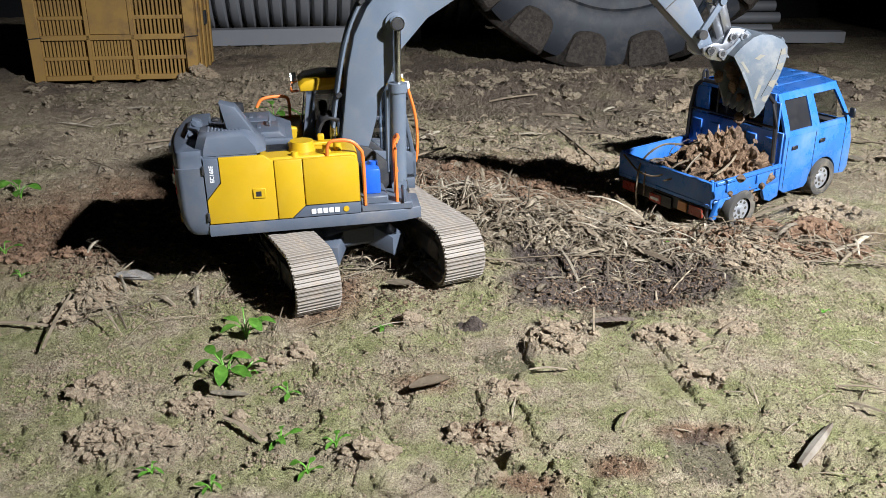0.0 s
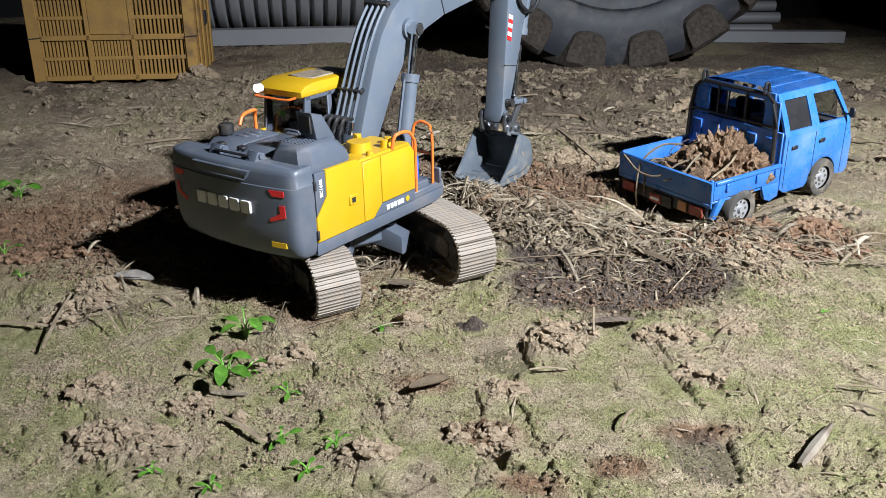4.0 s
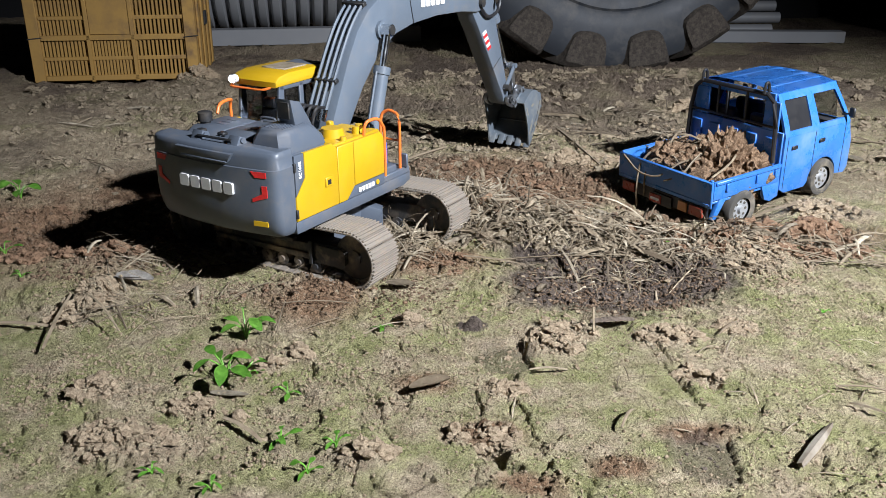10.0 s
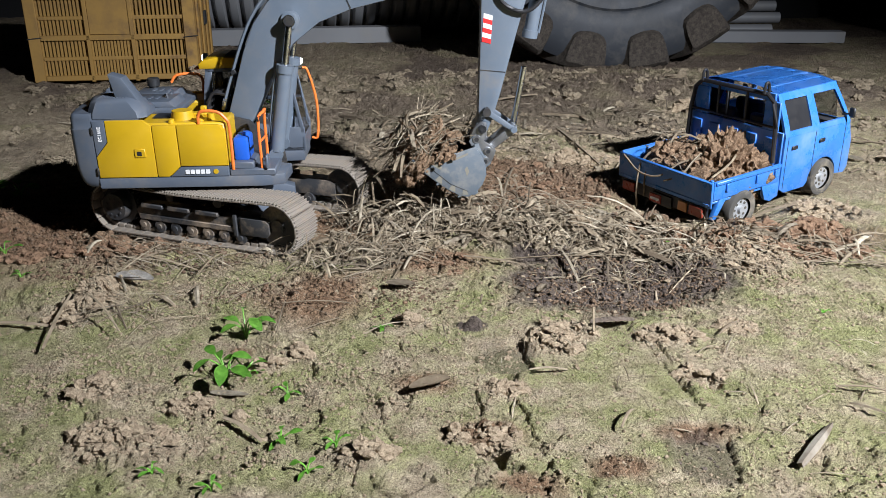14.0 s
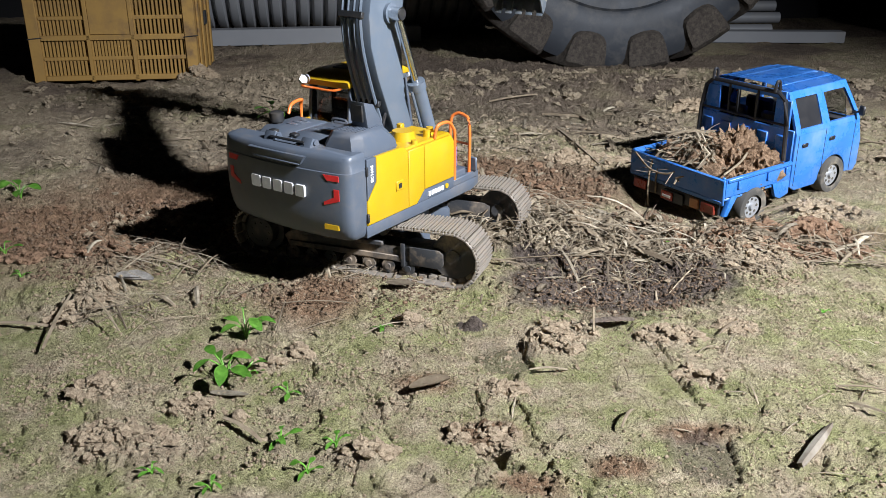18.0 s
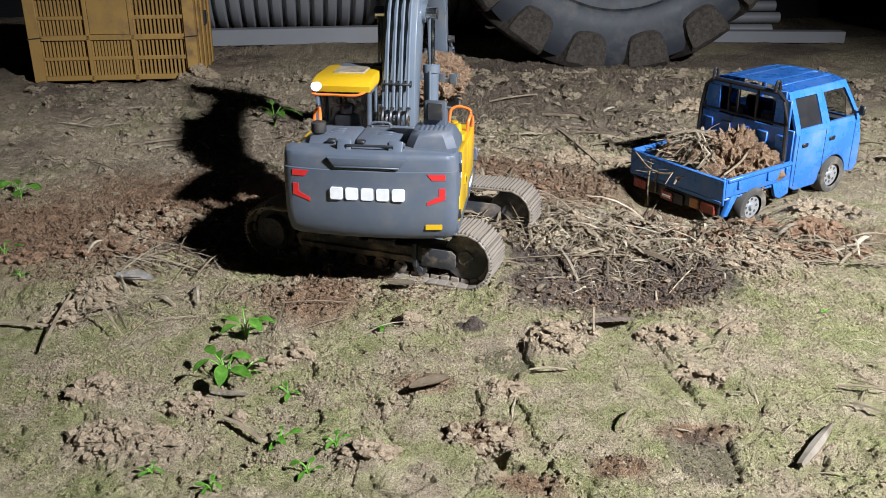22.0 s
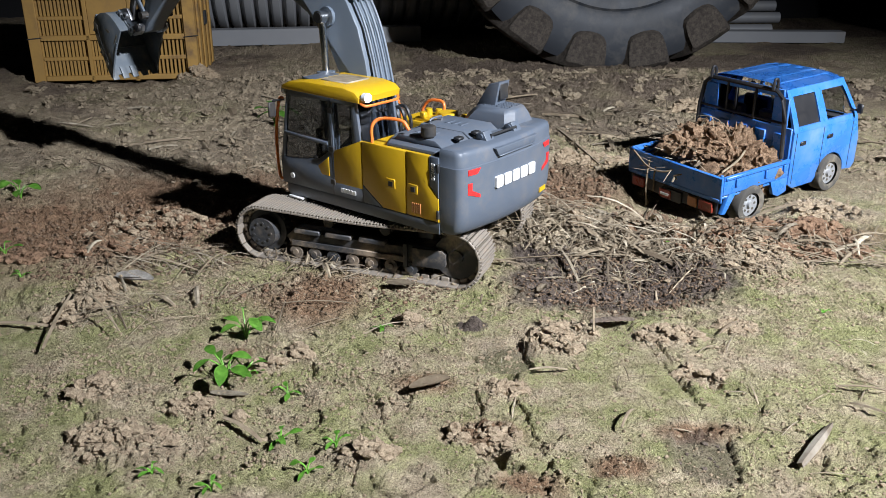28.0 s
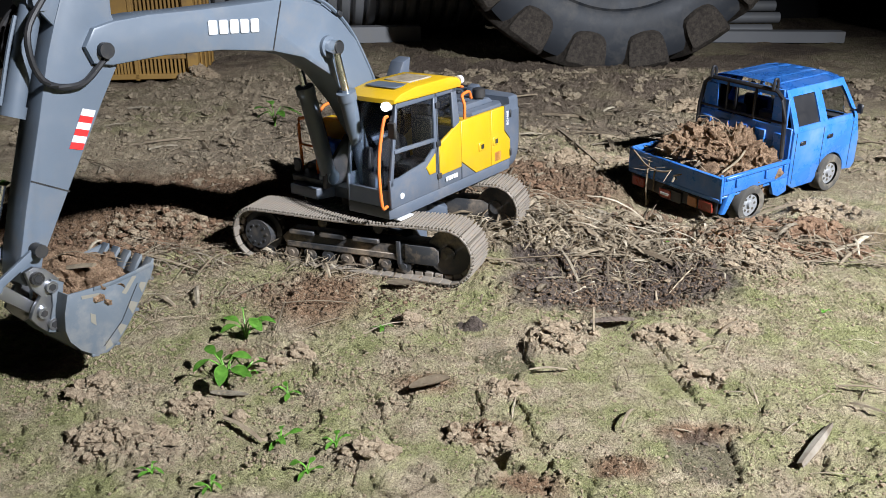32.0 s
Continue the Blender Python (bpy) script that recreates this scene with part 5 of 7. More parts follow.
def undercarriage(ex):
    bm = bmesh.new()
    box(bm, (-0.04, -0.034, 0.026), (0.04, 0.034, 0.048), 0.004)
    part("centre_frame", bm, M_GREY, ex)
    for sx in (-1, 1):
        for sy in (-1, 1):
            bm = bmesh.new()
            prism(bm, [(0.012, 0.024), (0.03, 0.024), (0.064, 0.018), (0.064, 0.036), (0.05, 0.041), (0.03, 0.048), (0.012, 0.048)], -0.009, 0.009, 0.0015)
            bmesh.ops.transform(bm, verts=bm.verts, matrix=pose(0, 0, 0, 0, 0, 33 * sy if sx > 0 else 180 - 33 * sy))
            part("frame_leg", bm, M_GREY, ex)
    shoe = bmesh.new()
    box(shoe, (-0.0049, -SHOE_W / 2, -0.0016), (0.0049, SHOE_W / 2, 0.0004), 0.0004)
    for x in (-0.0036, 0.0004, 0.0038):
        box(shoe, (x - 0.0008, -SHOE_W / 2 + 0.0006, -0.0036), (x + 0.0008, SHOE_W / 2 - 0.0006, -0.0012), 0.0003)
    for y in (-0.0075, 0.0075):
        box(shoe, (-0.004, y - 0.0025, 0.0), (0.004, y + 0.0025, 0.0042), 0.0006)
    shoe_me = bpy.data.meshes.new("track_shoe")
    shoe.to_mesh(shoe_me)
    shoe.free()
    shoes = {}
    for s in (-1, 1):
        y = s * TRACK_Y
        bm = bmesh.new()
        prism(bm, [(-0.072, 0.017), (0.088, 0.017), (0.092, 0.021), (0.092, 0.033), (0.086, 0.036), (0.056, 0.036), (0.05, 0.0335), (-0.07, 0.0335), (-0.076, 0.028)], y - 0.011, y + 0.011, 0.0012)
        tf = part("track_frame", bm, M_FRAME, ex)
        bm = bmesh.new()
        yo = y + s * 0.0115
        prism(bm, [(0.05, 0.0145), (0.054, 0.0145), (0.054, 0.0375), (0.05, 0.0375)], min(yo, yo + s * 0.003), max(yo, yo + s * 0.003), 0.0004)
        for x0 in (-0.066, -0.032, 0.004):
            box(bm, (x0, min(yo - s * 0.004, yo + s * 0.0035), 0.0325), (x0 + 0.028, max(yo - s * 0.004, yo + s * 0.0035), 0.0375), 0.001)
        box(bm, (-0.07, min(yo, yo + s * 0.002), 0.019), (0.05, max(yo, yo + s * 0.002), 0.0245), 0.0006)
        part("track_guard", bm, M_FRAME, ex)
        bm = bmesh.new()
        prism(bm, [(0.0585, 0.0165), (0.0885, 0.0165), (0.0925, 0.0205), (0.0925, 0.0315), (0.0885, 0.0350), (0.0585, 0.0350)], min(yo, yo + s * 0.0022), max(yo, yo + s * 0.0022), 0.0008)
        part("idler_guard", bm, M_FRAME, ex, "scuffed grey guard plate")
        for i in range(7):
            bm = bmesh.new()
            x = -0.066 + i * 0.0205
            cyl(bm, (x, y - 0.0125, 0.0125), (x, y + 0.0125, 0.0125), 0.0066, seg=18)
            cyl(bm, (x, y - 0.0145, 0.0125), (x, y + 0.0145, 0.0125), 0.003, seg=10)
            part("track_roller", bm, M_FRAME, ex)
        for x in (-0.03, 0.03):
            bm = bmesh.new()
            cyl(bm, (x, y - 0.01, 0.0465), (x, y + 0.0145, 0.0465), 0.0052, seg=14)
            part("carrier_roller", bm, M_FRAME, ex)
        # sprocket with teeth and idler
        bm = bmesh.new()
        cyl(bm, (-SPAN, y - 0.006, WHEEL_Z), (-SPAN, y + 0.006, WHEEL_Z), 0.0215, seg=32)
        spr = part("sprocket", bm, M_FRAME, ex)
        for k in range(14):
            bm = bmesh.new()
            box(bm, (-0.002, -0.0045, 0.020), (0.002, 0.0045, 0.024), 0.0006, m=Matrix.Translation((-SPAN, y, WHEEL_Z)) @ Matrix.Rotation(2 * math.pi * k / 14, 4, "Y"))
            part("sprocket_tooth", bm, M_FRAME, spr)
        bm = bmesh.new()
        cyl(bm, (-SPAN, y, WHEEL_Z), (-SPAN, y + s * 0.0165, WHEEL_Z), 0.0155, 0.0148, 28)
        for k in range(9):
            a = 2 * math.pi * k / 9
            cyl(bm, (-SPAN + 0.0098 * math.cos(a), y + s * 0.016, WHEEL_Z + 0.0098 * math.sin(a)), (-SPAN + 0.0098 * math.cos(a), y + s * 0.0174, WHEEL_Z + 0.0098 * math.sin(a)), 0.0012, seg=8)
        part("final_drive_cover", bm, M_FRAME, spr)
        bm = bmesh.new()
        cyl(bm, (SPAN, y - 0.0085, WHEEL_Z), (SPAN, y + 0.0085, WHEEL_Z), 0.0218, seg=32)
        cyl(bm, (SPAN, y - 0.011, WHEEL_Z), (SPAN, y + 0.011, WHEEL_Z), 0.007, seg=18)
        part("idler_wheel", bm, M_FRAME, ex)
        for x, z, a in track_path(56):
            link_mesh("track_shoe", shoe_me, M_TRACK, ex, m=Matrix.Translation((x, y, z)) @ Matrix.Rotation(-a, 4, "Y"), smooth=False)


# ---- the toy pick-up truck ----
BED_Z = 0.0345
TRUCK_B = Matrix.Translation((0.3201, 1.0035, -0.0077)) @ Matrix.Rotation(radians(32.28), 4, "Z") @ Matrix.Rotation(radians(1.38), 4, "X") @ Matrix.Rotation(radians(-2.76), 4, "Y")


def build_truck():
    tr = tagged(empty("toy_pickup_truck"), "scratched light-blue toy crew-cab pick-up with soil in its bed", "toy truck")
    HB, HR = 0.074, 0.0545
    def p(name, bm, mat, parent=tr, label=""):
        return part(name, bm, mat, parent, label)
    # chassis
    bm = bmesh.new()
    box(bm, (-0.04, -0.03, 0.014), (0.185, 0.03, 0.026), 0.002)
    p("chassis", bm, M_TRIM)
    # load bed
    bm = bmesh.new()
    box(bm, (-0.0475, -HB + 0.003, 0.031), (0.0635, HB - 0.003, BED_Z), 0.0008)
    for i in range(9):
        y = -HB + 0.012 + i * 0.0152
        box(bm, (-0.045, y, BED_Z - 0.0002), (0.061, y + 0.006, BED_Z + 0.0012), 0.0004)
    p("bed_floor", bm, M_TRUCK)
    for s in (-1, 1):
        bm = bmesh.new()
        prism(bm, [(-0.048, 0.0365), (0.0635, 0.0365), (0.0635, 0.0585), (-0.048, 0.0585)], s * (HB - 0.0032), s * HB, 0.0009)
        side = p("bed_side", bm, M_TRUCK)
        bm = bmesh.new()
        box(bm, (-0.047, min(s * HB, s * (HB + 0.0022)), 0.0545), (0.0625, max(s * HB, s * (HB + 0.0022)), 0.0585), 0.0007)
        p("side_rail", bm, M_TRUCK, side)
        for x in (-0.03, 0.02, 0.052):
            bm = bmesh.new()
            box(bm, (x, min(s * HB, s * (HB + 0.0025)), 0.044), (x + 0.005, max(s * HB, s * (HB + 0.0025)), 0.0535), 0.0006)
            p("latch", bm, M_TRUCK, side)
    bm = bmesh.new()
    box(bm, (-0.0518, -HB, 0.0275), (-0.0484, HB, 0.0585), 0.0009)
    gate = p("tailgate", bm, M_TRUCK)
    for z in (0.0300, 0.0555):
        bm = bmesh.new()
        box(bm, (-0.0526, -HB + 0.002, z), (-0.0516, HB - 0.002, z + 0.0026), 0.0005)
        p("pressed_rib", bm, M_TRUCK, gate)
    for y in (-HB + 0.004, HB - 0.004):
        bm = bmesh.new()
        box(bm, (-0.0505, y - 0.002, 0.0575), (-0.047, y + 0.002, 0.0605), 0.0008)
        p("corner_post", bm, M_TRUCK, gate)
    # rear valance with lamps; its black stands for shade under the tailgate
    bm = bmesh.new()
    box(bm, (-0.0505, -HB + 0.006, 0.012), (-0.0465, HB - 0.006, 0.0274), 0.001)
    val = p("rear_bumper", bm, M_TRIM)
    for y0, y1, mat, nm in ((0.044, 0.064, M_TAIL, "tail_lamp"), (-0.064, -0.044, M_TAIL, "tail_lamp"), (-0.040, -0.027, M_AMBER, "amber_reflector")):
        bm = bmesh.new()
        box(bm, (-0.0535, y0, 0.0135), (-0.0503, y1, 0.0255), 0.0008)
        lamp = p(nm, bm, mat, val)
    bm = bmesh.new()
    box(bm, (-0.0532, -0.017, 0.0105), (-0.0503, 0.014, 0.0245), 0.0006)
    p("plate_recess", bm, M_TRIM, val)
    bm = bmesh.new()
    box(bm, (-0.0545, -0.002, 0.012), (-0.0531, 0.017, 0.0225), 0.0005)
    p("plain_plate", bm, M_TAIL, val, "small red plate")
    bm = bmesh.new()
    box(bm, (-0.05555, 0.001, 0.0155), (-0.0544, 0.014, 0.0185))
    p("plate_bar", bm, M_WHITE, val)
    # cab: side walls with window openings, in pieces
    xr, zf = 0.0655, 0.0255
    def sidewall(s):
        yb, yt = HB, HR
        def at(x, z, d=0.0):
            t = min(1, max(0, (z - 0.088) / (0.137 - 0.088)))
            return (x, s * (yb - (yb - yt) * t ** 1.15 - d), z)
        def plate(name, quad, mat=M_TRUCK, th=0.0035, off=0.0, par=tr):
            b = bmesh.new()
            nz = 5
            (xa0, xb0, z0), (xa1, xb1, z1) = quad
            vo, vi = [], []
            for j in range(nz + 1):
                t = j / nz
                z = z0 + (z1 - z0) * t
                xa, xb = xa0 + (xa1 - xa0) * t, xb0 + (xb1 - xb0) * t
                vo.append([b.verts.new(at(xa, z, -off)), b.verts.new(at(xb, z, -off))])
                vi.append([b.verts.new(at(xa, z, th - off)), b.verts.new(at(xb, z, th - off))])
            for j in range(nz):
                for A, fl in ((vo, 0), (vi, 1)):
                    f = [A[j][0], A[j][1], A[j + 1][1], A[j + 1][0]]
                    b.faces.new(f)
                b.faces.new((vo[j][0], vi[j][0], vi[j + 1][0], vo[j + 1][0]))
                b.faces.new((vo[j][1], vi[j][1], vi[j + 1][1], vo[j + 1][1]))
            b.faces.new((vo[0][0], vo[0][1], vi[0][1], vi[0][0]))
            b.faces.new((vo[-1][0], vo[-1][1], vi[-1][1], vi[-1][0]))
            bmesh.ops.recalc_face_normals(b, faces=b.faces)
            return part(name, b, mat, par)
        # lower body with the front wheel arch cut out
        b = bmesh.new()
        arch = [(0.1436 + 0.0265 * math.cos(a), 0.0245 + 0.0265 * math.sin(a)) for a in [math.pi * k / 12 for k in range(12, -1, -1)]]
        out = [(xr, zf), (0.075, 0.0195), (0.112, 0.0195)] + [q for q in arch if q[1] > 0.0195] + [(0.1885, 0.0225), (0.1945, 0.03), (0.1945, 0.062), (0.1865, 0.0885), (xr, 0.0885)]
        prism(b, out, s * (HB - 0.0036), s * HB, 0.0012)
        body = p("body_side", b, M_TRUCK)
        plate("rear_quarter", ((xr, 0.0745, 0.0885), (xr + 0.001, 0.0745, 0.1365)))
        plate("centre_pillar", ((0.1145, 0.1285, 0.0885), (0.1145, 0.1265, 0.1365)))
        plate("window_sill", ((0.0745, 0.1865, 0.0885), (0.0745, 0.1855, 0.0945)))
        plate("roof_rail", ((0.0745, 0.1745, 0.1285), (0.0745, 0.1725, 0.1368)))
        plate("front_pillar", ((0.180, 0.1858, 0.0945), (0.1655, 0.1728, 0.1365)))
        for q in (((0.0745, 0.1145, 0.0945), (0.0745, 0.1145, 0.1285)), ):
            g = plate("rear_side_window", q, M_TRIM, 0.001, -0.002)
        for x in (0.0705, 0.1210, 0.178):
            b = bmesh.new()
            box(b, (x, min(s * HB, s * (HB + 0.0003)), 0.026), (x + 0.0007, max(s * HB, s * (HB + 0.0003)), 0.088))
            p("door_gap", b, M_TRIM, body)
        for x in (0.078, 0.129):
            b = bmesh.new()
            box(b, (x, min(s * HB, s * (HB + 0.002)), 0.072), (x + 0.010, max(s * HB, s * (HB + 0.002)), 0.077), 0.0009)
            p("door_handle", b, M_TRIM, body)
        b = bmesh.new()
        tube(b, [(0.176, s * (HB - 0.006), 0.098), (0.178, s * (HB + 0.004), 0.1)], 0.0013, 6)
        box(b, (0.176, min(s * (HB + 0.002), s * (HB + 0.010)), 0.096), (0.1795, max(s * (HB + 0.002), s * (HB + 0.010)), 0.108), 0.0015)
        p("wing_mirror", b, M_TRIM, body)
        b = bmesh.new()
        box(b, (0.1195, min(s * (HB - 0.014), s * (HB - 0.0105)), 0.108), (0.1225, max(s * (HB - 0.014), s * (HB - 0.0105)), 0.1165), 0.0005)
        p("red_sticker", b, M_RED, body)
        b = bmesh.new()
        prism(b, [(0.0655, 0.0365), (0.0655, 0.018), (0.052, 0.014), (0.042, 0.018), (0.034, 0.0365)], s * (HB - 0.006), s * (HB - 0.001), 0.0008)
        p("mud_guard", b, M_TRUCK)
        b = bmesh.new()
        prism(b, [(-0.024, 0.0365), (-0.036, 0.0365), (-0.046, 0.013), (-0.040, 0.012)], s * (HB - 0.007), s * (HB - 0.001), 0.0008)
        p("mud_guard", b, M_TRUCK)
    sidewall(-1)
    sidewall(1)
    # roof with pressed ribs
    bm = bmesh.new()
    nx, ny = 10, 10
    grid = []
    for i in range(nx + 1):
        u = i / nx
        x = 0.0645 + 0.1105 * u
        row = []
        for j in range(ny + 1):
            v = 2 * j / ny - 1
            y = v * (HR + 0.0005)
            z = 0.1365 + 0.006 * (1 - v ** 4) - 0.002 * max(0, u - 0.75) ** 2 * 16
            row.append(bm.verts.new((x, y, z)))
        grid.append(row)
    for i in range(nx):
        for j in range(ny):
            bm.faces.new((grid[i][j], grid[i + 1][j], grid[i + 1][j + 1], grid[i][j + 1]))
    r = bmesh.ops.solidify(bm, geom=bm.faces[:], thickness=-0.002)
    bmesh.ops.recalc_face_normals(bm, faces=bm.faces)
    roof = p("roof", bm, M_TRUCK)
    for j in range(5):
        y = -0.036 + j * 0.018
        bm = bmesh.new()
        box(bm, (0.073, y - 0.003, 0.140), (0.165, y + 0.003, 0.1424 if abs(y) < 0.03 else 0.1411), 0.0003)
        p("roof_rib", bm, M_TRUCK, roof)
    # cab back wall with window, front wall
    for x0, x1, z0, z1, y0, y1 in ((xr - 0.002, xr + 0.001, 0.031, 0.094, -HB + 0.003, HB - 0.003), (xr - 0.002, xr + 0.001, 0.128, 0.1375, -HR, HR), (xr - 0.002, xr + 0.001, 0.094, 0.128, -HR - 0.008, -0.041), (xr - 0.002, xr + 0.001, 0.094, 0.128, 0.041, HR + 0.008)):
        bm = bmesh.new()
        box(bm, (x0, y0, z0), (x1, y1, z1), 0.0007)
        p("cab_back_wall", bm, M_TRUCK)
    for k in range(5):
        bm = bmesh.new()
        y = -0.056 + k * 0.028
        box(bm, (xr - 0.0042, y - 0.008, 0.037), (xr - 0.0018, y + 0.008, 0.086), 0.001)
        p("pressed_panel", bm, M_TRUCK)
    for y in (-0.014, 0.014):
        bm = bmesh.new()
        box(bm, (xr - 0.0025, y - 0.0015, 0.094), (xr + 0.0015, y + 0.0015, 0.128), 0.0004)
        p("window_bar", bm, M_TRIM)
    bm = bmesh.new()
    box(bm, (0.1885, -HB + 0.004, 0.02), (0.1945, HB - 0.004, 0.088), 0.002)
    p("cab_front_wall", bm, M_TRUCK)
    bm = bmesh.new()
    prism(bm, [(0.1855, 0.0885), (0.187, 0.0885), (0.1745, 0.137), (0.173, 0.137)], -HR, HR, 0.0003)
    ws = p("windscreen", bm, M_GLASS)
    ws.visible_shadow = False
    bm = bmesh.new()
    box(bm, (0.068, -HB + 0.005, 0.031), (0.188, HB - 0.005, 0.036))
    p("cab_floor", bm, M_TRIM)
    for y in (-0.032, 0.032):
        for x in (0.082, 0.132):
            bm = bmesh.new()
            box(bm, (x, y - 0.022, 0.036), (x + 0.03, y + 0.022, 0.06), 0.004)
            box(bm, (x - 0.006, y - 0.021, 0.055), (x + 0.003, y + 0.021, 0.105), 0.003)
            p("seat", bm, M_TRIM)
    bm = bmesh.new()
    box(bm, (0.172, -0.064, 0.06), (0.187, 0.064, 0.09), 0.003)
    p("dashboard", bm, M_TRIM)
    # black bar guard behind the cab
    x = 0.0575
    bars = [[(x, -HB + 0.008, 0.0585), (x, -HB + 0.010, 0.1), (x, -HR - 0.004, 0.128), (x, -HR + 0.006, 0.1365), (x, HR - 0.006, 0.1365), (x, HR + 0.004, 0.128), (x, HB - 0.010, 0.1), (x, HB - 0.008, 0.0585)]]
    guard = None
    for pts in bars:
        bm = bmesh.new()
        tube(bm, pts, 0.0027, 8)
        guard = p("bar_guard", bm, M_TRIM)
    for a, b in (((x, -HB + 0.0105, 0.1), (x, HB - 0.0105, 0.1)), ((x, -0.02, 0.1), (x, -0.02, 0.1365)), ((x, 0.022, 0.1), (x, 0.022, 0.1365))):
        bm = bmesh.new()
        tube(bm, [a, b], 0.0016, 8)
        p("guard_bar", bm, M_TRIM, guard)
    for y in (-0.046, 0.046):
        bm = bmesh.new()
        tube(bm, arcpts([(x - 0.004, y, 0.137), (x - 0.003, y, 0.147), (x, y, 0.1495), (x + 0.003, y, 0.147), (x + 0.004, y, 0.137)], 3), 0.0018, 6)
        p("guard_horn", bm, M_TRIM, guard)
    # wheels
    for wx, wz in ((0.0, 0.0160), (0.1436, 0.0255)):
        for s in (-1, 1):
            y = s * 0.0675
            bm = bmesh.new()
            prof = [(0.0142, -0.0085), (0.0187, -0.0095), (0.0220, -0.0088), (0.0232, -0.0065), (0.0234, 0.0), (0.0232, 0.0065), (0.0220, 0.0088), (0.0187, 0.0095), (0.0142, 0.0085)]
            seg = 40
            rings = [[bm.verts.new((wx + r * math.cos(2 * math.pi * k / seg), y + yy, wz + r * math.sin(2 * math.pi * k / seg))) for r, yy in prof] for k in range(seg)]
            for k in range(seg):
                for i in range(len(prof) - 1):
                    bm.faces.new((rings[k][i], rings[(k + 1) % seg][i], rings[(k + 1) % seg][i + 1], rings[k][i + 1]))
            bmesh.ops.recalc_face_normals(bm, faces=bm.faces)
            tyre_p = p("tyre", bm, M_TYRE)
            bm = bmesh.new()
            cyl(bm, (wx, y - s * 0.008, wz), (wx, y + s * 0.0055, wz), 0.0146, seg=32)
            cyl(bm, (wx, y + s * 0.0054, wz), (wx, y + s * 0.0085, wz), 0.0045, 0.0036, 16)
            p("rim", bm, M_RIM, tyre_p)
            for k in range(8):
                a = 2 * math.pi * k / 8
                bm = bmesh.new()
                cyl(bm, (wx + 0.0092 * math.cos(a), y + s * 0.0053, wz + 0.0092 * math.sin(a)), (wx + 0.0092 * math.cos(a), y + s * 0.0061, wz + 0.0092 * math.sin(a)), 0.0017, seg=8)
                p("rim_hole", bm, M_TYRE, tyre_p)
        bm = bmesh.new()
        cyl(bm, (wx, -0.06, wz), (wx, 0.06, wz), 0.004, seg=10)
        p("axle", bm, M_TRIM)
    return tr


truck = build_truck()


# ---- soil and straw ----
M_LOAD_SOIL = soil_mat("brown_crumbly_soil", (0.19, 0.115, 0.068), (0.46, 0.31, 0.195), (0.085, 0.052, 0.033), 190, bumpy=1.0)


def lump_mesh(bm, c, r, seed, sub=3, rough=0.5, freq=2.2):
    """One crumbly clod: a ball pushed in and out at several scales."""
    res = bmesh.ops.create_icosphere(bm, subdivisions=sub, radius=1.0)
    off = Vector((seed * 3.1, seed * 1.7, seed * 0.9))
    for v in res["verts"]:
        d = v.co.normalized()
        n = 0.6 * noise.noise(d * freq + off) + 0.35 * noise.noise(d * freq * 2.7 + off) + 0.36 * noise.noise(d * freq * 6.5 + off) + 0.30 * abs(noise.noise(d * freq * 14 + off))
        k = 1 + rough * n + rng.uniform(-0.085, 0.085)
        v.co = Vector((c[0] + d.x * k * r[0], c[1] + d.y * k * r[1], c[2] + d.z * k * r[2]))


def strip(bm, a, b, w, bend=0.0, n=5, thick=0.0):
    """A dry blade or stalk from a to b, slightly bent, twisted and tapering, with real thickness."""
    a, b = Vector(a), Vector(b)
    d = b - a
    side = d.cross(Vector((rng.uniform(-0.5, 0.5), rng.uniform(-0.5, 0.5), 1))).normalized()
    up = side.cross(d).normalized()
    th = thick or w * 0.28
    prev = None
    for i in range(n + 1):
        t = i / n
        p = a + d * t + up * (bend * 4 * t * (1 - t))
        ww = w * (0.45 + 0.55 * math.sin(math.pi * min(1, 0.15 + t * 0.85)))
        ring = [bm.verts.new(p + side * ww / 2), bm.verts.new(p + up * th), bm.verts.new(p - side * ww / 2), bm.verts.new(p - up * th * 0.4)]
        if prev:
            for k in range(4):
                bm.faces.new((prev[k], prev[(k + 1) % 4], ring[(k + 1) % 4], ring[k]))
        else:
            bm.faces.new(ring[::-1])
        prev = ring
    bm.faces.new(prev)


def slab(bm, r, size):
    """A broken flat piece of crust, tilted, with ragged edges."""
    a, k = r.uniform(0, 6.283), r.random() ** 0.7
    c = Vector((size[0] * k * math.cos(a), size[1] * k * math.sin(a), size[2] * (1.0 - 0.8 * k * k)))
    m = Matrix.Translation(c) @ pose(0, 0, 0, r.uniform(-50, 50), r.uniform(-50, 50), r.uniform(0, 360))
    n, rad, th = 9, r.uniform(0.008, 0.017), r.uniform(0.0018, 0.004)
    rim = [(rad * r.uniform(0.6, 1.15) * math.cos(6.283 * i / n), rad * 0.75 * r.uniform(0.6, 1.15) * math.sin(6.283 * i / n)) for i in range(n)]
    lay = [[bm.verts.new(m @ Vector((x * q + r.uniform(-0.0008, 0.0008), y * q, z + r.uniform(-0.0009, 0.0009)))) for x, y in rim] for z, q in ((-th, 0.85), (0, 1.0), (th, 0.88), (th * 1.1, 0.45))]
    for p, q in zip(lay, lay[1:]):
        for i in range(n):
            bm.faces.new((p[i], p[(i + 1) % n], q[(i + 1) % n], q[i]))
    bm.faces.new(lay[0][::-1])
    bm.faces.new(lay[-1])


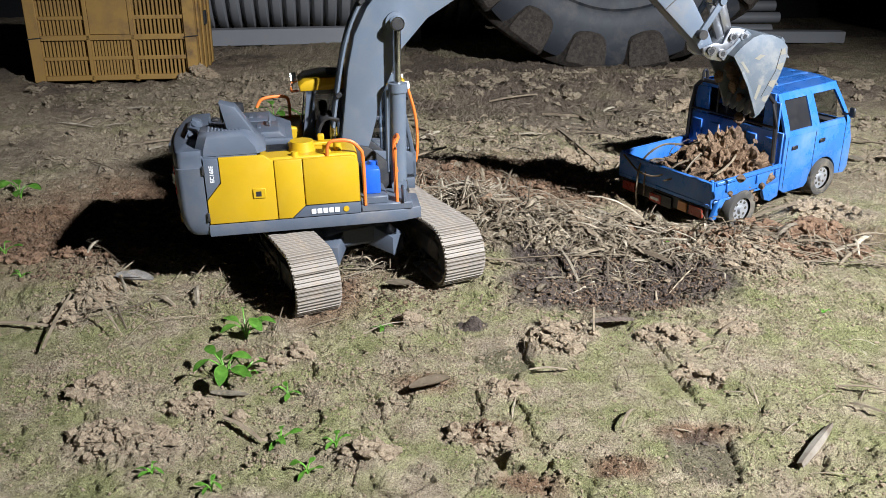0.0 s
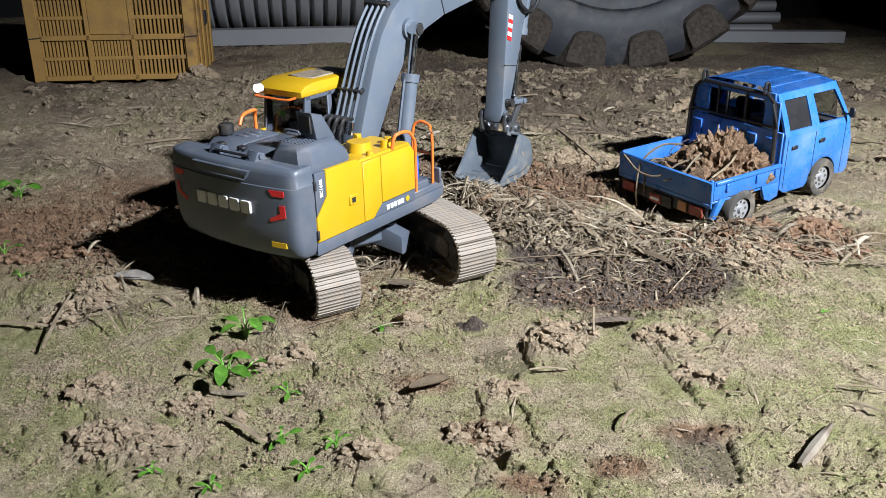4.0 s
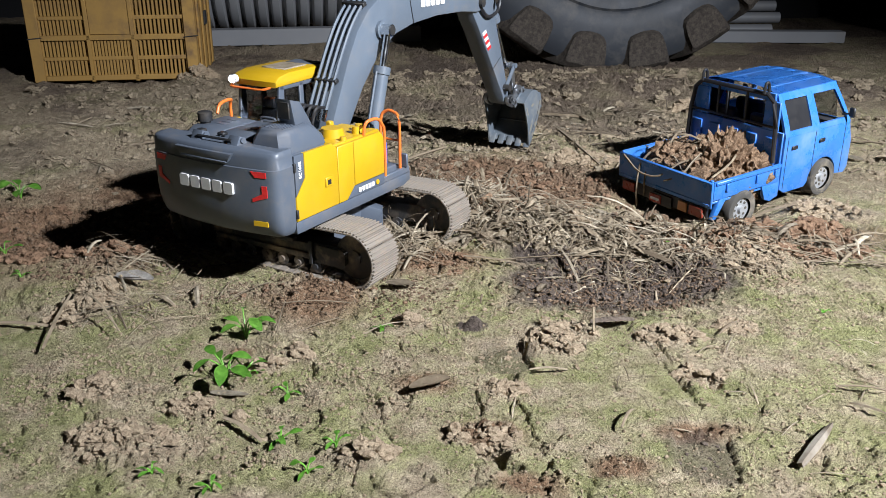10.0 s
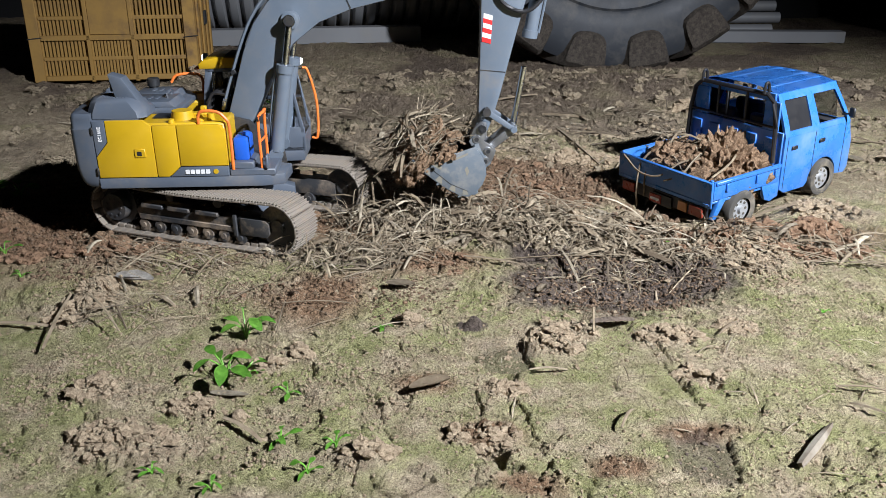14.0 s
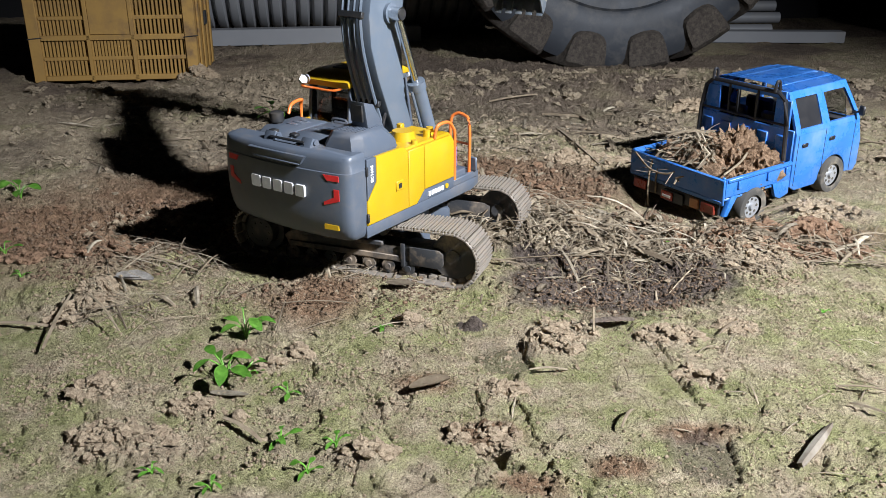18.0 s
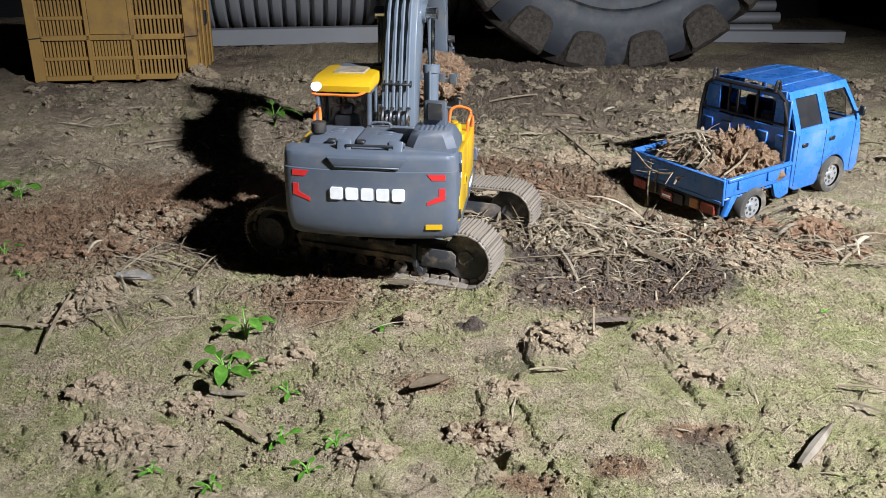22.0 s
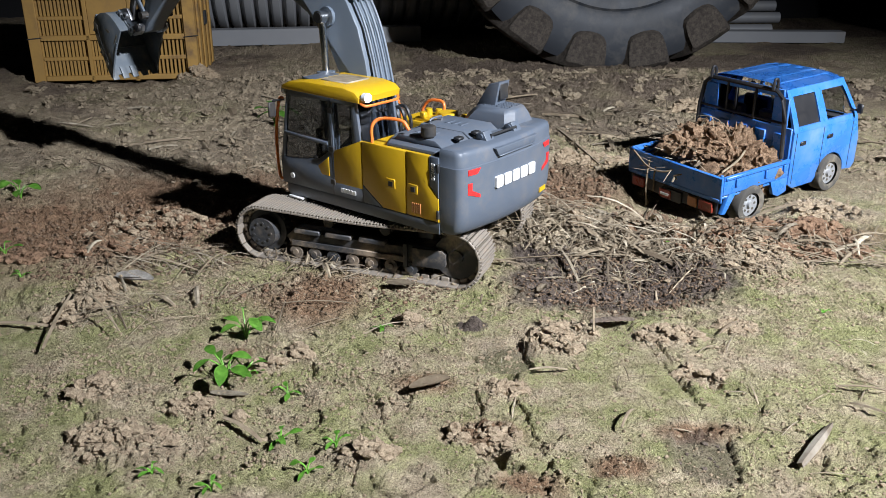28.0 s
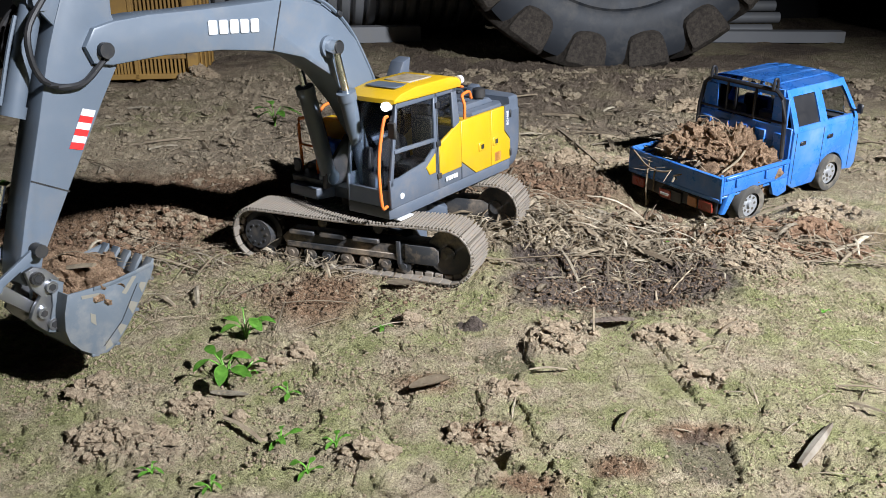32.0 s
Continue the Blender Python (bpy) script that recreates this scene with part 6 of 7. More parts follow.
def heap(name, label, parts, mat, straws, seed, size, straw_len=0.05, cat="soil load", slabs=10):
    """A pile of clods with stalks sticking out, one thing with soil and straw parts."""
    r = random.Random(seed)
    ob = tagged(empty(name), label, cat)
    bm = bmesh.new()
    for c, rad, rough, sub in parts:
        lump_mesh(bm, c, rad, r.uniform(0, 60), sub, rough, 2.4)
    for i in range(420):
        a = r.uniform(0, 6.283)
        k = math.sqrt(r.random())
        x, y = size[0] * k * math.cos(a), size[1] * k * math.sin(a)
        z = size[2] * (1 - k * k) * r.uniform(0.6, 1.0)
        s = 0.0016 + 0.0062 * r.random() ** 2.5
        lump_mesh(bm, (x, y, z), (s, s * r.uniform(0.7, 1.1), s * r.uniform(0.6, 0.9)), r.uniform(0, 90), 1, 0.7, 1.6)
    for i in range(slabs):
        slab(bm, r, size)
    part("soil", bm, mat, ob, smooth=False)
    if straws:
        bm = bmesh.new()
        for i in range(straws):
            a = r.uniform(0, 6.283)
            k = r.random() * 0.9
            p = Vector((size[0] * k * math.cos(a), size[1] * k * math.sin(a), size[2] * (1.05 - k * k)))
            az = r.uniform(0, 6.283)
            L = straw_len * r.uniform(0.35, 1.1)
            d = Vector((math.cos(az), math.sin(az), r.uniform(-0.35, 0.45))).normalized() * L / 2
            strip(bm, p - d, p + d, r.uniform(0.0007, 0.0018) if r.random() < 0.8 else r.uniform(0.003, 0.007), r.uniform(-0.012, 0.012), 7)
        tagged(part("straw", bm, M_STRAW, ob), kind="stuff")
    return ob


heap_bed = heap("soil_heap", "brown crumbly soil heap with stalks in the truck bed", [((0.014, -0.014, 0.010), (0.036, 0.034, 0.042), 0.6, 5), ((0.030, -0.040, 0.010), (0.022, 0.022, 0.026), 0.7, 4), ((-0.016, 0.004, 0.006), (0.028, 0.036, 0.024), 0.7, 4), ((0.016, 0.022, 0.006), (0.028, 0.028, 0.028), 0.7, 4), ((-0.030, -0.040, 0.004), (0.014, 0.016, 0.013), 0.7, 4), ((-0.004, -0.050, 0.006), (0.022, 0.014, 0.015), 0.7, 4), ((-0.034, 0.030, 0.004), (0.014, 0.020, 0.012), 0.7, 3)], M_LOAD_SOIL, 34, 3, (0.048, 0.052, 0.044), 0.035)
bm = bmesh.new()
for pts in ([(0.01, 0.03, 0.03), (-0.03, 0.042, 0.036), (-0.062, 0.045, 0.020), (-0.067, 0.046, -0.012), (-0.066, 0.044, -0.040)], [(-0.02, -0.01, 0.03), (-0.045, 0.0, 0.027), (-0.066, 0.012, 0.012), (-0.07, 0.04, 0.010), (-0.068, 0.07, 0.024)], [(0.0, 0.0, 0.036), (-0.035, -0.012, 0.032), (-0.058, -0.014, 0.018), (-0.066, 0.004, 0.008)], [(-0.03, 0.03, 0.02), (-0.055, 0.034, 0.024), (-0.064, 0.036, 0.006), (-0.0645, 0.036, -0.02)], [(0.02, -0.03, 0.04), (-0.02, -0.05, 0.034), (-0.05, -0.052, 0.024)]):
    tube(bm, arcpts(pts, 5), rng.uniform(0.0009, 0.0014), 5)
tagged(part("hanging_stalk", bm, M_STRAW, heap_bed), kind="stuff")
load_a = heap("soil_load", "loose reddish soil and stalks scooped by the bucket", [((0, 0, 0), (0.03, 0.028, 0.018), 0.55, 4), ((-0.012, 0.016, 0.004), (0.016, 0.016, 0.014), 0.6, 3), ((0.014, -0.014, 0.002), (0.016, 0.015, 0.013), 0.6, 3)], M_LOAD_SOIL, 26, 11, (0.03, 0.03, 0.02), 0.07)
load_b = heap("straw_load", "tangled bundle of dry stalks scooped with some soil", [((0, 0, -0.002), (0.024, 0.022, 0.012), 0.6, 4)], M_LOAD_SOIL, 300, 12, (0.046, 0.044, 0.046), 0.080, slabs=14)
load_c = heap("soil_load", "crumbly reddish-brown soil scooped by the bucket", [((0, 0, 0), (0.038, 0.040, 0.022), 0.55, 5), ((-0.022, 0.008, 0.003), (0.022, 0.026, 0.017), 0.6, 4), ((0.022, -0.012, 0.004), (0.022, 0.024, 0.017), 0.6, 4)], M_LOAD_SOIL, 8, 13, (0.042, 0.044, 0.026), 0.05)
load_d = heap("soil_load", "fresh reddish soil with thin twigs filling the bucket", [((0, 0, 0), (0.032, 0.029, 0.019), 0.6, 4), ((-0.014, 0.01, 0.006), (0.016, 0.016, 0.014), 0.6, 3)], M_LOAD_SOIL, 10, 14, (0.03, 0.03, 0.022), 0.05)


def crumbs(seed, mat, n=9, s0=0.004):
    out = []
    r = random.Random(seed)
    for i in range(n):
        bm = bmesh.new()
        s = s0 * r.uniform(0.5, 1.9)
        lump_mesh(bm, (0, 0, 0), (s, s * r.uniform(0.6, 1), s * r.uniform(0.6, 1)), r.uniform(0, 50), 2, 0.7, 1.8)
        ob = part("soil_crumb", bm, mat, None)
        tagged(ob, "small crumb of soil spilled from the bucket", "soil crumb", group="spilled crumbs")
        out.append(ob)
    return out


spill_a = crumbs(21, M_BROWN_SOIL, 30, 0.004)
spill_b = crumbs(22, M_BROWN_SOIL, 16, 0.004)
spill_c = crumbs(23, M_BROWN_SOIL, 18, 0.005)


# ---- litter on the ground ----
def fast_strips(name, label, spots, mat, seed):
    """Countless dry stalks and blades lying on the soil; spots: x, y, radii, number, length, width, lift."""
    r = random.Random(seed)
    V, F = [], []
    P = []
    for cx, cy, rx, ry, n, L, w, lift in spots:
        for i in range(n):
            a, k = r.uniform(0, 6.283), math.sqrt(r.random()) * (0.6 + 0.5 * r.random())
            P.append((cx + rx * k * math.cos(a), cy + ry * k * math.sin(a), L * (0.2 + 1.3 * r.random() ** 1.6), w * (r.uniform(0.2, 0.42) if r.random() < 0.66 else r.uniform(0.5, 1.0) if r.random() < 0.8 else r.uniform(1.2, 2.0)), lift * r.random() ** 2))
    zs = ground_height(np.array([p[0] for p in P]), np.array([p[1] for p in P]))
    ends = []
    for (x, y, L, w, lift), z in zip(P, zs):
        az = r.uniform(0, 6.283)
        ends.append((x - math.cos(az) * L / 2, y - math.sin(az) * L / 2, x + math.cos(az) * L / 2, y + math.sin(az) * L / 2, az))
    ea = ground_height(np.array([e[0] for e in ends]), np.array([e[1] for e in ends]))
    eb = ground_height(np.array([e[2] for e in ends]), np.array([e[3] for e in ends]))
    for (x, y, L, w, lift), z, e, za, zb in zip(P, zs, ends, ea, eb):
        up0 = 0.0012 + lift
        A = Vector((e[0], e[1], za + up0 * r.uniform(0.2, 1)))
        B = Vector((e[2], e[3], zb + up0 * r.uniform(0.2, 1) + (lift * 1.5 if r.random() < 0.3 else 0)))
        M = Vector((x, y, max(0.3 * z + 0.35 * (A.z + B.z), (A.z + B.z) / 2) + 0.5 * up0 + 0.1 * w + r.uniform(0, 0.018) * L * (0.3 + lift * 20)))
        s = Vector((-math.sin(e[4]), math.cos(e[4]), r.uniform(-0.5, 0.5))) * (w / 2)
        bend = Vector((-math.sin(e[4]), math.cos(e[4]), 0)) * r.uniform(-0.018, 0.018) * L
        n = 4
        base = len(V)
        for i in range(n + 1):
            t = i / n
            p = A * (1 - t) ** 2 + (M * 2 - (A + B) / 2) * 2 * t * (1 - t) + B * t * t + bend * 4 * t * (1 - t)
            k = 0.5 + 0.5 * math.sin(math.pi * (0.12 + 0.83 * t))
            V += [tuple(p + s * k), tuple(p + Vector((0, 0, w * 0.22))), tuple(p - s * k)]
            if i:
                b = base + 3 * i
                F += [(b - 3, b - 2, b + 1, b), (b - 2, b - 1, b + 2, b + 1), (b - 1, b - 3, b, b + 2)]
    me = bpy.data.meshes.new(name)
    me.from_pydata(V, [], F)
    me.update()
    ob = link_mesh(name, me, mat, None, smooth=False)
    tagged(ob, label, "straw", kind="stuff")


fast_strips("dry_straw", "scattered dry straw, bamboo blades and stalks on the soil", [
    (0.04, 0.885, 0.17, 0.065, 820, 0.05, 0.00332, 0.0164), (0.13, 0.85, 0.12, 0.05, 410, 0.045, 0.00332, 0.0116), (-0.09, 0.8, 0.09, 0.05, 363, 0.04, 0.00253, 0.0104),
    (-0.05, 0.92, 0.1, 0.05, 252, 0.055, 0.00317, 0.0188), (0.02, 1, 0.12, 0.07, 172, 0.055, 0.00317, 0.0164), (0.26, 0.83, 0.14, 0.05, 473, 0.05, 0.00356, 0.0116), (0.2, 0.775, 0.13, 0.05, 189, 0.05, 0.00238, 0.0068), (0.42, 0.8, 0.1, 0.06, 109, 0.06, 0.00238, 0.0068),
    (-0.27, 0.78, 0.08, 0.03, 141, 0.05, 0.00222, 0.0092), (-0.28, 0.68, 0.07, 0.05, 78, 0.045, 0.00238, 0.0092), (0.36, 0.86, 0.1, 0.06, 109, 0.05, 0.00238, 0.0092),
    (0, 0.75, 0.3, 0.3, 252, 0.028, 0.00127, 0.0056), (0.25, 0.6, 0.25, 0.2, 172, 0.028, 0.00127, 0.0056), (0.1, 1.3, 0.55, 0.3, 170, 0.06, 0.004, 0.006), (0.5, 1.25, 0.3, 0.3, 90, 0.06, 0.004, 0.006), (-0.4, 1.3, 0.35, 0.3, 70, 0.05, 0.003, 0.004), (0.2, 1.3, 0.4, 0.25, 90, 0.035, 0.011, 0.004), (-0.35, 1.35, 0.4, 0.25, 50, 0.035, 0.01, 0.004)], M_STRAW, 5)


def fast_clods(name, label, spots, mat, seed):
    """Countless crumbs of soil; spots: x, y, radii, number, size."""
    r = random.Random(seed)
    t = (1 + 5 ** 0.5) / 2
    ico = [Vector(v).normalized() for v in ((-1, t, 0), (1, t, 0), (-1, -t, 0), (1, -t, 0), (0, -1, t), (0, 1, t), (0, -1, -t), (0, 1, -t), (t, 0, -1), (t, 0, 1), (-t, 0, -1), (-t, 0, 1))]
    tri = [(0, 11, 5), (0, 5, 1), (0, 1, 7), (0, 7, 10), (0, 10, 11), (1, 5, 9), (5, 11, 4), (11, 10, 2), (10, 7, 6), (7, 1, 8), (3, 9, 4), (3, 4, 2), (3, 2, 6), (3, 6, 8), (3, 8, 9), (4, 9, 5), (2, 4, 11), (6, 2, 10), (8, 6, 7), (9, 8, 1)]
    # finer balls for crumbs large enough to show their shape
    def finer(vs, fs):
        mid, out, faces = {}, list(vs), []
        def half(i, j):
            k = (min(i, j), max(i, j))
            if k not in mid:
                mid[k] = len(out)
                out.append(((out[i] + out[j]) / 2).normalized())
            return mid[k]
        for a, b, c in fs:
            ab, bc, ca = half(a, b), half(b, c), half(c, a)
            faces += [(a, ab, ca), (b, bc, ab), (c, ca, bc), (ab, bc, ca)]
        return out, faces
    ball2 = finer(ico, tri)
    ball3 = finer(*ball2)
    P = []
    for cx, cy, rx, ry, n, s in spots:
        for i in range(n):
            a, k = r.uniform(0, 6.283), r.random() ** 0.6
            P.append((cx + rx * k * math.cos(a), cy + ry * k * math.sin(a), s * (0.22 + 0.95 * r.random() ** 4)))
    zs = ground_height(np.array([p[0] for p in P]), np.array([p[1] for p in P]))
    V, F = [], []
    for (x, y, s), z in zip(P, zs):
        vs, fs = ball3 if s > 0.0062 else ball2 if s > 0.0021 else (ico, tri)
        b = len(V)
        sx, sy, sz = r.uniform(0.8, 1.3), r.uniform(0.7, 1.1), r.uniform(0.55, 0.85)
        off = Vector((r.uniform(0, 50), r.uniform(0, 50), 0))
        for v in vs:
            k = 1 + 0.7 * noise.noise(v * 1.7 + off) + (r.uniform(-0.22, 0.22) if s < 0.0048 else 0.5 * noise.noise(v * 4.1 + off) + r.uniform(-0.12, 0.12))
            V.append((x + v.x * s * sx * k, y + v.y * s * sy * k, z + s * 0.3 + v.z * s * sz * k))
        F += [(a + b, c + b, d + b) for a, c, d in fs]
    me = bpy.data.meshes.new(name)
    me.from_pydata(V, [], F)
    me.update()
    ob = link_mesh(name, me, mat, None, smooth=False)
    tagged(ob, label, "soil clods", kind="stuff")


fast_clods("tan_soil_clods", "scattered tan soil crumbs and clods", [
    *((cx, cy, 0.9 * rx, 0.9 * ry, int(60 + 9e4 * rx * ry), 0.0046) for cx, cy, rx, ry in CLODDY),
    (0.0, 0.68, 0.35, 0.25, 1500, 0.0019), (0.2, 0.55, 0.25, 0.2, 1400, 0.0017), (-0.2, 0.55, 0.2, 0.15, 1200, 0.0017), (0.1, 1.2, 0.5, 0.2, 700, 0.0036), (-0.52, 1.83, 0.05, 0.02, 40, 0.012), (0.2, 1.16, 0.06, 0.03, 120, 0.009), (0.46, 1.5, 0.05, 0.04, 120, 0.012), (0.22, 0.86, 0.1, 0.04, 40, 0.011)], M_TAN_SOIL, 31)
fast_clods("red_soil_clods", "loose reddish soil crumbs and clods", [
    (-0.38, 0.87, 0.17, 0.09, 420, 0.0045), (-0.26, 0.93, 0.12, 0.06, 260, 0.0045), (0.07, 1.03, 0.15, 0.08, 420, 0.005), (-0.1, 0.7, 0.1, 0.03, 70, 0.0026), (0.33, 0.82, 0.12, 0.04, 520, 0.0062), (0.0, 0.775, 0.05, 0.03, 90, 0.004), (0.28, 0.82, 0.05, 0.03, 110, 0.007), (0.30, 0.85, 0.13, 0.035, 60, 0.0125), (0.38, 0.865, 0.06, 0.02, 30, 0.0135), (-0.36, 0.79, 0.1, 0.02, 170, 0.0065)], M_RED_SOIL, 32)
fast_clods("brown_soil_clods", "olive-brown soil clods strewn among straw and over the far ground", [(0.05, 0.875, 0.15, 0.055, 420, 0.0075), (0.2, 0.82, 0.12, 0.04, 300, 0.0070), (-0.09, 0.82, 0.08, 0.04, 120, 0.005), (0.1, 1.25, 0.5, 0.2, 500, 0.0065), (0.6, 1.3, 0.3, 0.25, 420, 0.0075), (-0.45, 1.25, 0.3, 0.25, 420, 0.006), (0.25, 1.7, 0.8, 0.2, 700, 0.010), (-0.5, 1.6, 0.35, 0.2, 400, 0.008), (0.75, 1.1, 0.12, 0.12, 120, 0.006)], M_FAR_SOIL, 34)
fast_clods("dark_soil_clods", "dark damp soil crumbs round a scraped hollow", [(0.165, 0.735, 0.09, 0.055, 420, 0.0030), (0.168, 0.458, 0.02, 0.02, 40, 0.0018)], M_DARK_SOIL, 33)


def fine_crumbs(name, label, spots, mat, seed):
    """Countless grains too small to pick apart, sharp-edged; spots: x, y, radii, number, smallest and largest size."""
    g = np.random.default_rng(seed)
    t = (1 + 5 ** 0.5) / 2
    ico = np.array([(-1, t, 0), (1, t, 0), (-1, -t, 0), (1, -t, 0), (0, -1, t), (0, 1, t), (0, -1, -t), (0, 1, -t), (t, 0, -1), (t, 0, 1), (-t, 0, -1), (-t, 0, 1)]) / math.hypot(1, t)
    tri = np.array([(0, 11, 5), (0, 5, 1), (0, 1, 7), (0, 7, 10), (0, 10, 11), (1, 5, 9), (5, 11, 4), (11, 10, 2), (10, 7, 6), (7, 1, 8), (3, 9, 4), (3, 4, 2), (3, 2, 6), (3, 6, 8), (3, 8, 9), (4, 9, 5), (2, 4, 11), (6, 2, 10), (8, 6, 7), (9, 8, 1)])
    X, Y, S = [], [], []
    for cx, cy, rx, ry, n, s0, s1 in spots:
        a, k = g.uniform(0, 6.283, n), g.random(n) ** 0.5
        x, y = cx + rx * k * np.cos(a), cy + ry * k * np.sin(a)
        keep = (g.random(n) < np.clip((fbm(x, y, 16, 4, 71, 0.65) - 0.36) / 0.2, 0.05, 1)) & ((patch(x, y, DARK) < 0.4) | (mat is not M_TAN_SOIL))
        X.append(x[keep]); Y.append(y[keep]); S.append((s0 + (s1 - s0) * g.random(n) ** 3)[keep])
    X, Y, S = np.concatenate(X), np.concatenate(Y), np.concatenate(S)
    Z = ground_height(X, Y)
    n = len(X)
    V = ico[None] * g.uniform(0.62, 1.25, (n, 12, 1)) * g.uniform(0.7, 1.2, (n, 1, 3)) * S[:, None, None]
    V[:, :, 2] *= 0.8
    V += np.stack([X, Y, Z + S * 0.35], -1)[:, None]
    F = tri[None] + 12 * np.arange(n)[:, None, None]
    me = bpy.data.meshes.new(name)
    me.vertices.add(n * 12)
    me.vertices.foreach_set("co", V.astype(np.float32).ravel())
    me.loops.add(n * 60)
    me.loops.foreach_set("vertex_index", F.astype(np.int32).ravel())
    me.polygons.add(n * 20)
    me.polygons.foreach_set("loop_start", np.arange(0, n * 60, 3, dtype=np.int32))
    me.update(calc_edges=True)
    tagged(link_mesh(name, me, mat, None, smooth=False), label, "soil crumbs", kind="stuff")


fine_crumbs("fine_soil_crumbs", "fine loose tan soil crumbs strewn over the crust", [
    (0.03, 0.6, 0.42, 0.24, 15000, 0.00035, 0.0014), (0.25, 0.6, 0.3, 0.22, 9000, 0.00035, 0.0013), (-0.2, 0.52, 0.17, 0.1, 5000, 0.0004, 0.0019), (0.27, 0.77, 0.1, 0.06, 2200, 0.0006, 0.0024), (-0.27, 0.69, 0.12, 0.06, 1500, 0.0005, 0.0018), (0.1, 1.05, 0.6, 0.35, 6000, 0.0006, 0.0026)], M_TAN_SOIL, 61)
fine_crumbs("fine_brown_crumbs", "fine brown soil crumbs in loosened ground", [(-0.36, 0.86, 0.22, 0.12, 6000, 0.0007, 0.003), (0.165, 0.735, 0.1, 0.07, 4500, 0.0005, 0.002), (0.06, 1.04, 0.16, 0.1, 3500, 0.0008, 0.003), (-0.1, 0.7, 0.12, 0.05, 1500, 0.0005, 0.002)], M_BROWN_SOIL, 62)


# single sticks, chips and leaves: ends on the ground, width, thickness
def stick(name, label, a, b, w, mat, lift=0.003, bend=0.002):
    bm = bmesh.new()
    za, zb = gz(*a), gz(*b)
    strip(bm, (a[0], a[1], za + lift), (b[0], b[1], zb + lift), w, bend, 9, w * 0.35)
    ob = part(name, bm, mat, None)
    tagged(ob, label, name.replace("_", " "))


def curled_leaf(label, c, L, W, az, mat, curl=0.25):
    bm = bmesh.new()
    nx, ny = 12, 6
    grid = []
    for i in range(nx + 1):
        u = i / nx
        wv = W / 2 * math.sin(math.pi * (0.06 + 0.9 * u)) ** 0.75
        row = []
        for j in range(ny + 1):
            v = 2 * j / ny - 1
            x, y = (u - 0.5) * L, v * wv
            z = curl * abs(v) ** 1.6 * wv + 0.12 * L * (u - 0.45) ** 2 + 0.02 * L * noise.noise(Vector((u * 5, v * 3, c[0] * 40)))
            row.append(bm.verts.new((x, y, z)))
        grid.append(row)
    for i in range(nx):
        for j in range(ny):
            bm.faces.new((grid[i][j], grid[i + 1][j], grid[i + 1][j + 1], grid[i][j + 1]))
    bmesh.ops.solidify(bm, geom=bm.faces[:], thickness=-0.0006)
    bmesh.ops.recalc_face_normals(bm, faces=bm.faces)
    ob = part("dead_leaf", bm, mat, None, m=pose(c[0], c[1], gz(*c) + 0.005, 0, 0, az))
    tagged(ob, label, "leaf")


def weed(c, size, leaves, seed, label):
    r = random.Random(seed)
    ob = tagged(empty("weed", pose(c[0], c[1], gz(*c) - 0.001)), label, "weed", group="small green weeds")
    for i in range(leaves):
        az = 2 * math.pi * i / leaves + r.uniform(-0.4, 0.4)
        h, out = size * r.uniform(0.35, 0.8), size * r.uniform(0.35, 0.9)
        top = Vector((math.cos(az) * out * 0.55, math.sin(az) * out * 0.55, h))
        bm = bmesh.new()
        tube(bm, arcpts([(0, 0, 0), (top.x * 0.3, top.y * 0.3, h * 0.65), top], 3), 0.0006, 5)
        stem = part("stem", bm, M_LEAF, ob)
        bm = bmesh.new()
        L, W = size * r.uniform(0.45, 0.7), size * r.uniform(0.24, 0.36)
        rows = []
        for a in range(7):
            u = a / 6
            wv = W * math.sin(math.pi * (0.04 + 0.92 * u)) ** 0.8
            rows.append([bm.verts.new((u * L, s * wv / 2, -0.25 * L * u * u + 0.14 * wv * abs(s))) for s in (-1, 0, 1)])
        for a in range(6):
            for b in range(2):
                bm.faces.new((rows[a][b], rows[a + 1][b], rows[a + 1][b + 1], rows[a][b + 1]))
        bmesh.ops.solidify(bm, geom=bm.faces[:], thickness=0.0003)
        bmesh.ops.recalc_face_normals(bm, faces=bm.faces)
        part("leaf", bm, M_LEAF, stem, m=Matrix.Translation(top) @ pose(0, 0, 0, r.uniform(-20, 20), r.uniform(-25, 15), math.degrees(az) + r.uniform(-25, 25)))


stick("stick", "pale dry split stick lying on soil", (-0.377, 0.642), (-0.320, 0.632), 0.0052, M_WOOD, 0.003)
stick("stick", "pale dry split stick leaning on another", (-0.312, 0.589), (-0.328, 0.685), 0.0045, M_WOOD, 0.006)
stick("wood_chip", "short weathered wood chip on mossy soil", (-0.1495, 0.4985), (-0.119, 0.4735), 0.0051, M_WOOD, 0.004)
stick("wood_chip", "long weathered wood chip beside a crack", (0.2215, 0.443), (0.2605, 0.4890), 0.0066, M_CHIP, 0.003)
stick("stick", "thin pale stalk lying far off on soil", (-0.474, 1.259), (-0.387, 1.284), 0.0052, M_WOOD, 0.003)
stick("stick", "broken dark stick beside the hollow", (0.122, 0.637), (0.160, 0.645), 0.0062, M_DARK_SOIL, 0.005)
stick("stick", "thin pale stalk lying across dark soil", (0.053, 0.769), (0.159, 0.787), 0.0028, M_STRAW, 0.006)
stick("stick", "thin dry stalk on cracked soil", (0.284, 0.536), (0.319, 0.528), 0.0029, M_STRAW, 0.003)
stick("stick", "thin dry stalk on cracked soil", (0.284, 0.515), (0.305, 0.498), 0.0024, M_STRAW, 0.003)
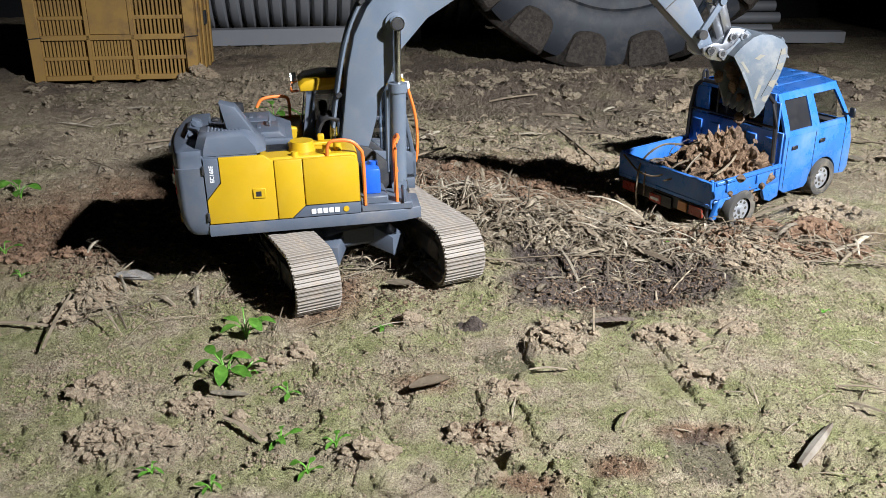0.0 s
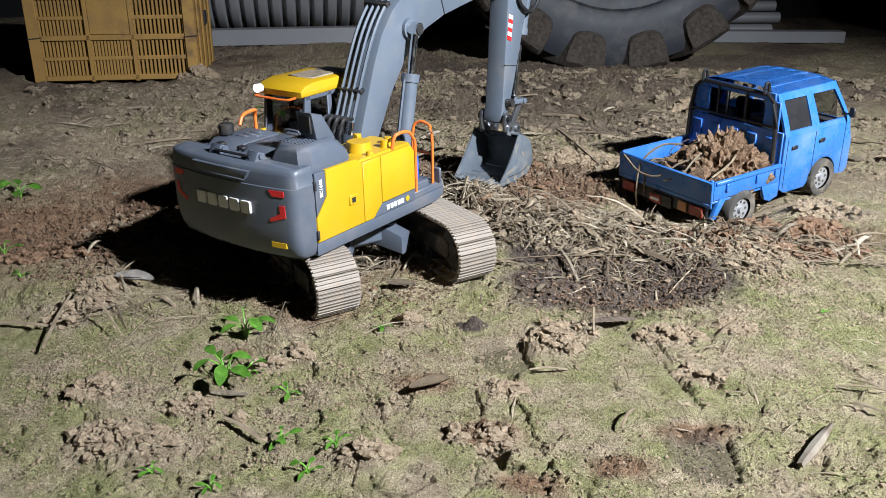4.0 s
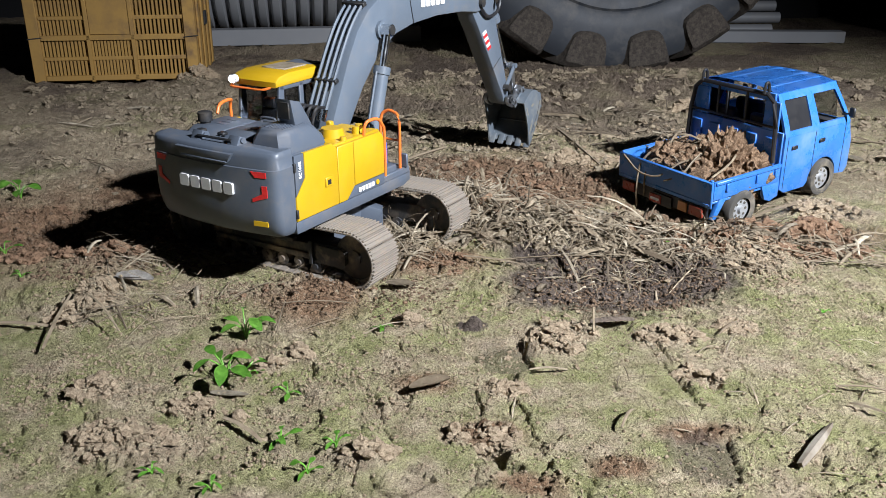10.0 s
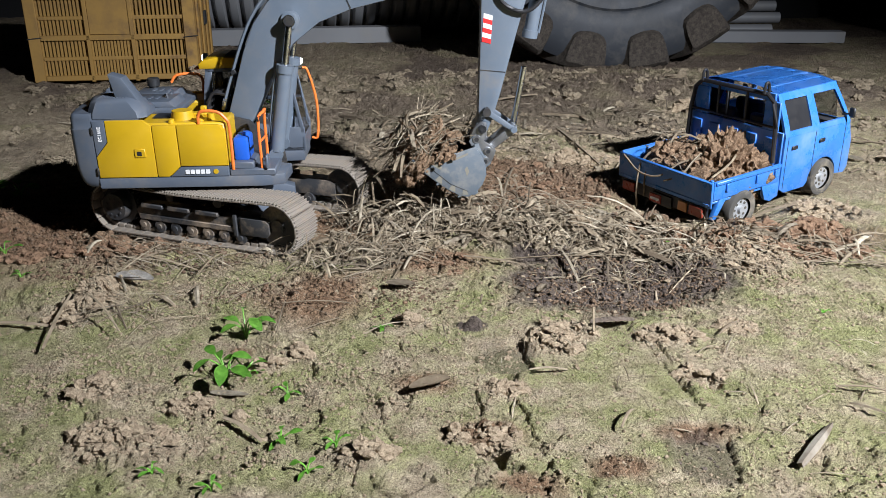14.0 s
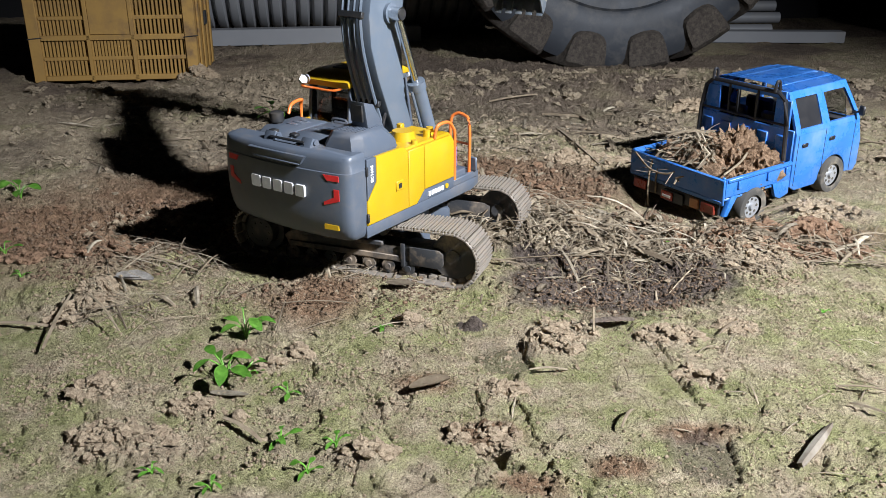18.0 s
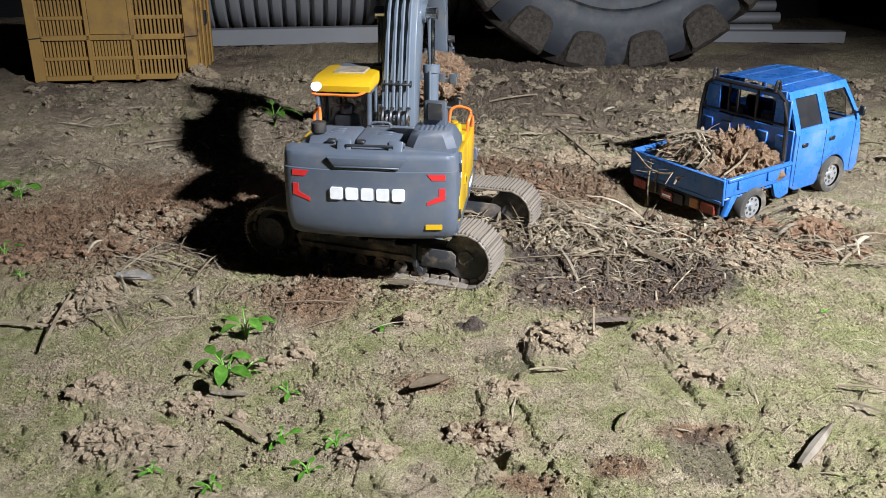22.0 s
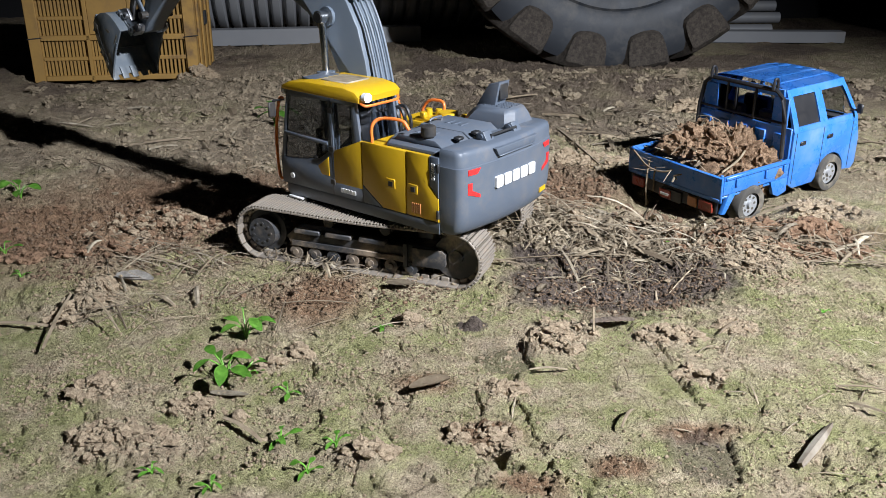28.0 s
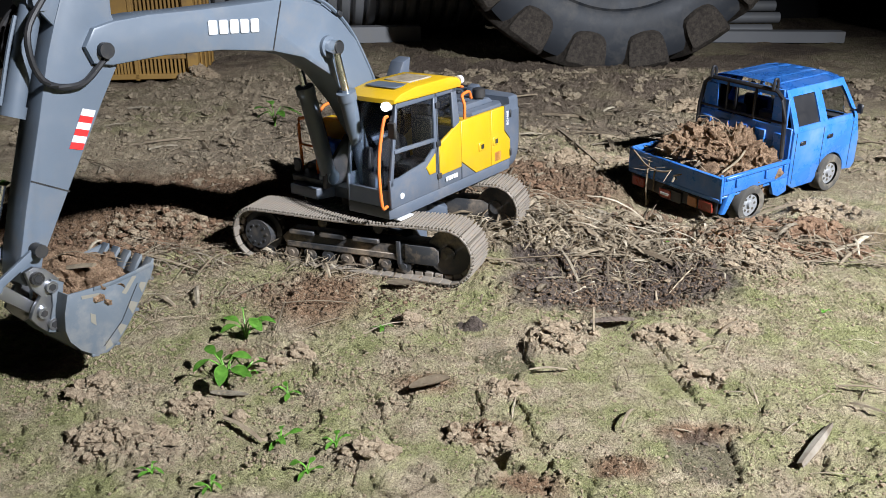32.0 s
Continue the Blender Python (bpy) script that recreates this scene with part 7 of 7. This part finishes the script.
stick("stick", "dry stalk beside the truck wheel", (0.365, 0.947), (0.410, 0.935), 0.0060, M_WOOD, 0.003)
stick("stick", "dry stalk near the truck", (0.344, 0.892), (0.385, 0.823), 0.0025, M_STRAW, 0.003)
stick("stick", "flat dry bamboo blade in the straw", (0.010, 0.935), (0.066, 0.994), 0.0079, M_WOOD, 0.012)
stick("stick", "flat dry bamboo blade in the straw", (-0.068, 1.041), (0.005, 1.134), 0.0065, M_WOOD, 0.020)
stick("stick", "flat dry bamboo blade in the straw", (0.045, 0.839), (0.112, 0.901), 0.0095, M_WOOD, 0.006)
stick("stick", "flat dry bamboo blade in the straw", (0.164, 0.874), (0.246, 0.856), 0.0049, M_WOOD, 0.008)
stick("stick", "flat dry bamboo blade in the straw", (0.188, 0.823), (0.215, 0.839), 0.0082, M_WOOD, 0.006)
stick("stick", "thin stalk lying on mossy soil", (-0.190, 0.685), (-0.160, 0.728), 0.0020, M_STRAW, 0.003)
stick("stick", "thin stalk lying on mossy soil", (-0.140, 0.673), (-0.082, 0.679), 0.0020, M_STRAW, 0.003)
stick("stick", "thin dry stalk on loose soil", (0.020, 0.777), (0.080, 0.762), 0.0028, M_STRAW, 0.006)
stick("stick", "long thin stalk on bare soil", (0.293, 0.791), (0.393, 0.762), 0.0023, M_STRAW, 0.003)
stick("stick", "long thin stalk on bare soil", (0.355, 0.777), (0.463, 0.839), 0.0022, M_STRAW, 0.003)
stick("stick", "long thin stalk behind the truck", (0.613, 1.259), (0.660, 1.235), 0.0052, M_STRAW, 0.003)
stick("stick", "dry stalk on bare soil", (0.083, 1.536), (0.175, 1.577), 0.0073, M_WOOD, 0.003)
stick("stick", "dry stalk on bare soil", (0.014, 1.284), (0.063, 1.412), 0.0053, M_STRAW, 0.003)
stick("stick", "dry stalk on bare soil", (0.172, 1.456), (0.243, 1.412), 0.0069, M_WOOD, 0.003)
stick("stick", "dry stalk on bare soil", (0.181, 1.332), (0.213, 1.120), 0.0045, M_STRAW, 0.006)
bm = bmesh.new()
strip(bm, (0.1225, 0.618, gz(0.1225, 0.618) - 0.004), (0.1215, 0.625, 0.026), 0.0042, 0.0, 6, 0.0014)
tagged(part("wood_splinter", bm, M_STRAW, None), "pale splinter standing upright in the soil", "splinter")
bm = bmesh.new()
lump_mesh(bm, (-0.140, 0.503, gz(-0.140, 0.503) + 0.003), (0.0052, 0.0045, 0.0046), 17.0, 3, 0.25, 1.3)
tagged(part("pebble", bm, M_TAN_SOIL, None), "rounded grey-tan pebble on mossy soil", "pebble")
curled_leaf("pale curled dead leaf on loose soil", (-0.283, 0.716), 0.040, 0.020, -15, M_PALELEAF, 0.50)
curled_leaf("brown dead leaf on mossy soil", (-0.039, 0.714), 0.0270, 0.0140, -8, M_DEADLEAF, 0.20)
curled_leaf("pale narrow dead leaf on mossy soil", (-0.154, 0.532), 0.0297, 0.0074, -8, M_DEADLEAF, 0.30)
curled_leaf("folded brown dead leaf in loose soil", (-0.009, 0.538), 0.0324, 0.0125, 25, M_WOOD, 0.60)
curled_leaf("pale dead leaf among crumbs", (0.579, 1.163), 0.0320, 0.0144, -70, M_DEADLEAF, 0.30)
curled_leaf("pale dead leaf beside straw", (0.091, 0.715), 0.0187, 0.0083, 60, M_DEADLEAF, 0.40)
curled_leaf("pale dead leaf near the crate", (-0.177, 1.620), 0.0373, 0.0153, 0, M_DEADLEAF, 0.20)
curled_leaf("crumpled pale leaf in the straw", (0.178, 0.911), 0.0256, 0.0180, 30, M_DEADLEAF, 0.70)
weed((-0.161, 0.622), 0.0288, 6, 1, "bright green broad-leaved weed growing in mossy soil")
weed((-0.160, 0.552), 0.0282, 7, 2, "dark green broad-leaved weed in mossy soil")
weed((-0.149, 0.560), 0.0207, 5, 3, "bright green broad-leaved weed in mossy soil")
weed((-0.113, 0.539), 0.0133, 4, 4, "small green weed seedling")
weed((-0.106, 0.472), 0.0129, 5, 5, "small dark green weed seedling")
weed((-0.069, 0.465), 0.0120, 4, 6, "small dark green weed seedling")
weed((-0.084, 0.441), 0.0123, 4, 7, "small dark green weed seedling")
weed((-0.139, 0.423), 0.0106, 4, 8, "small green weed seedling")
weed((-0.180, 0.440), 0.0101, 4, 9, "small dark green weed seedling")
weed((-0.515, 0.990), 0.0318, 6, 10, "grey-green weed on bare soil")
weed((-0.447, 0.807), 0.0196, 4, 11, "bright green weed on bare soil")
weed((-0.405, 0.751), 0.0119, 3, 12, "small green weed seedling")
weed((-0.052, 0.632), 0.0113, 4, 13, "tiny green weed seedling")
weed((-0.275, 1.371), 0.0467, 6, 14, "feathery green weed beyond the tracks")
weed((0.238, 0.823), 0.0094, 2, 15, "tiny green leaf scrap in soil")
weed((-0.140, 0.564), 0.0069, 3, 16, "tiny green weed seedling")
weed((0.327, 0.662), 0.0068, 3, 17, "tiny green weed seedling")


# seconds, x, y, lean about x and y, track heading, swing, boom, arm, bucket
DIG = [
    (0.00, -0.0968, 0.7981, 0.72, -1.08, -64.3, 11.0, 38.8, -46.5, -46.8),
    (0.50, -0.0999, 0.7934, 0.18, -0.46, -62.0, 41.0, 37.9, -45.8, -59.5),
    (1.00, -0.1010, 0.7933, 0.27, -0.48, -62.0, 53.3, 19.5, -65.3, -46.4),
    (1.50, -0.0872, 0.7941, 0.74, 0.22, -70.4, 56.4, 20.5, -67.1, -47.6),
    (2.00, -0.0883, 0.7937, 0.77, 0.15, -70.5, 66.8, 28.3, -88.7, -84.1),
    (2.50, -0.0893, 0.7929, 1.09, -0.30, -70.4, 38.1, 21.1, -89.4, -18.5),
    (3.00, -0.0881, 0.7929, 0.70, -0.19, -70.4, 38.6, 24.3, -129.5, -80.2),
    (3.50, -0.0781, 0.7762, 0.92, -0.50, -62.0, 63.5, 26.7, -97.0, -101.6),
    (5.50, -0.1810, 0.9082, -0.07, -2.09, -53.6, 8.5, 19.9, -99.7, -142.4),
    (6.00, -0.1882, 0.9103, -0.37, -1.70, -45.3, 11.0, 35.5, -95.4, -160.1),
    (6.50, -0.1999, 0.9099, -0.60, -0.57, -43.1, 10.5, 37.5, -68.1, -147.2),
    (7.00, -0.1964, 0.9080, -1.01, -1.83, -41.0, -2.0, 39.7, -43.0, -111.6),
    (7.50, -0.1905, 0.8974, -0.40, -1.07, -36.3, -15.9, 37.9, -41.9, -136.3),
    (8.00, -0.1385, 0.8431, -0.98, -0.40, -31.6, 7.9, 40.1, -38.6, -114.1),
    (8.50, -0.1270, 0.8434, 0.22, -0.72, -30.8, 7.7, 38.2, -37.5, -103.6),
    (9.00, -0.1265, 0.8437, 0.27, -0.71, -30.8, 16.5, 39.6, -31.6, -30.0),
    (9.50, -0.1259, 0.8450, 0.25, -0.43, -30.8, 54.2, 20.2, -40.0, -46.1),
    (10.00, -0.1273, 0.8452, 0.50, -0.25, -30.8, 58.7, 19.7, -57.0, -57.1),
    (10.50, -0.1271, 0.8456, 0.51, -0.23, -30.8, 51.0, 27.5, -69.1, -69.4),
    (11.00, -0.1274, 0.8453, 0.65, -0.35, -30.8, 40.7, 19.2, -56.8, -62.7),
    (11.50, -0.1277, 0.8451, 0.65, -0.44, -30.8, 37.8, 28.2, -88.3, -74.2),
    (12.00, -0.1280, 0.8384, -0.67, -1.76, -31.6, 17.2, 30.3, -96.6, -71.7),
    (12.50, -0.2248, 0.8987, -0.56, -0.65, -25.3, 16.5, 30.1, -90.6, -69.3),
    (13.00, -0.2386, 0.9151, 0.32, -2.79, -19.0, 3.7, 19.0, -77.0, -58.8),
    (13.50, -0.2326, 0.9172, 0.54, -0.86, -21.7, 2.2, 19.0, -99.4, -93.1),
    (14.00, -0.2307, 0.9179, 0.49, -0.72, -21.7, 1.3, 28.7, -94.0, -151.0),
    (14.50, -0.2250, 0.9191, 0.56, -0.10, -21.7, 6.7, 35.4, -83.4, -158.1),
    (16.50, -0.0564, 0.8394, 0.88, -0.35, -20.8, 13.4, 44.1, -36.8, -26.0),
    (17.00, -0.0562, 0.8393, 0.91, -0.31, -20.8, 13.2, 55.7, -35.4, -41.0),
    (17.50, -0.0567, 0.8391, 0.92, -0.15, -20.8, 17.6, 55.7, -45.1, -54.9),
    (18.00, -0.0572, 0.8388, 0.97, 0.03, -20.8, 55.3, 69.6, -56.8, -42.5),
    (18.50, -0.0566, 0.8368, 1.53, 0.08, -20.8, 59.4, 19.1, -60.9, -83.3),
    (19.00, -0.0533, 0.8375, 0.68, -0.04, -20.8, 63.3, 14.3, -37.5, -51.1),
    (19.50, -0.0523, 0.8365, 0.79, 0.10, -20.8, 61.9, 20.5, -60.7, -84.8),
    (20.00, -0.0460, 0.8368, 0.52, 0.52, -20.8, 83.7, 29.9, -47.0, -83.3),
    (20.50, -0.0474, 0.8362, 0.51, 0.64, -20.8, 131.3, 19.4, -59.8, -105.4),
    (21.00, -0.0503, 0.8351, 0.73, 0.62, -20.8, 123.8, 16.9, -66.6, -90.8),
    (21.50, -0.0467, 0.8356, 0.75, 0.56, -20.8, 120.3, 16.0, -83.6, -151.5),
    (22.00, -0.0459, 0.8364, 0.65, 0.24, -20.8, 83.1, 35.8, -66.7, -162.1),
    (22.50, -0.0492, 0.8370, 0.60, -0.30, -20.8, 38.2, 45.1, -45.2, -137.3),
    (23.00, -0.0521, 0.8374, 0.66, -0.82, -20.8, 12.4, 44.3, -27.4, -84.0),
    (23.50, -0.0527, 0.8375, 0.66, -0.93, -20.8, 12.6, 43.0, -25.8, -33.2),
    (24.00, -0.0528, 0.8376, 0.61, -0.99, -20.8, 41.9, 44.2, -49.5, -41.9),
    (24.50, -0.0536, 0.8378, 0.66, -0.97, -20.8, 11.6, 51.4, -45.3, -46.1),
    (25.00, -0.0542, 0.8379, 0.69, -0.90, -20.8, 13.9, 49.8, -53.0, -44.1),
    (25.50, -0.0540, 0.8382, 0.64, -0.62, -20.8, 11.1, 39.8, -66.7, -63.7),
    (27.50, -0.0543, 0.8377, 0.76, -0.30, -20.8, 92.4, 38.5, -59.6, -60.6),
    (28.00, -0.0547, 0.8374, 0.80, -0.00, -20.8, 142.3, 37.2, -41.8, -46.8),
    (28.50, -0.0550, 0.8379, 0.48, -0.32, -20.8, 173.9, 14.1, -61.2, -61.0),
    (29.00, -0.0551, 0.8375, 0.43, -0.50, -20.7, 173.2, 17.0, -81.3, -53.3),
    (29.50, -0.0545, 0.8369, 0.17, -0.45, -20.7, 172.4, 22.2, -104.3, -59.5),
    (30.00, -0.0558, 0.8362, -0.03, -0.47, -20.7, 176.5, 28.3, -99.7, -34.7),
    (30.50, -0.0593, 0.8314, -0.51, 0.12, -21.1, 184.7, 19.2, -81.7, -77.4),
    (31.00, -0.0605, 0.8295, -1.01, -0.33, -21.5, 181.9, 18.2, -109.0, -131.0),
    (31.50, -0.0590, 0.8395, 0.47, -1.58, -21.9, 190.4, 25.6, -91.2, -146.0),
    (32.00, -0.0585, 0.8406, 0.33, -1.80, -21.9, 233.4, 24.5, -58.8, -164.1),
]
BASE_Z = 0.0


# ---- movement ----
def smooth_rows(rows, t):
    """Value of each column at t, by a monotone cubic through the rows."""
    T = [r[0] for r in rows]
    if t <= T[0]:
        return rows[0][1:]
    if t >= T[-1]:
        return rows[-1][1:]
    i = max(k for k in range(len(T)) if T[k] <= t)
    i = min(i, len(T) - 2)
    h = T[i + 1] - T[i]
    u = (t - T[i]) / h
    out = []
    for c in range(1, len(rows[0])):
        def slope(k):
            if k == 0 or k == len(T) - 1:
                return 0.0
            a = (rows[k][c] - rows[k - 1][c]) / (T[k] - T[k - 1])
            b = (rows[k + 1][c] - rows[k][c]) / (T[k + 1] - T[k])
            return 0.0 if a * b <= 0 else 2 * a * b / (a + b)
        m0, m1 = slope(i), slope(i + 1)
        p0, p1 = rows[i][c], rows[i + 1][c]
        out.append((2 * u ** 3 - 3 * u * u + 1) * p0 + (u ** 3 - 2 * u * u + u) * h * m0 + (3 * u * u - 2 * u ** 3) * p1 + (u ** 3 - u * u) * h * m1)
    return out


def plane_pose(x, z, a):
    """A part standing in the boom's plane: its own x axis turned up by a radians."""
    return Matrix.Translation((x, 0, z)) @ Matrix.Rotation(-a, 4, "Y")


def joint(o, a, p):
    c, s = math.cos(a), math.sin(a)
    return (o[0] + c * p[0] - s * p[1], o[1] + s * p[0] + c * p[1])


def meet(a, ra, b, rb, side):
    """Where two bars of length ra and rb from a and b meet."""
    dx, dz = b[0] - a[0], b[1] - a[1]
    d = max(1e-6, math.hypot(dx, dz))
    d2 = min(max(d, abs(ra - rb) + 1e-5), ra + rb - 1e-5)
    k = (ra * ra - rb * rb + d2 * d2) / (2 * d2)
    h = math.sqrt(max(0.0, ra * ra - k * k))
    ux, uz = dx / d, dz / d
    return (a[0] + k * ux - side * h * uz, a[1] + k * uz + side * h * ux)


def dig_state(t):
    """All part poses of the excavator at t, each in the excavator's own space."""
    x, y, rx, ry, yaw, sw, bo, ar, bu = smooth_rows(DIG, t)
    base = Matrix.Translation((x, y, BASE_Z)) @ Matrix.Rotation(radians(rx), 4, "X") @ Matrix.Rotation(radians(ry), 4, "Y") @ Matrix.Rotation(radians(yaw), 4, "Z")
    S = Matrix.Rotation(radians(sw - yaw), 4, "Z")
    bo, ar, bu = radians(bo), radians(ar), radians(bu)
    tip = joint(FOOT, bo, (BOOM_L, 0))
    wrist = joint(tip, ar, WRIST)
    bc = joint(FOOT, bo, BC)
    aa, ab = joint(FOOT, bo, ARM_CYL_A), joint(tip, ar, ARM_CYL_B)
    ba, rock, ear = joint(tip, ar, BK_CYL_A), joint(tip, ar, ROCK), joint(wrist, bu, EAR)
    elbow = meet(rock, ROCK_L, ear, LINK_L, 1)
    out = {"base": base, "house": S, "boom": S @ plane_pose(*FOOT, bo), "arm": S @ plane_pose(*tip, ar), "bucket": S @ plane_pose(*wrist, bu)}
    def ang(p, q):
        return math.atan2(q[1] - p[1], q[0] - p[0])
    out["rocker"] = S @ plane_pose(*rock, ang(rock, elbow))
    out["link"] = S @ plane_pose(*ear, ang(ear, elbow))
    for tag, p, q in (("boom_r", CYL_BASE, bc), ("boom_l", CYL_BASE, bc), ("arm", aa, ab), ("bucket", ba, elbow)):
        a = ang(p, q)
        out[tag + "_barrel"] = S @ plane_pose(*p, a)
        out[tag + "_rod"] = S @ plane_pose(*q, a)
    return out


excavator, MOVING = build_excavator()
for ob in bpy.data.objects:
    if ob.type == "MESH" and ob.data.materials and ob.data.materials[0] == M_GLASS:
        ob.visible_shadow = False

TRUCK_A = Matrix.Translation((-0.0165, -0.0105, 0)) @ TRUCK_B
TRUCK_C = Matrix.Translation((-0.002, 0.002, 0.002)) @ TRUCK_B
TRUCK_ROWS = [(0.0, TRUCK_A), (14.4, TRUCK_A), (14.9, TRUCK_A), (15.8, TRUCK_B), (16.4, TRUCK_B), (24.5, TRUCK_B), (25.0, TRUCK_C), (25.5, Matrix.Translation((0, 0.002, 0.003)) @ TRUCK_C), (26.0, TRUCK_C), (32.0, TRUCK_C)]


def blend(a, b, u):
    u = min(1.0, max(0.0, u))
    la, qa, _ = a.decompose()
    lb, qb, _ = b.decompose()
    return Matrix.Translation(la.lerp(lb, u)) @ qa.slerp(qb, u).to_matrix().to_4x4()


def along(rows, t):
    for (t0, a), (t1, b) in zip(rows, rows[1:]):
        if t0 <= t <= t1:
            return blend(a, b, 0 if t1 == t0 else (t - t0) / (t1 - t0))
    return rows[-1][1]


def thin(rows):
    """Leaves out rows between two equal neighbours."""
    return [r for i, r in enumerate(rows) if i in (0, len(rows) - 1) or r[1] != rows[i - 1][1] or r[1] != rows[i + 1][1]]


def bucket_world(t):
    s = dig_state(t)
    return s["base"] @ s["bucket"]


def carry(load, ground, grab, inside, drop, bed, fall=0.35):
    """A load lies on the ground, rides in the bucket from grab to drop, then falls onto the truck bed and stays."""
    rows = []
    t = 0.0
    while t <= 32.001:
        if t <= grab - 0.3:
            m = ground
        elif t <= grab:
            m = blend(ground, bucket_world(t) @ inside, (t - grab + 0.3) / 0.3)
        elif t <= drop:
            m = bucket_world(t) @ inside
        elif bed is not None:
            end = along(TRUCK_ROWS, t) @ bed
            u = min(1.0, (t - drop) / fall)
            m = blend(bucket_world(drop) @ inside, end, u * u if u < 1 else 1.0)
        rows.append((round(t, 2), m))
        t += 0.1
    walk(load, thin(rows))


def spill(pieces, ground, grab, t0, end, spread, seed):
    """Crumbs dug with a load leave the bucket near t0 and come to rest on the soil round end."""
    r = random.Random(seed)
    for i, ob in enumerate(pieces):
        a = t0 + 0.3 * i / len(pieces)
        hold = pose(0.052 + r.uniform(-0.02, 0.02), r.uniform(-0.022, 0.022), 0.006 + r.uniform(-0.008, 0.01), r.uniform(0, 60), r.uniform(0, 60), 0)
        x, y = end[0] + r.uniform(-1, 1) * spread, end[1] + r.uniform(-1, 1) * spread * 0.6
        rest = Matrix.Translation((x, y, gz(x, y) + 0.003)) @ pose(0, 0, 0, r.uniform(0, 80), r.uniform(0, 80), r.uniform(0, 80))
        first = Matrix.Translation((ground[0] + r.uniform(-0.03, 0.03), ground[1] + r.uniform(-0.02, 0.02), gz(*ground) - 0.002))
        away = bucket_world(max(0.0, a)) @ hold
        rows = []
        for k in range(0, 321):
            t = k * 0.1
            if t < grab - 0.3:
                m = first
            elif t < grab:
                m = blend(first, bucket_world(t) @ hold, (t - grab + 0.3) / 0.3)
            elif t < a:
                m = bucket_world(t) @ hold
            else:
                u = min(1.0, (t - a) / 0.3)
                m = blend(away, rest, u)
                m.translation.z = away.translation.z + (rest.translation.z - away.translation.z) * u * u
            rows.append((round(t, 2), m))
        walk(ob, thin(rows))


def motions():
    times = [round(k * 0.1, 2) for k in range(321)]
    states = [(t, dig_state(t)) for t in times]
    walk(excavator, [(t, s["base"]) for t, s in states])
    for name, ob in MOVING.items():
        walk(ob, [(t, s[name]) for t, s in states])
    walk(truck, TRUCK_ROWS)
    walk(heap_bed, [(t, m @ pose(0.012, -0.008, BED_Z)) for t, m in TRUCK_ROWS])
    inside = pose(0.047, 0, 0.014, 180, 0, 0)
    carry(load_a, pose(0.02, 0.97, -0.02), 5.6, inside, 8.6, pose(-0.004, 0.022, BED_Z + 0.020, 0, 0, 30))
    carry(load_b, pose(0.03, 0.93, -0.02), 13.6, pose(0.066, 0, 0.008, 180, 0, 0), 16.85, pose(-0.002, 0.012, BED_Z - 0.006, 0, 0, 60))
    carry(load_c, pose(-0.12, 1.03, -0.03), 21.3, inside, 22.85, pose(0.000, 0.004, BED_Z + 0.033, 0, 0, 10), 0.6)
    spill(spill_a, (0.1, 0.9), -1.0, -0.27, (0.335, 0.885), 0.03, 41)
    spill(spill_b, (0.02, 0.97), 5.6, 8.62, (0.235, 0.93), 0.045, 42)
    spill(spill_c, (-0.12, 1.03), 21.3, 22.8, (0.35, 0.88), 0.045, 43)
    carry(load_d, pose(-0.36, 0.86, -0.025), 31.2, inside, 33.0, None)


motions()
